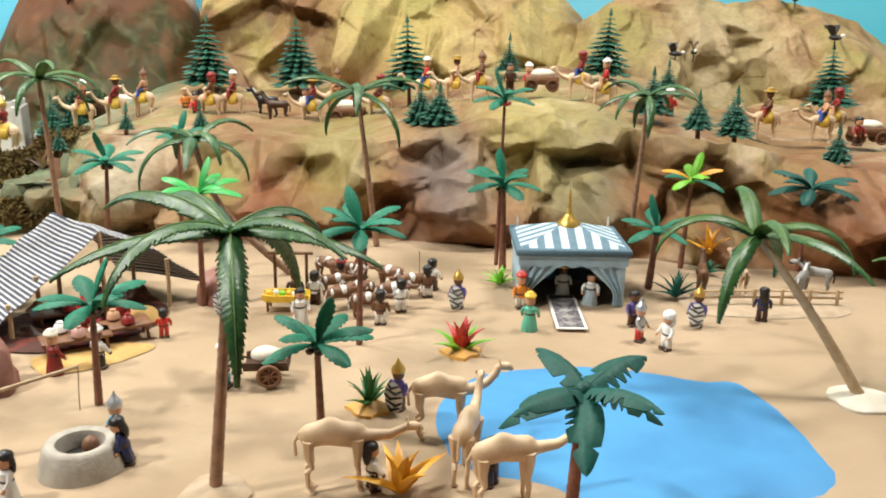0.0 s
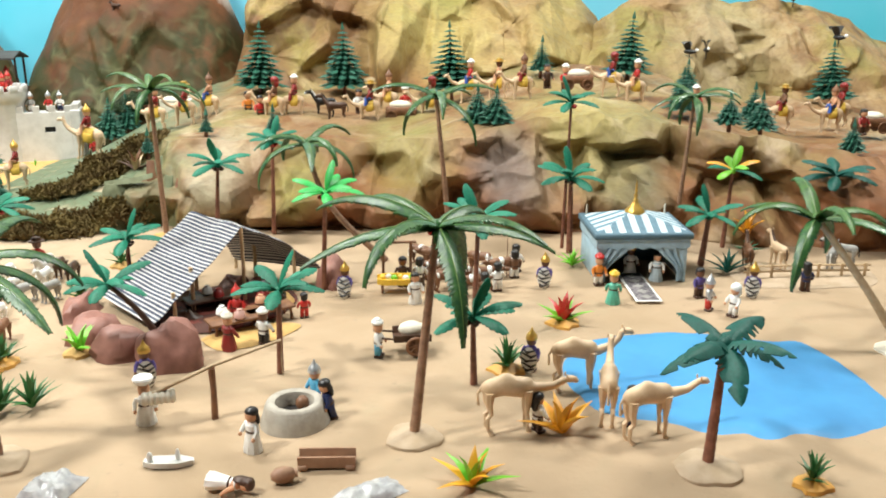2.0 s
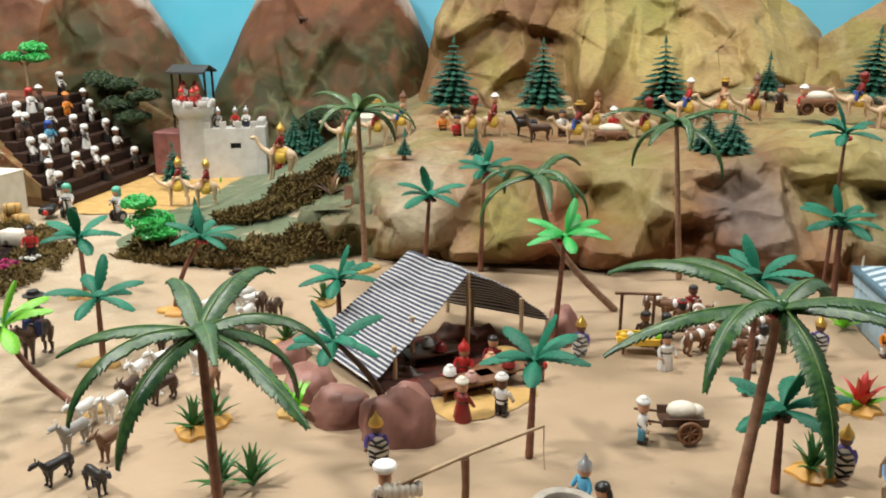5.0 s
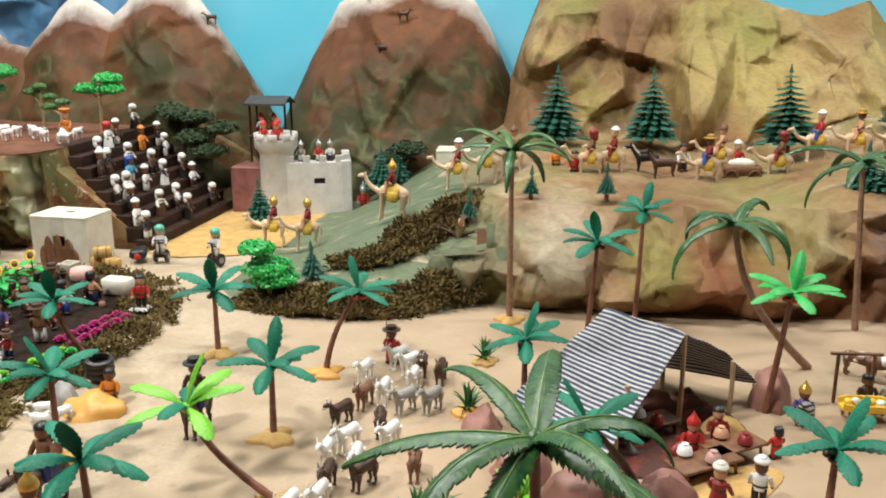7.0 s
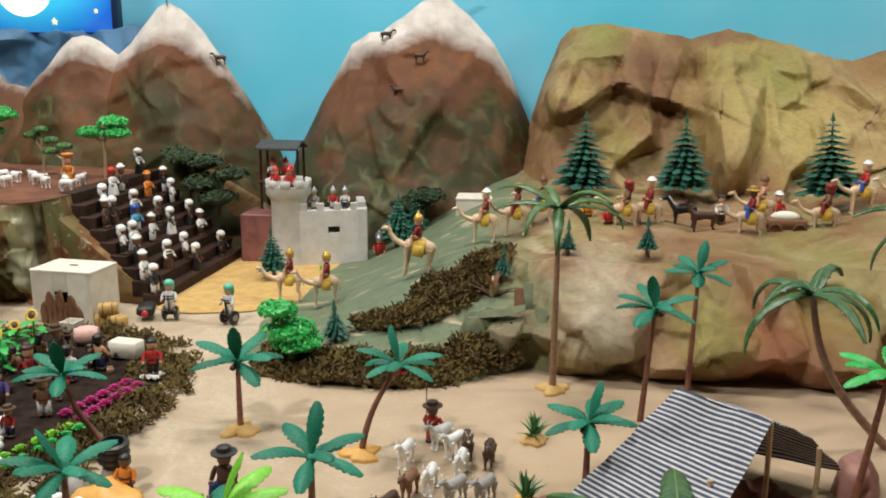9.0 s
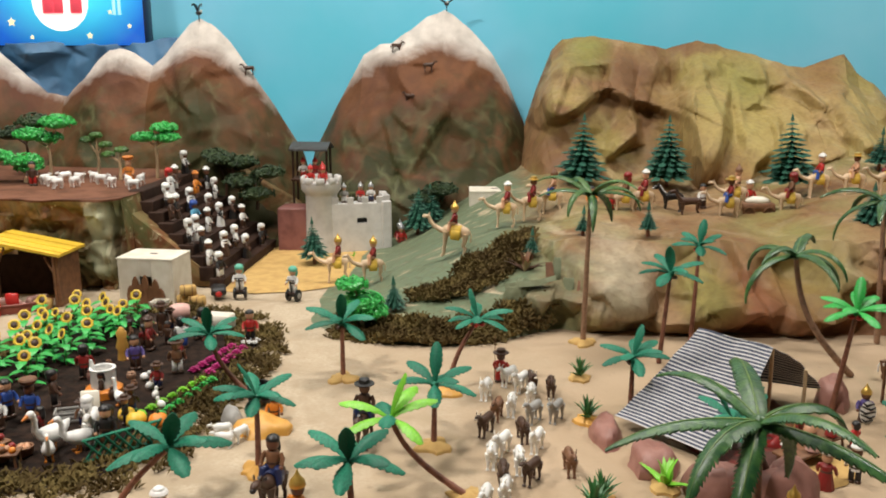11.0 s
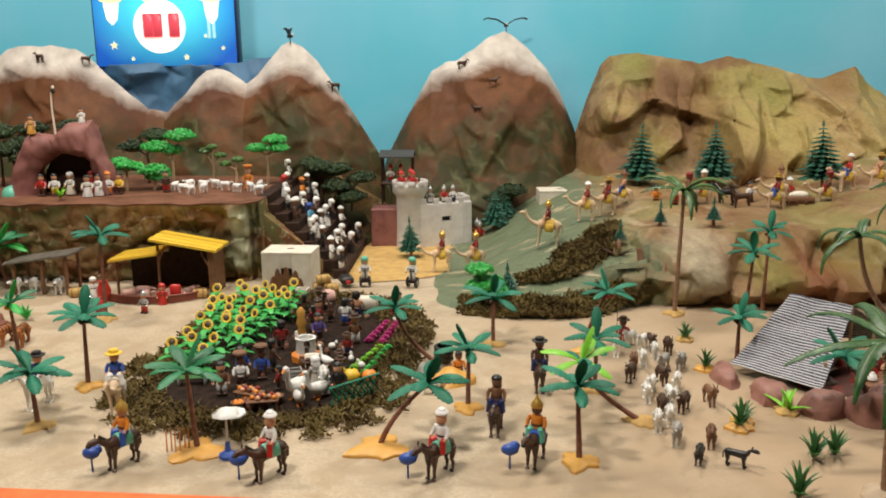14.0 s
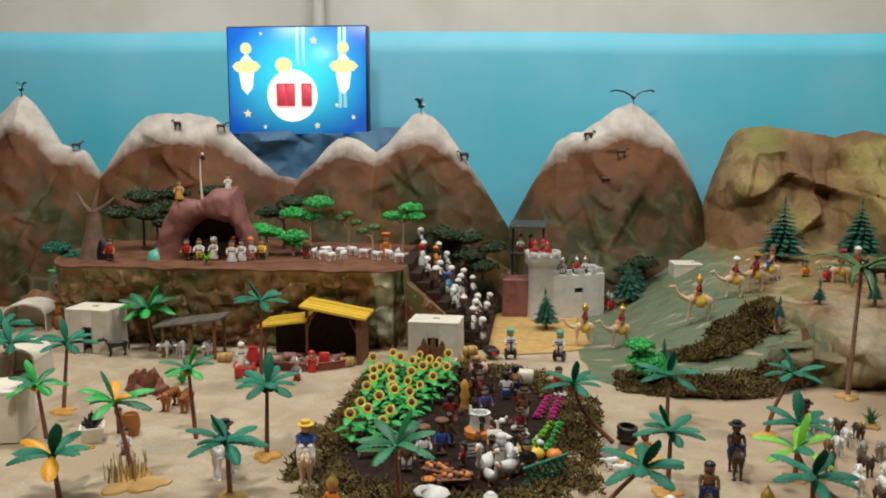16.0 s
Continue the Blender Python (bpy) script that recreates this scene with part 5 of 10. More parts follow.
        for d, f in ((-0.016, 0.86), (-0.0185, 1.0), (-0.0195, 0.7), (-0.0205, 0.3)):
            rings.append([(0.0165 * f * math.cos(2 * math.pi * i / 14) + 0.003, d, 0.028 + 0.026 * f * math.sin(2 * math.pi * i / 14)) for i in range(14)])
        s.rings(rings, 5)
        for k, zz in enumerate((0.010, 0.019, 0.0285, 0.038, 0.046)):
            hw = 0.0150 * math.sqrt(max(0.05, 1 - ((zz - 0.028) / 0.026) ** 2))
            tip = 0.35 if k % 2 else -0.35
            s.tube([(0.003 - hw, -0.0190, zz + 0.003), (0.003 + tip * hw, -0.0205, zz - 0.003), (0.003 + hw, -0.0190, zz + 0.003)], [0.0016, 0.0030, 0.0016], 6, 6)
    elif extra == "spear":
        s.tube([(0.0165, -0.0115, 0.0), (0.0165, -0.0115, 0.10)], [0.0012, 0.0008], 6, 7)
    elif extra == "cape":
        s.lathe([(0.0165, 0.016 + z), (0.0145, 0.034 + z), (0.0115, 0.0495 + z)], 12, (0, 0.003, 0), 4, 1.0, 0.7)
    me = s.mesh("toy_doll", [skin, hair, top, low, hat_mat, WHITE, BLACK, WOOD, BROWN])
    DOLLS[key] = me
    return me


def doll(x, y, rz=0, style="legs", skin=SKIN, hair=BLACK, top=WHITE, low=WHITE, hat="none", hat_mat=WHITE, extra="", label="", z=None, group="", size=1.0, tilt=0, name="toy_doll"):
    me = doll_mesh(style, skin, hair, top, low, hat, hat_mat, extra)
    if z is None and style != "seated":
        size *= 0.85
    zz = ground_z(x, y) if z is None else z
    return solo(name, me, None, pose(x, y, zz, tilt, 0, rz) @ Matrix.Scale(size, 4), label or "small plain plastic toy doll", "doll", group or "toy dolls")


BEASTS = {}


def beast_mesh(kind, coat, belly, saddle):
    key = (kind, coat.name, belly.name, saddle.name if saddle else "")
    if key in BEASTS:
        return BEASTS[key]
    s = Shape()
    # body half-length, half-height, half-width, leg height, neck tip, head length, leg radius
    L, H, W, G, NX, NZ, HL, R = {
        "camel": (0.040, 0.0175, 0.0145, 0.064, 0.088, 0.112, 0.012, 0.0046),
        "grazing camel": (0.042, 0.0175, 0.0145, 0.064, 0.098, 0.088, 0.012, 0.0046),
        "horse": (0.036, 0.015, 0.012, 0.046, 0.056, 0.094, 0.014, 0.0042),
        "donkey": (0.032, 0.0135, 0.011, 0.038, 0.052, 0.068, 0.013, 0.004),
        "goat": (0.020, 0.0095, 0.0075, 0.022, 0.029, 0.044, 0.0075, 0.0028),
        "sheep": (0.018, 0.0105, 0.009, 0.016, 0.025, 0.032, 0.0065, 0.0026),
        "dog": (0.019, 0.0078, 0.0065, 0.019, 0.028, 0.037, 0.0075, 0.0026),
        "cow": (0.034, 0.0165, 0.013, 0.032, 0.050, 0.052, 0.013, 0.0045),
        "cat": (0.026, 0.010, 0.008, 0.022, 0.036, 0.036, 0.008, 0.004),
        "pig": (0.018, 0.010, 0.009, 0.008, 0.025, 0.019, 0.007, 0.003),
    }[kind]
    zc = G + H * 0.75
    hump = 0.6 if "camel" in kind else 0.0
    rings = []
    for u, w, up, dn in ((-1.06, 0.12, 0.25, -0.05), (-1.0, 0.5, 0.6, 0.35), (-0.85, 0.85, 0.88, 0.7), (-0.6, 1.0, 1.0, 0.82), (-0.35, 0.95, 0.96, 0.72), (-0.15, 0.92, 0.93, 0.72), (0.05, 0.93, 0.92, 0.8), (0.3, 0.97, 0.95, 0.92), (0.55, 1.0, 1.0, 1.0), (0.78, 0.88, 0.95, 0.98), (0.95, 0.55, 0.72, 0.7), (1.03, 0.12, 0.3, 0.25)):
        lift = hump * H * math.exp(-((u + 0.08) / 0.34) ** 2)
        ring = []
        for i in range(14):
            a = 2 * math.pi * i / 14
            ca, sa = math.cos(a), math.sin(a)
            thin = 1 - 0.45 * max(0.0, sa) * min(1.0, lift / H)
            ring.append((u * L, ca * W * w * thin, zc + (sa * (H * up + lift) if sa > 0 else sa * H * dn)))
        rings.append(ring)
    s.rings(rings)
    for sx in (-1, 1):
        for sy in (-1, 1):
            x, y = sx * L * 0.74, sy * W * 0.6
            k = -0.05 * G if sx < 0 else 0.015 * G
            s.tube([(x, y, zc - H * 0.1), (x + k * 0.2, y, G * 0.82), (x - k, y, G * 0.56), (x + k, y, G * 0.46), (x + k * 0.7, y, G * 0.14), (x + R * 0.5, y, R * 0.8), (x + R * 0.9, y, 0.0)], [R * 2.0, R * 1.35, R * 0.82, R * 0.86, R * 0.62, R * 0.85, R * 1.15], 7, 0)
    if "camel" in kind:
        mid = 0.18 if kind == "camel" else -0.25
        neck = [(L * 0.72, 0, zc + H * 0.05), (L * 1.1, 0, zc + H * -0.1), (L * 1.1 + (NX - L * 1.1) * 0.55, 0, zc + (NZ - zc) * mid + H * 0.1), (NX - 0.007, 0, zc + (NZ - zc) * 0.62), (NX - 0.003, 0, NZ - HL * 0.15)]
        s.tube(neck, [H * 0.75, H * 0.50, H * 0.38, H * 0.31, H * 0.30], 9, 0)
    else:
        neck = [(L * 0.75, 0, zc + H * 0.2), (L * 1.05, 0, zc + (NZ - zc) * 0.35), (NX - 0.004, 0, NZ - HL * 0.2)]
        s.tube(neck, [H * 0.78, H * 0.52, H * 0.36], 9, 0)
    s.blob((NX + HL * 0.45, 0, NZ - HL * 0.12), (HL, HL * 0.52, HL * 0.5), 0, 10, 6)
    s.blob((NX + HL * 1.15, 0, NZ - HL * 0.38), (HL * 0.5, HL * 0.38, HL * 0.34), 1, 9, 5)
    for sy in (-1, 1):
        s.blob((NX - HL * 0.15, sy * HL * 0.45, NZ + HL * 0.45), (HL * 0.14, HL * 0.14, HL * 0.36), 0, 6, 5)
        if kind in ("goat", "cow"):
            s.tube([(NX, sy * HL * 0.3, NZ + HL * 0.3), (NX - HL * 0.5, sy * HL * 0.6, NZ + HL * 0.9), (NX - HL * 1.0, sy * HL * 0.7, NZ + HL * 0.8)], [HL * 0.14, HL * 0.1, HL * 0.03], 6, 1)
    s.tube([(-L * 0.98, 0, zc + H * 0.4), (-L * 1.18, 0, zc - H * 0.4), (-L * 1.15, 0, zc - H * 1.5)], [R * 0.6, R * 0.45, R * 0.55], 6, 1)
    if kind in ("horse", "donkey"):
        s.tube([(L * 0.7, 0, zc + H * 0.95), (L * 1.0, 0, zc + (NZ - zc) * 0.55), (NX - 0.006, 0, NZ + HL * 0.35)], [0.002, 0.004, 0.003], 6, 1)
    if kind == "cow":
        s.blob((L * 0.2, 0, zc + H * 0.3), (L * 0.34, W * 1.12, H * 0.8), 1, 10, 6)
        s.blob((-L * 0.7, 0, zc + H * 0.2), (L * 0.22, W * 1.12, H * 0.7), 1, 10, 6)
    if kind == "cat":
        for k in range(5):
            s.lathe([(H * 1.02, -0.0011), (H * 1.05, 0), (H * 1.02, 0.0011)], 10, (0, 0, 0), 1, 1.0, 0.86, pose(-L * 0.7 + L * 0.35 * k, 0, zc, 0, 90, 0))
    if saddle:
        rings = []
        for u in (-1, -0.85, 0.85, 1):
            x = u * L * 0.42
            sc = 1.06 if abs(u) < 0.9 else 1.0
            ring = []
            for i in range(11):
                a = math.pi * (-0.12 + 1.24 * i / 10)
                ring.append((x, math.cos(a) * W * 1.18 * sc, zc + math.sin(a) * H * 1.2 * sc))
            for i in range(10, -1, -1):
                a = math.pi * (-0.12 + 1.24 * i / 10)
                ring.append((x, math.cos(a) * W * 1.05, zc + math.sin(a) * H * 1.05))
            rings.append(ring)
        s.rings(rings, 2)
        if "camel" in kind:
            for sy in (-1, 1):
                s.box(-0.016, 0.012, sy * 0.0165 - 0.005, sy * 0.0165 + 0.005, zc - 0.022, zc + 0.006, 2, 0.002)
    me = s.mesh("toy_" + kind.replace(" ", "_"), [coat, belly, saddle or coat])
    BEASTS[key] = (me, zc + H)
    return BEASTS[key]


def beast(kind, x, y, rz, coat, belly=None, saddle=None, z=None, label="", group="", size=1.0, tilt=0):
    """A plain moulded toy animal; rz is where its head points (0: +x)."""
    me, back = beast_mesh(kind, coat, belly or coat, saddle)
    zz = (ground_z(x, y) if z is None else z)
    name = "toy_" + ("camel" if "camel" in kind else "tiger" if kind == "cat" else kind)
    ob = solo(name, me, None, pose(x, y, zz, 0, -tilt, rz) @ Matrix.Scale(size, 4), label or f"small plain plastic toy {kind}", "toy animal", group or "toy animals")
    return zz + back * size


def rider(kind, x, y, rz, coat, belly=None, saddle=None, z=None, blabel="", size=1.0, tilt=0, **kw):
    top = beast(kind, x, y, rz, coat, belly, saddle, z, blabel, size=size, tilt=tilt)
    a = radians(rz)
    doll(x - 0.004 * math.cos(a), y - 0.004 * math.sin(a), rz + 90, style="seated", z=top - 0.004 + (0.003 if "camel" in kind else 0), **kw)

# ---- palms on the sand ----
C_TEAL = "teal plastic palm with red-brown ringed trunk"
C_BASE = "teal plastic palm on a flat orange sand base"
palm((-0.390, 1.178, 0), 0.136, (0.003, 0.001), 0.066, 6, mats=(TEAL,), seed=1, fruit=BROWN, label=C_TEAL)
palm((-0.088, 1.146, 0), 0.110, (-0.003, 0), 0.066, 6, mats=(TEAL,), seed=2, fruit=BROWN, label=C_TEAL)
palm((0.204, 0.915, 0), 0.172, (0.006, 0), 0.098, 8, "tatter", (DGREEN,), 3, 0.006, base=FOOT, base_r=0.034, fruit=BROWN, upright=0, label="dark green palm with ragged leaves beside the pond", e0=26, bend=54)
palm((-0.753, 1.535, 0), 0.108, (0, 0), 0.060, 7, mats=(TEAL,), seed=4, fruit=BROWN, label=C_TEAL)
palm((-0.595, 1.215, 0.05), 0.085, (-0.060, -0.018), 0.062, 6, mats=(TEAL,), seed=5, trunk=BROWN, bow=-0.1, label="teal palm leaning out from the red-brown rocks")
palm((-0.658, 1.809, 0), 0.20, (0.014, 0), 0.064, 6, mats=(TEAL,), seed=6, fruit=BROWN, label="tall teal plastic palm near the paper cliff")
palm((-0.561, 1.965, 0.0), 0.225, (0.006, 0), 0.060, 6, mats=(TEAL,), seed=7, fruit=RED, label="tall teal palm with red flowers by the cliff")
palm((-0.380, 1.566, 0), 0.205, (0.014, -0.034), 0.062, 7, mats=(BRIGHT,), seed=8, fruit=RED, label="bright green palm with red flowers behind the tent")
palm((-0.083, 1.420, 0), 0.185, (0.004, 0), 0.066, 7, mats=(TEAL,), seed=9, label=C_TEAL)
palm((0.127, 1.874, 0), 0.335, (0.006, 0), 0.058, 6, mats=(TEAL,), seed=10, r=0.0035, fruit=RED, label="very tall slim teal palm with red flowers")
palm((0.140, 1.840, 0), 0.172, (-0.004, 0), 0.070, 7, mats=(TEAL,), seed=11, r=0.006, fruit=BROWN, label=C_TEAL)
palm((0.416, 1.754, 0), 0.112, (0.008, -0.002), 0.066, 6, mats=(TEAL,), seed=12, r=0.006, label="teal palm beside the blue pavilion")
palm((0.503, 1.894, 0), 0.182, (0.006, -0.002), 0.058, 6, mats=(LIME, LIME, TEAL, YELLEAF), seed=13, label="palm with lime, teal and yellow leaves")
palm((0.742, 1.905, 0), 0.170, (0.006, -0.002), 0.075, 7, mats=(DGREEN,), seed=14, label="dark green plastic palm by the paper cliff", upright=0)
palm((-1.320, 1.660, 0), 0.120, (0, 0), 0.068, 6, mats=(TEAL,), seed=15, base=YSAND, fruit=BROWN, label=C_BASE)
palm((-1.105, 1.361, 0), 0.112, (0.002, 0), 0.068, 6, mats=(TEAL,), seed=16, base=YSAND, label=C_BASE)
palm((-1.101, 1.607, 0), 0.145, (0.058, 0.016), 0.060, 6, mats=(TEAL,), seed=17, base=OBASE, fruit=RED, bow=-0.18, label="curved teal palm with red flowers on orange base")
palm((-1.034, 1.191, 0), 0.120, (-0.121, 0.008), 0.070, 5, mats=(LIME, LIME, TEAL), seed=18, base=YSAND, bow=0.18, label="lime green palm with a strongly curved trunk")
palm((-1.377, 1.251, 0), 0.125, (0.002, 0), 0.062, 7, mats=(TEAL,), seed=19, base=OBASE, label=C_BASE)
palm((-1.176, 1.011, 0), 0.143, (-0.006, 0), 0.066, 6, mats=(TEAL,), seed=20, base=OBASE, base_r=0.03, label=C_BASE)
palm((-1.871, 1.041, 0), 0.156, (-0.010, 0), 0.070, 7, mats=(TEAL2,), seed=21, base=OBASE, base_r=0.042, label=C_BASE)
palm((-1.539, 1.063, 0), 0.118, (0.090, 0.018), 0.072, 6, mats=(TEAL,), seed=22, base=OBASE, base_r=0.045, bow=-0.15, label="leaning teal palm on a broad orange base")
palm((-1.459, 1.527, 0), 0.130, (-0.092, 0.006), 0.062, 6, mats=(TEAL,), seed=23, fruit=RED, bow=0.2, label="curved teal palm leaning over the garden moss")
palm((-2.392, 1.860, 0), 0.238, (0.004, 0.002), 0.068, 7, mats=(TEAL,), seed=24, base=YSAND, label="tall teal plastic palm near the yellow-roofed stable")
palm((-2.218, 1.358, 0), 0.158, (0.004, 0.001), 0.070, 7, mats=(TEAL,), seed=25, base=OBASE, fruit=BROWN, label=C_BASE)
palm((-2.224, 1.146, 0), 0.110, (-0.004, -0.002), 0.068, 8, mats=(TEAL,), seed=26, base=YSAND, label=C_BASE)
palm((-2.438, 1.190, 0), 0.170, (-0.030, -0.010), 0.066, 7, mats=(TEAL2, BRIGHT, BRIGHT, YELLEAF), seed=27, base=YSAND, base_r=0.05, label="green palm with yellow lower leaves on yellow base")
palm((-2.416, 1.451, 0), 0.163, (-0.010, -0.003), 0.060, 7, mats=(BRIGHT, TEAL2), seed=28, fruit=YELLOW, label="light green palm with yellow fruit")
palm((-2.822, 1.597, 0), 0.172, (0.015, 0.009), 0.066, 7, mats=(TEAL,), seed=29, base=OBASE, label=C_BASE)
palm((-2.760, 1.414, 0), 0.127, (-0.012, -0.005), 0.060, 7, mats=(BRIGHT, TEAL2), seed=30, fruit=YELLOW, label="light green palm with yellow fruit")
palm((-2.547, 1.097, 0), 0.090, (-0.007, -0.004), 0.078, 7, mats=(TEAL, TEAL, YELLEAF), seed=31, label="teal palm with yellow lower leaves")
palm((-2.853, 2.20, 0), 0.135, (-0.018, -0.009), 0.085, 10, mats=(BRIGHT, TEAL2), seed=32, r=0.006, label="green plastic palm before the cliff")
palm((-3.25, 2.024, 0), 0.106, (0, 0), 0.075, 7, mats=(TEAL,), seed=33, label="teal plastic palm beside the pale houses")
palm((-3.06, 1.75, 0), 0.13, (0.01, 0), 0.07, 7, mats=(TEAL,), seed=34, label="teal plastic palm beside the pale houses")
# large natural-looking palms
palm((-0.171, 0.982, 0), 0.296, (0.030, 0.004), 0.176, 9, "fan", (FROND,), 40, 0.0058, BARK, base=FOOT, base_r=0.03, fruit=RED, label="tall palm with long glossy fronds and red flowers", upright=0, e0=22, bend=78)
palm((-0.694, 0.903, 0), 0.262, (-0.009, 0.004), 0.168, 9, "fan", (FROND,), 41, 0.0056, BARK, base=FOOT, base_r=0.03, label="tall palm with glossy drooping dark fronds", upright=0, e0=20, bend=78)
palm((-0.272, 1.765, 0), 0.270, (-0.155, -0.067), 0.155, 8, "fan", (FROND,), 42, 0.006, BARK, bow=0.22, label="curved-trunk palm with long dark green fronds", upright=0, e0=30, bend=100)
palm((-0.135, 1.985, 0.0), 0.338, (-0.033, -0.035), 0.15, 8, "fan", (FROND,), 43, 0.0055, BARK, label="tall palm with drooping dark fronds by the cliff", upright=0, e0=24, bend=84)
palm((-0.812, 1.93, 0), 0.353, (0.002, -0.035), 0.135, 9, "fan", (FROND2, FROND), 44, 0.0055, BARK, base=YSAND, label="slim tall palm with drooping olive fronds", upright=0, e0=30, bend=92)
palm((0.633, 1.293, 0), 0.215, (-0.150, 0.055), 0.16, 8, "fan", (FROND2, FROND), 45, 0.0065, PALEWOOD, base=CREAM, base_r=0.035, label="leaning pale-trunked palm with drooping light green fronds", upright=0, e0=34, bend=98, bow=-0.04)
palm((0.405, 1.955, 0.0), 0.345, (0.012, -0.03), 0.12, 8, "fan", (FROND,), 46, 0.005, BARK, label="slim palm with drooping dark fronds before the hill", upright=0, e0=26, bend=100)
palm((0.80, 1.36, 0), 0.17, (-0.02, 0.0), 0.13, 8, "fan", (FROND2,), 47, 0.006, BARK, label="palm with drooping green fronds near the pond", upright=0, e0=30, bend=88)
palm((0.605, 0.985, 0), 0.125, (0.0, 0.0), 0.085, 6, "tatter", (TEAL2,), 48, 0.006, fruit=BROWN, upright=0, label="green palm with ragged leaves near the pond", e0=22, bend=60)
# pines on the terrace and ramp
for px, py, ph in ((-0.765, 2.80, 0.242), (-0.49, 2.82, 0.235), (-0.138, 2.70, 0.245), (0.145, 2.78, 0.115), (0.425, 2.80, 0.22), (1.085, 2.79, 0.21)):
    pine((px, py, hill_z(px, py) - 0.004), ph, int(px * 100) % 97)

# ---- ground plants ----
for gx, gy, gh, gb, gs in ((-0.035, 1.200, 0.064, OBASE, 1), (0.323, 0.880, 0.050, OBASE, 2), (-0.719, 1.046, 0.064, None, 3), (-0.837, 1.198, 0.055, OBASE, 4), (-0.835, 1.701, 0.054, YSAND, 5), (-0.836, 1.490, 0.056, OBASE, 6), (-0.852, 1.165, 0.060, OBASE, 7), (-0.759, 1.035, 0.066, None, 8), (-0.836, 0.890, 0.072, None, 9)):
    grass_plant((gx, gy, 0), gh, base=gb, seed=gs, n=16, label="spiky green plastic grass plant" + (" on an orange base" if gb is OBASE else ""), wide=0.62)
grass_plant((0.458, 1.699, 0), 0.06, (DGREEN,), None, 12, "dark green spiky agave near the fence", 10, 1.0, 0.10)
grass_plant((-0.735, 1.245, 0), 0.058, (LIME,), YSAND, 14, "leafy lime green plant beside the tent rocks", 11, 0.8, 0.16)
grass_plant((0.134, 1.736, 0), 0.042, (LIME,), None, 12, "leafy lime green plant behind the pavilion", 12, 0.9, 0.15)
grass_plant((0.077, 1.403, 0), 0.066, (RED, RED, LIME), OBASE, 12, "red-leaved flower with green lower leaves", 13, 0.75, 0.16)
grass_plant((0.029, 1.000, 0), 0.066, (YELLEAF,), None, 9, "large orange-yellow star-shaped plant", 14, 0.9, 0.17)
grass_plant((-0.094, 0.862, 0), 0.056, (YELLEAF, LIME), None, 12, "yellow flower with lime green leaves", 15, 0.95, 0.16)
grass_plant((0.557, 1.893, 0.03), 0.07, (YELLEAF,), None, 11, "orange star flower by the paper cliff", 16, 0.8, 0.12)
grass_plant((0.55, 1.86, 0), 0.03, (TEAL,), None, 10, "low teal leafy plant by the cliff", 17, 1.2, 0.2)
grass_plant((-2.734, 2.36, PLAT_Z), 0.045, (LIME,), None, 14, "leafy lime green plant on the plateau", 18, 0.9, 0.15)
grass_plant((-2.62, 1.86, 0), 0.05, (BRIGHT,), None, 10, "bright green leafy plant", 19, 0.7, 0.16)

grass_plant((-0.945, 2.13, hill_z(-0.945, 2.13) - 0.01), 0.07, (MBROWN, PALEWOOD, BROWN), None, 13, "clump of dried brown leaves beside the moss", 23, 0.75, 0.12)

# ---- the striped nomad tent ----


def cloth_patch(s, A, B, C, D, rows, cols, sag, wave, flip=0):
    """Striped cloth between the ridge A-B and the hem C-D; stripes run along the ridge."""
    A, B, C, D = (Vector(p) for p in (A, B, C, D))
    n = (B - A).cross(C - A).normalized()
    if n.z < 0:
        n = -n
    top, low = [], []
    for r in range(rows + 1):
        v = (r + (0.2 if (r + flip) % 2 else 0.0) * (0 < r < rows)) / rows
        for c in range(cols + 1):
            u = c / cols
            p = (A * (1 - u) + B * u) * (1 - v) + (C * (1 - u) + D * u) * v
            p = p - n * sag * math.sin(math.pi * v) * (0.5 + 0.5 * math.sin(math.pi * u)) + n * wave * noise.noise(Vector((u * 3, v * 5, flip * 7)))
            top.append(p)
            low.append(p - n * 0.0014)
    k = cols + 1
    for r in range(rows):
        for c in range(cols):
            a = r * k + c
            idx = (a, a + 1, a + k + 1, a + k)
            verts = [top[i] for i in idx] + [low[i] for i in idx]
            s.add(verts, [(0, 1, 2, 3), (7, 6, 5, 4), (0, 4, 5, 1), (1, 5, 6, 2), (2, 6, 7, 3), (3, 7, 4, 0)], (r + flip) % 2)


TA, TB = (-0.632, 1.56, 0.160), (-0.518, 1.487, 0.150)
TC, TD = (-0.790, 1.462, 0.024), (-0.640, 1.318, 0.020)
TE, TF = (-0.590, 1.700, 0.020), (-0.390, 1.600, 0.034)
tent = thing("nomad_tent", (0, 0, 0), "open nomad tent of slate-and-white striped cloth", "tent")
s = Shape()
cloth_patch(s, TA, TB, TC, TD, 62, 12, 0.012, 0.006)
part("canopy", s, [CLOTH_DARK, CLOTH_LIGHT], tent, "slate-and-white striped cloth slope")
s = Shape()
cloth_patch(s, TA, TB, TE, TF, 46, 12, -0.022, 0.006, 1)
part("canopy", s, [CLOTH_DARK, CLOTH_LIGHT], tent, "shaded striped cloth slope")
for px, py, ph in ((-0.519, 1.489, 0.150), (-0.632, 1.558, 0.157), (-0.393, 1.598, 0.036), (-0.588, 1.696, 0.022), (-0.616, 1.372, 0.062), (-0.600, 1.43, 0.09), (-0.436, 1.555, 0.088), (-0.532, 1.635, 0.088)):
    s = Shape()
    s.tube([(px, py, -0.002), (px + 0.001, py, ph * 0.5), (px, py, ph - 0.002)], [0.0042, 0.0036, 0.0038], 8)
    part("pole", s, PALEWOOD, tent)
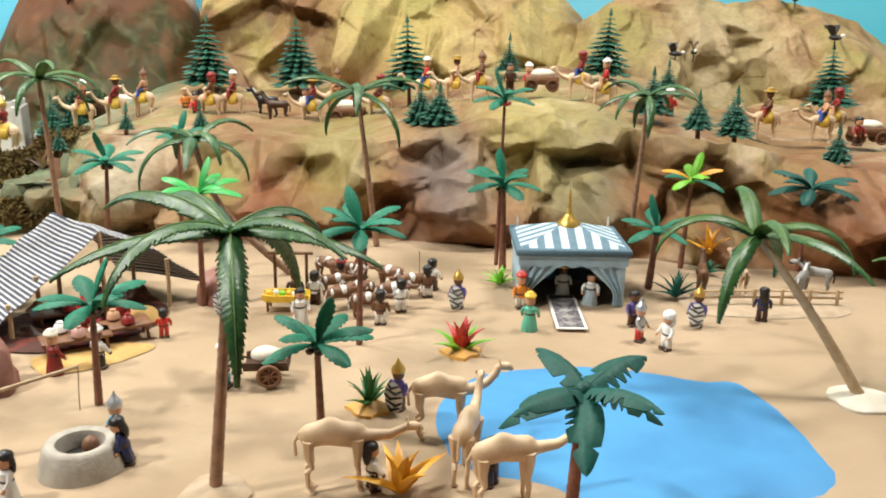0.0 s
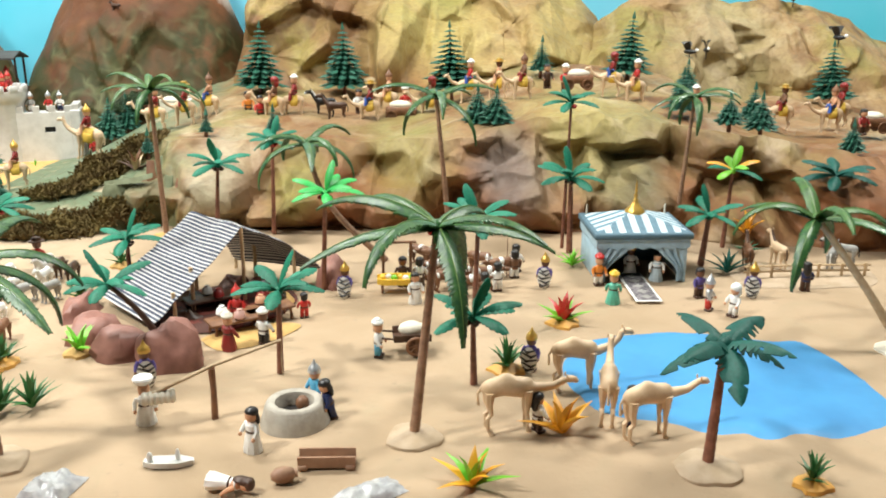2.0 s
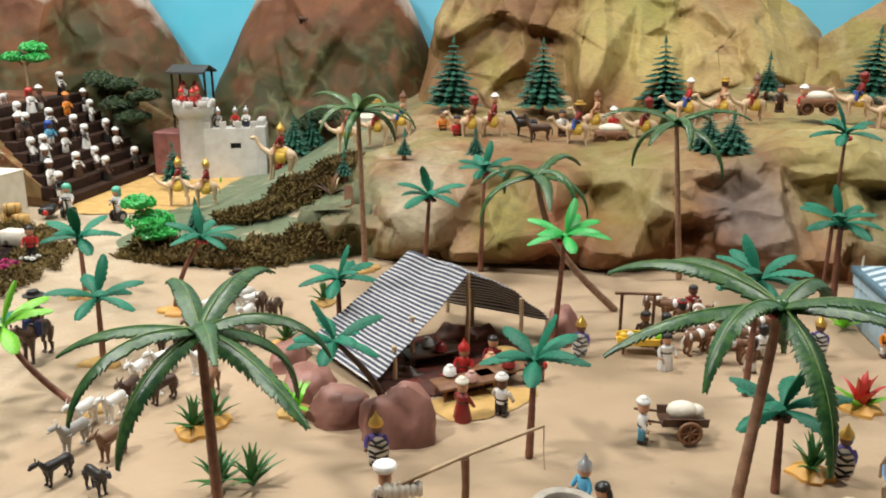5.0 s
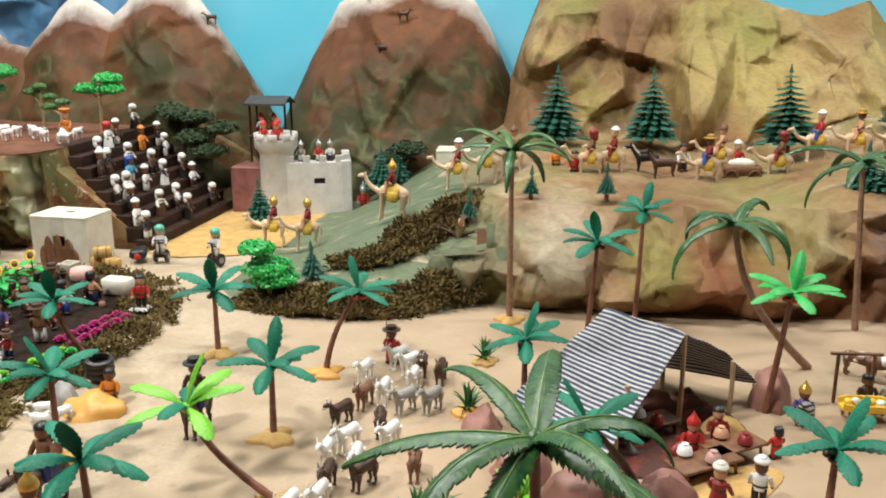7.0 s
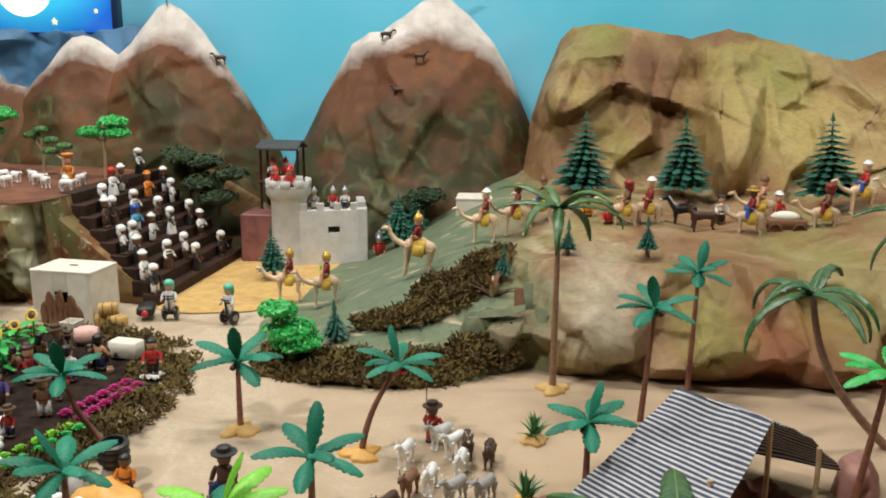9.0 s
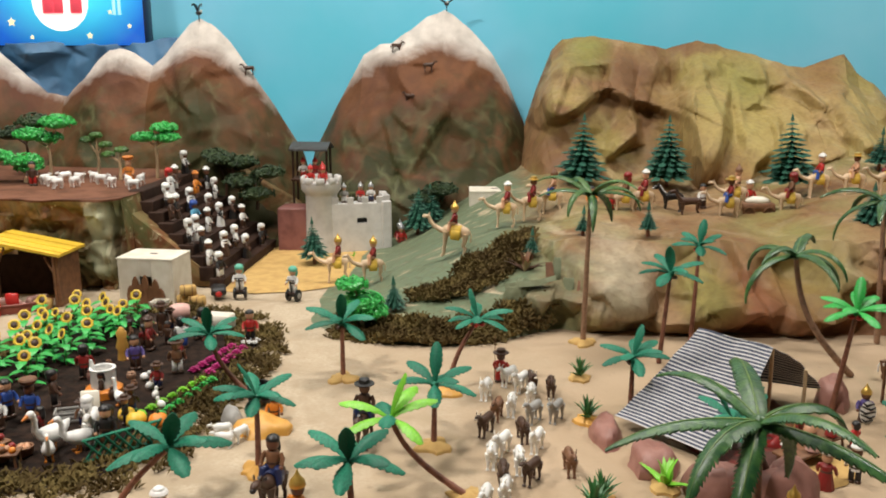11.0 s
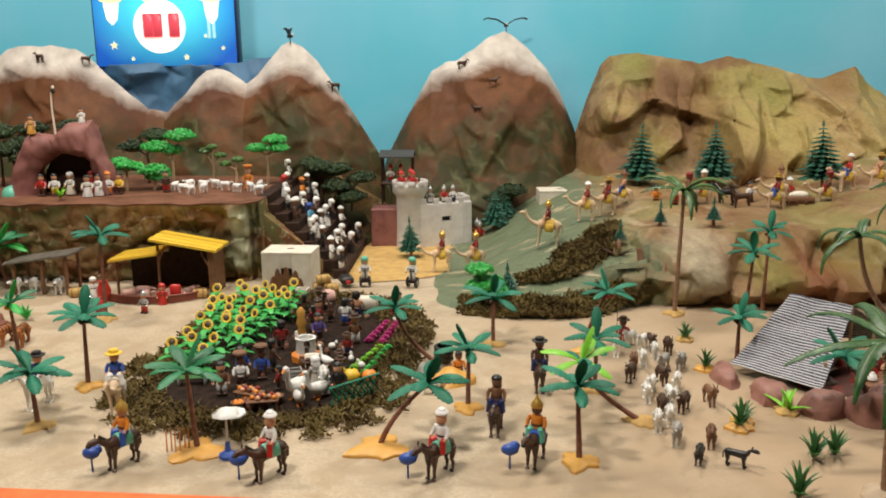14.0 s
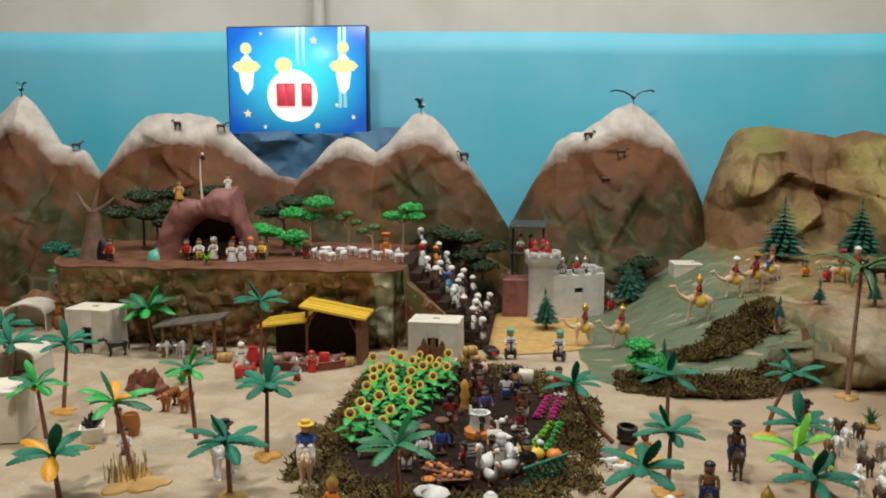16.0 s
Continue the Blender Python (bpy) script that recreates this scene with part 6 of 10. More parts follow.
sheet("tent_rug", [(-0.68, 1.40), (-0.60, 1.33), (-0.48, 1.36), (-0.42, 1.50), (-0.50, 1.60), (-0.62, 1.56)], 0.006, TENTRUG, "dark brown and red woven rug under the tent", "rug", 0.003, kind="thing")
sheet("straw_patch", [(-0.55, 1.30), (-0.50, 1.255), (-0.43, 1.30), (-0.39, 1.38), (-0.45, 1.38), (-0.52, 1.33)], 0.0045, YSAND, "yellow straw patch before the tent", "straw", 0.006)


def rock(x, y, r, h, seed, material=BOULDER, label="red-brown faceted plastic boulder beside the tent", z=-0.004, group="boulders", lump=0.55, name="boulder", category="rock"):
    s = Shape()
    n, k = 14, 8
    rings = []
    for j in range(k + 1):
        t = j / k
        a = math.pi * 0.5 * t
        ring = []
        for i in range(n):
            b = 2 * math.pi * i / n
            d = Vector((math.cos(b) * math.cos(a), math.sin(b) * math.cos(a), math.sin(a)))
            f = 1 + lump * 0.5 * noise.noise(d * 1.4 + Vector((seed * 3.1, 0, 0))) + lump * 0.25 * noise.noise(d * 3.2 + Vector((0, seed, 0)))
            ring.append((d.x * r[0] * f, d.y * r[1] * f, d.z * h * f))
        rings.append(ring)
    s.rings(rings)
    return solo(name, s, material, pose(x, y, z), label, category, group)


rock(-0.572, 1.207, (0.060, 0.044), 0.074, 1)
rock(-0.662, 1.245, (0.050, 0.040), 0.052, 2)
rock(-0.742, 1.325, (0.044, 0.060), 0.042, 3)
rock(-0.808, 1.425, (0.030, 0.068), 0.036, 4)
rock(-0.368, 1.60, (0.034, 0.040), 0.058, 6)
# goods on low trestles inside the tent
for bx, by, bz, bw, bm, bl in ((-0.50, 1.345, 0.0, 0.05, WOOD, "brown wooden tray table with goods"), (-0.455, 1.40, 0.0, 0.045, WOOD, "brown wooden tray table with goods"), (-0.57, 1.45, 0.0, 0.05, BROWN, "dark wooden low table in the tent")):
    t = thing("tray_table", (bx, by, bz), bl, "table", "tent tables", rz=35)
    s = Shape()
    s.box(-bw, bw, -0.022, 0.022, 0.022, 0.027, 0, 0.001)
    part("tabletop", s, bm, t)
    for sx in (-1, 1):
        for sy in (-1, 1):
            s = Shape()
            s.tube([(sx * bw * 0.85, sy * 0.017, 0.0), (sx * bw * 0.8, sy * 0.015, 0.023)], 0.0025, 6)
            part("leg", s, bm, t)
for k, (bx, by, bm) in enumerate(((-0.525, 1.35, WHITE), (-0.49, 1.335, PINK), (-0.47, 1.41, SKIN), (-0.44, 1.395, DRED), (-0.58, 1.455, GREY), (-0.555, 1.44, DRED))):
    s = Shape()
    s.lathe([(0.006, 0.027), (0.011, 0.031), (0.009, 0.040), (0.004, 0.043), (0.005, 0.045)], 10)
    solo("jar", s, bm, pose(bx, by, 0), "small round pot on a tray table", "pot", "goods in the tent")
for k, (bx, by, br, bm, bl) in enumerate(((-0.60, 1.47, 0.024, BLACK, "black"), (-0.565, 1.495, 0.020, BLACK, "black"), (-0.63, 1.50, 0.022, MBROWN, "brown"), (-0.53, 1.40, 0.018, DRED, "dark red"), (-0.545, 1.55, 0.030, RUSTROCK, "rust-brown"), (-0.50, 1.57, 0.026, RUSTROCK, "rust-brown"), (-0.51, 1.44, 0.016, DRED, "dark red"), (-0.60, 1.395, 0.020, BROWN, "dark brown"))):
    rock(bx, by, (br * 1.3, br), br * 1.1, 40 + k, bm, bl + " cloth sack on the tent rug", group="tent sacks", lump=0.8, name="cloth_sack", category="sack")
s = Shape()
s.lathe([(0.030, 0.0), (0.033, 0.006), (0.022, 0.020), (0.007, 0.025)], 12)
solo("straw_mound", s, YSAND, pose(-0.455, 1.48, 0), "rounded heap of yellow straw in the tent", "straw")

# ---- the blue pavilion ----
pav = thing("pavilion", (0.256, 1.712, 0.0), "pale blue royal tent with striped roof and gold top", "tent", rz=4)
HW, HD, WH = 0.092, 0.078, 0.098
for name, x0, x1, y0, y1 in (("wall_panel", -HW, -HW + 0.004, -HD, HD), ("wall_panel", HW - 0.004, HW, -HD, HD), ("wall_panel", -HW, HW, HD - 0.004, HD)):
    s = Shape()
    s.box(x0, x1, y0, y1, 0.0, WH, 0, 0.0015)
    part(name, s, PAV_TEAL if y0 > 0 else PAV_BLUE, pav)
for sx in (-1, 1):
    s = Shape()
    rings = []
    for j in range(13):
        t = j / 12
        z = WH - 0.012 - (WH - 0.014) * t
        w = 0.052 * (1 - smooth01(t * 1.25)) + 0.016
        ring = []
        for i in range(9):
            u = i / 8
            ring.append((sx * (HW - 0.002 - u * w), -HD - 0.001 - 0.0035 * math.sin(u * 22), z))
        for i in range(8, -1, -1):
            u = i / 8
            ring.append((sx * (HW - 0.002 - u * w), -HD + 0.002 - 0.0035 * math.sin(u * 22), z))
        rings.append(ring)
    s.rings(rings)
    part("curtain", s, PAV_BLUE, pav, "tied-back pale blue curtain")
    for sy in (-1, 1):
        s = Shape()
        s.tube([(sx * (HW - 0.002), sy * (HD - 0.002), 0), (sx * (HW - 0.002), sy * (HD - 0.002), WH + 0.004)], 0.003, 8)
        part("post", s, PAV_BLUE, pav)
    s = Shape()
    s.tube([(sx * (HW - 0.006), HD - 0.006, WH + 0.006), (sx * (HW - 0.006), HD - 0.006, WH + 0.030)], [0.0026, 0.0014], 6)
    part("pinnacle", s, CREAM, pav)
s = Shape()
rings = []
for i in range(57):
    u = i / 56
    per = u * 4
    side, f = int(min(3, per)), per - int(min(3, per))
    cs = [(-HW - 0.004, -HD - 0.004), (HW + 0.004, -HD - 0.004), (HW + 0.004, HD + 0.004), (-HW - 0.004, HD + 0.004), (-HW - 0.004, -HD - 0.004)]
    x = cs[side][0] + (cs[side + 1][0] - cs[side][0]) * f
    y = cs[side][1] + (cs[side + 1][1] - cs[side][1]) * f
    zb = WH - 0.022 - 0.005 * (i % 2)
    rings.append([(x, y, zb), (x, y, WH - 0.004), (x * 0.985, y * 0.985, WH - 0.004), (x * 0.985, y * 0.985, zb)])
s.rings(rings)
part("valance", s, PAV_BLUE, pav, "zigzag-hemmed pale blue valance")
s = Shape()
s.box(-HW - 0.009, HW + 0.009, -HD - 0.009, HD + 0.009, WH - 0.005, WH + 0.008, 0, 0.002)
part("roof_edge", s, PAV_TEAL, pav, "dark teal band round the roof edge")
TZ, EZ = 0.136, WH + 0.008
s = Shape()
cs = [(-HW, -HD), (HW, -HD), (HW, HD), (-HW, HD)]
for k in range(4):
    (ax, ay), (bx, by) = cs[k], cs[(k + 1) % 4]
    n = 13 if k % 2 == 0 else 11
    mx, my = (ax + bx) / 2, (ay + by) / 2

    def eave(q):
        return (ax + (bx - ax) * q, ay + (by - ay) * q, EZ)

    def hip(q):
        w = 1 - abs(2 * q - 1)
        return (ax + (bx - ax) * q - mx * w, ay + (by - ay) * q - my * w, EZ + (TZ - EZ) * w)

    for i in range(n):
        f, g = i / n, (i + 1) / n
        pts = [eave(f), eave(g), hip(g)] + ([hip(0.5)] if f < 0.5 < g else []) + [hip(f)]
        if i == 0:
            pts = [eave(0), eave(g), hip(g)]
        elif i == n - 1:
            pts = [eave(f), eave(1), hip(f)]
        s.add(pts, [tuple(range(len(pts)))], i % 2)
s.add([(x, y, EZ - 0.001) for x, y in cs], [(3, 2, 1, 0)], 1)
part("roof", s, [PAV_TEAL, PAV_WHITE], pav, "roof striped grey-blue and white", smooth=False)
s = Shape()
s.lathe([(0.022, 0.126), (0.021, 0.133), (0.013, 0.140), (0.008, 0.148), (0.0052, 0.151), (0.0056, 0.156), (0.003, 0.159), (0.0042, 0.165), (0.002, 0.170), (0.003, 0.175), (0.0006, 0.198)], 14)
part("finial", s, GOLD, pav, "ornate gold finial")
s = Shape()
s.box(-0.026, 0.026, -0.085, 0.085, 0.0, 0.002, 0, 0.0006)
s.box(-0.021, 0.021, -0.079, 0.079, 0.0015, 0.0028, 1, 0.0004)
for k in range(5):
    s.lathe([(0.011, 0.0024), (0.011, 0.0032), (0.004, 0.0034)], 4, (0, -0.062 + 0.031 * k, 0), 2)
solo("carpet", s, [WHITE, RUG, GREY], pose(0.250, 1.595, 0.003, 0, 0, 3), "grey patterned carpet with white edge before the pavilion", "carpet")

# ---- dolls of the oasis ----
ZB = dict(style="legs", skin=DSKIN, top=PURPLE, low=BROWN, hat="helmet", hat_mat=GOLD, extra="shield", label="toy guard with gold helmet and zebra-striped shield", group="toy guards", name="toy_guard")
for gx, gy, gr in ((-0.583, 1.128, 15), (-0.333, 1.534, -10), (0.062, 1.606, -20), (0.003, 1.205, -25), (0.466, 1.561, -30)):
    doll(gx, gy, gr, **ZB)
doll(-0.543, 1.012, 20, "robe", top=WHITE, low=WHITE, hat="basket", hat_mat=WHITE, label="toy doll in white robe with white basket hat")
doll(-0.379, 0.941, -40, "robe", top=WHITE, low=WHITE, hat="long", hair=BLACK, hat_mat=TEAL, label="toy doll in white dress with black hair")
doll(-0.286, 1.034, -70, top=NAVY, low=NAVY, skin=SKIN, hair=BLACK, hat="long", label="toy doll in navy clothes with black hair", tilt=14)
doll(-0.318, 1.072, -50, top=LBLUE, low=BLUE, hat="helmet", hat_mat=SILVER, extra="", label="toy doll in blue with silver helmet at the well")
doll(-0.492, 1.263, 150, "robe", top=DRED, low=DRED, hat="turban", hat_mat=CREAM, label="toy doll in dark red robe, cream turban")
doll(-0.439, 1.288, 160, top=WHITE, low=BLACK, skin=DSKIN, hat="turban", hat_mat=WHITE, label="toy doll with white turban and dark trousers")
doll(-0.393, 1.417, 200, top=RED, low=RED, label="small toy doll in red clothes", size=0.8)
doll(-0.510, 1.395, 0, top=RED, low=DRED, hat="helmet", hat_mat=RED, label="toy doll in red with red pointed cap")
doll(-0.47, 1.44, 0, top=DRED, low=DRED, hat="none", label="toy doll in dark red among the goods")
doll(-0.195, 1.505, 20, "robe", top=WHITE, low=WHITE, hat="long", label="toy doll in long white dress, black hair")
doll(-0.243, 1.250, 80, top=WHITE, low=LBLUE, hat="turban", hat_mat=WHITE, label="toy doll in white and light blue pushing a cart")
doll(-0.062, 1.510, 180, top=MBROWN, low=WHITE, skin=DSKIN, hat="none", label="toy herder in brown and white")
doll(0.010, 1.700, 150, top=WHITE, low=BROWN, skin=DSKIN, hat="none", label="toy herder in white shirt")
doll(-0.157, 1.675, 170, top=MBROWN, low=WHITE, skin=DSKIN, hat="band", hat_mat=RED, label="toy herder with red headband")
doll(0.004, 1.655, 190, top=MBROWN, low=WHITE, skin=DSKIN, hat="none", label="toy herder in brown and white", extra="spear")
doll(-0.035, 1.575, 200, top=WHITE, low=WHITE, skin=DSKIN, hat="none", label="dark-haired toy herder in white clothes")
doll(-0.19, 1.60, 170, top=WHITE, low=BROWN, skin=DSKIN, hat="none", label="dark-haired toy herder in a white shirt")
doll(-0.13, 1.76, 10, top=DRED, low=WHITE, skin=DSKIN, hat="none", label="toy herder in dark red")
doll(0.172, 1.615, 10, top=ORANGE, low=WHITE, hat="turban", hat_mat=RED, label="toy doll in orange vest and white trousers")
doll(0.184, 1.510, 170, "robe", top=MINT, low=MINT, hat="turban", hat_mat=YELLOW, label="toy doll in mint green dress, yellow hat")
doll(0.250, 1.690, 5, "robe", skin=DSKIN, top=WHITE, low=WHITE, hat="band", hat_mat=GOLD, label="toy king in white robe inside the pavilion")
doll(0.296, 1.648, -10, "robe", top=WHITE, low=PAV_WHITE, hat="long", label="toy queen in white gown at the pavilion")
doll(0.359, 1.553, 20, top=PURPLE, low=BROWN, skin=DSKIN, hat="none", label="toy doll in purple with black hair")
doll(0.358, 1.481, 60, top=SILVER, low=RED, hat="helmet", hat_mat=SILVER, label="toy knight in silver armour and red trousers")
doll(0.395, 1.448, -60, top=WHITE, low=WHITE, hat="hood", hat_mat=WHITE, label="toy doll all in white")
doll(0.583, 1.598, 170, top=NAVY, low=BROWN, skin=DSKIN, hat="long", label="dark-clothed toy doll beside the fence")
doll(-0.003, 1.006, 120, top=WHITE, low=BROWN, hat="long", label="black-haired toy doll tending camels", size=0.95)
doll(0.128, 1.030, -120, top=BLACK, low=NAVY, hat="long", label="black-haired toy doll tending camels", size=0.98)
solo("toy_doll", doll_mesh("robe", SKIN, BROWN, SKIN, WHITE, "long", WHITE, ""), None, pose(-0.412, 0.852, 0.010, 90, 0, 80) @ Matrix.Scale(0.8, 4), "toy doll in white lying on the sand", "doll", "toy dolls")

# camels drinking at the pond, and other animals of the oasis
beast("grazing camel", -0.045, 1.005, 10, CAMEL, size=0.84, label="sandy plastic camel bending to the yellow plant")
beast("camel", 0.062, 1.140, 8, CAMEL, size=0.84, label="sandy plastic camel at the pond edge")
beast("camel", 0.098, 1.045, 80, CAMEL, size=0.84, label="sandy plastic camel standing with neck raised")
beast("grazing camel", 0.140, 0.990, 22, CAMEL, size=0.84, label="sandy plastic camel leaning to the pond")
for cx, cy, cr in ((-0.162, 1.64, 20), (-0.11, 1.605, 200), (-0.126, 1.70, 90), (-0.055, 1.60, 10), (-0.197, 1.745, -30), (-0.067, 1.70, 160), (-0.092, 1.545, 10), (-0.14, 1.575, 30), (-0.02, 1.66, 200), (-0.16, 1.72, 170)):
    beast("cow", cx, cy, cr, MBROWN, WHITE, label="brown and white plastic cow", group="spotted cows", size=0.72)
beast("horse", 0.58, 1.745, 100, CAMEL, BROWN, size=0.76, label="sandy plastic horse behind the fence")
beast("horse", 0.51, 1.735, 80, MBROWN, BROWN, size=0.76, label="brown plastic horse behind the fence")
beast("donkey", 0.735, 1.775, 150, GREY, BLACK, size=0.76, label="grey plastic donkey behind the fence")
beast("donkey", 0.69, 1.735, 60, GREY, WHITE, size=0.76, label="grey plastic donkey behind the fence")

# fenced paddock
sheet("paddock_sand", [(0.47, 1.63), (0.60, 1.61), (0.74, 1.64), (0.76, 1.74), (0.60, 1.78), (0.48, 1.75)], 0.004, FOOT, "pale sand patch of the paddock", "sand", 0.006)
fence = thing("fence", (0, 0, 0), "low pale wooden paddock fence", "fence")
for k in range(6):
    s = Shape()
    x = 0.49 + 0.05 * k
    s.tube([(x, 1.665 + 0.004 * k, 0), (x, 1.665 + 0.004 * k, 0.032)], 0.003, 6)
    part("post", s, PALEWOOD, fence)
for z in (0.015, 0.027):
    s = Shape()
    s.tube([(0.48, 1.663, z), (0.61, 1.675, z + 0.002), (0.75, 1.688, z)], 0.0024, 6)
    part("rail", s, PALEWOOD, fence)

# ---- the well with its dipping pole ----
well = thing("well", (-0.338, 1.022, 0), "round grey stone well with dark shaft", "well")
s = Shape()
s.lathe([(0.049, -0.003), (0.0485, 0.003), (0.0455, 0.013), (0.0450, 0.015), (0.0405, 0.029), (0.0375, 0.0325), (0.034, 0.0335), (0.0275, 0.0315), (0.0255, 0.026), (0.025, 0.006), (0.004, 0.006)], 28)
part("curb", s, WELLSTONE, well)
# Black disc inside the curb stands for the shade down the shaft.
s = Shape()
s.lathe([(0.0235, 0.010), (0.0235, 0.013), (0.002, 0.013)], 18)
part("shaft_floor", s, BLACK, well)
s = Shape()
s.blob((0.010, 0.004, 0.026), (0.010, 0.010, 0.011), 0, 10, 6)
part("bucket", s, MBROWN, well)
sweep = thing("well_sweep", (-0.453, 1.030, 0), "wooden well sweep with a long pale pole", "well pole")
s = Shape()
s.tube([(0, 0, -0.002), (0.001, 0, 0.04), (0, 0, 0.075)], [0.0052, 0.0045, 0.005], 8)
part("post", s, WOOD, sweep)
s = Shape()
s.tube([(-0.085, -0.035, 0.045), (0, 0, 0.078), (0.085, 0.062, 0.092)], [0.0028, 0.0026, 0.0022], 7)
part("beam", s, PALEWOOD, sweep)
s = Shape()
s.lathe([(0.004, -0.022), *[((0.0085, 0.0105)[k % 2], -0.0216 + 0.0036 * k) for k in range(13)], (0.004, 0.022)], 10, (0, 0, 0), 0, 1, 1, pose(-0.067, -0.027, 0.043, 0, 90, 22))
part("counterweight", s, CREAM, sweep, "ribbed pale counterweight")
s = Shape()
s.tube([(0.085, 0.062, 0.09), (0.086, 0.055, 0.06), (0.088, 0.05, 0.04)], 0.0008, 5)
part("rope", s, PALEWOOD, sweep)

# loose pieces lying on the sand
trough = thing("trough", (-0.277, 0.908, 0), "pale brown clay trough lying on the sand", "trough", rz=3)
s = Shape()
s.rings([[(x, y, z) for y, z in ((-0.011, 0.002), (0.011, 0.002), (0.013, 0.018), (0.010, 0.018), (0.008, 0.006), (-0.008, 0.006), (-0.010, 0.018), (-0.013, 0.018))] for x in (-0.036, 0.036)])
part("basin", s, CLAY, trough)
for x in (-0.03, 0.03):
    s = Shape()
    s.box(x - 0.006, x + 0.006, -0.014, 0.014, -0.001, 0.006, 0, 0.001)
    part("foot", s, CLAY, trough)
s = Shape()
s.lathe([(0.004, -0.016), (0.009, -0.010), (0.0105, 0.0), (0.008, 0.010), (0.005, 0.013), (0.006, 0.016), (0.004, 0.0165)], 12)
solo("clay_jar", s, CLAY, pose(-0.324, 0.868, 0.0095, 0, 90, 20), "small clay jar lying on its side", "jar")
s = Shape()
s.rings([[(x, y * w, 0.003 + 0.004 * abs(y) / 0.01) for y in (-0.01, -0.004, 0.004, 0.01)] + [(x, y * w, 0.0) for y in (0.01, -0.01)] for x, w in ((-0.032, 0.4), (-0.02, 1), (0.012, 1.1), (0.03, 0.3))])
s.blob((-0.024, 0, 0.010), (0.004, 0.004, 0.008))
s.blob((0.01, 0.004, 0.010), (0.003, 0.003, 0.010))
solo("white_tool", s, WHITE, pose(-0.476, 0.902, 0.001, 0, 0, 5), "small white plastic piece lying on the sand", "toy piece")


def film_bag(x, y, w, d, h, seed):
    s = Shape()
    verts, faces = [], []
    n = 14
    for i in range(n + 1):
        for j in range(n + 1):
            u, v = i / n * 2 - 1, j / n * 2 - 1
            e = max(0.0, (1 - u ** 4) * (1 - v ** 4))
            z = h * e * (0.55 + 0.9 * abs(noise.noise(Vector((u * 2.2 + seed, v * 2.2, 0)))))
            verts.append((u * w * (1 + 0.1 * noise.noise(Vector((v * 2, seed, 0)))), v * d, z + 0.001))
    for i in range(n):
        for j in range(n):
            a = i * (n + 1) + j
            faces.append((a, a + n + 1, a + n + 2, a + 1))
    s.add(verts, faces)
    ob = solo("plastic_bag", s, CLEAR, pose(x, y, ground_z(x, y), 0, 0, seed * 40), "crumpled grey translucent plastic bag on the sand", "bag")
    return ob


film_bag(-0.222, 0.835, 0.05, 0.022, 0.014, 1)
film_bag(-0.602, 0.842, 0.036, 0.03, 0.02, 2)
# handcart with a white sack, and the yellow produce stall
cart = thing("handcart", (-0.190, 1.272, 0), "dark wooden handcart carrying a white sack", "cart", rz=8)
s = Shape()
s.rings([[(x, y, z) for y, z in ((-0.018, 0.022), (0.018, 0.022), (0.023, 0.036), (0.020, 0.036), (0.016, 0.026), (-0.016, 0.026), (-0.020, 0.036), (-0.023, 0.036))] for x in (-0.030, 0.032)])
part("bed", s, BROWN, cart)
for sy in (-1, 1):
    w = Shape()
    w.lathe([(0.016, -0.002), (0.0175, 0), (0.016, 0.002), (0.013, 0.002), (0.012, 0), (0.013, -0.002), (0.016, -0.002)], 18, (0, 0, 0), 0, 1, 1, pose(0.006, sy * 0.027, 0.0175, 90, 0, 0))
    for k in range(4):
        a = k * math.pi / 4
        w.tube([(0.006 - 0.014 * math.cos(a), sy * 0.027, 0.0175 - 0.014 * math.sin(a)), (0.006 + 0.014 * math.cos(a), sy * 0.027, 0.0175 + 0.014 * math.sin(a))], 0.0014, 5)
    part("wheel", w, WOOD, cart, "spoked brown wheel")
    s = Shape()
    s.tube([(-0.028, sy * 0.018, 0.028), (-0.062, sy * 0.016, 0.032)], 0.0018, 6)
    part("shaft", s, BROWN, cart)
s = Shape()
s.blob((0, 0, 0.038), (0.022, 0.015, 0.013), 0, 12, 8)
s.blob((0.018, 0.002, 0.036), (0.013, 0.012, 0.010), 0, 12, 8)
solo("sack", s, CREAM, pose(-0.190, 1.272, 0.001, 0, 0, 8), "white filled sack lying in the handcart", "sack")
stall = thing("produce_stall", (-0.233, 1.565, 0), "yellow boat-shaped stall with wooden frame", "stall", rz=5)
s = Shape()
s.rings([[(x, -w, 0.018), (x, -w * 1.1, 0.030), (x, -w * 0.9, 0.030), (x, -w * 0.8, 0.022), (x, w * 0.8, 0.022), (x, w * 0.9, 0.030), (x, w * 1.1, 0.030), (x, w, 0.018)] for x, w in ((-0.04, 0.012), (-0.025, 0.02), (0.025, 0.02), (0.04, 0.012))])
part("tray", s, YELLOW, stall)
for sx in (-1, 1):
    for sy in (-1, 1):
        s = Shape()
        s.tube([(sx * 0.03, sy * 0.014, 0), (sx * 0.03, sy * 0.014, 0.02)], 0.0026, 6)
        part("leg", s, WOOD, stall)
    s = Shape()
    s.tube([(sx * 0.028, 0.06, 0), (sx * 0.028, 0.06, 0.085)], 0.003, 7)
    part("post", s, WOOD, stall)
s = Shape()
s.tube([(-0.04, 0.06, 0.083), (0.04, 0.06, 0.083)], 0.003, 7)
part("crossbar", s, WOOD, stall)
doll(-0.225, 1.60, 5, top=BROWN, low=BROWN, skin=DSKIN, hat="none", label="toy trader in brown behind the stall")
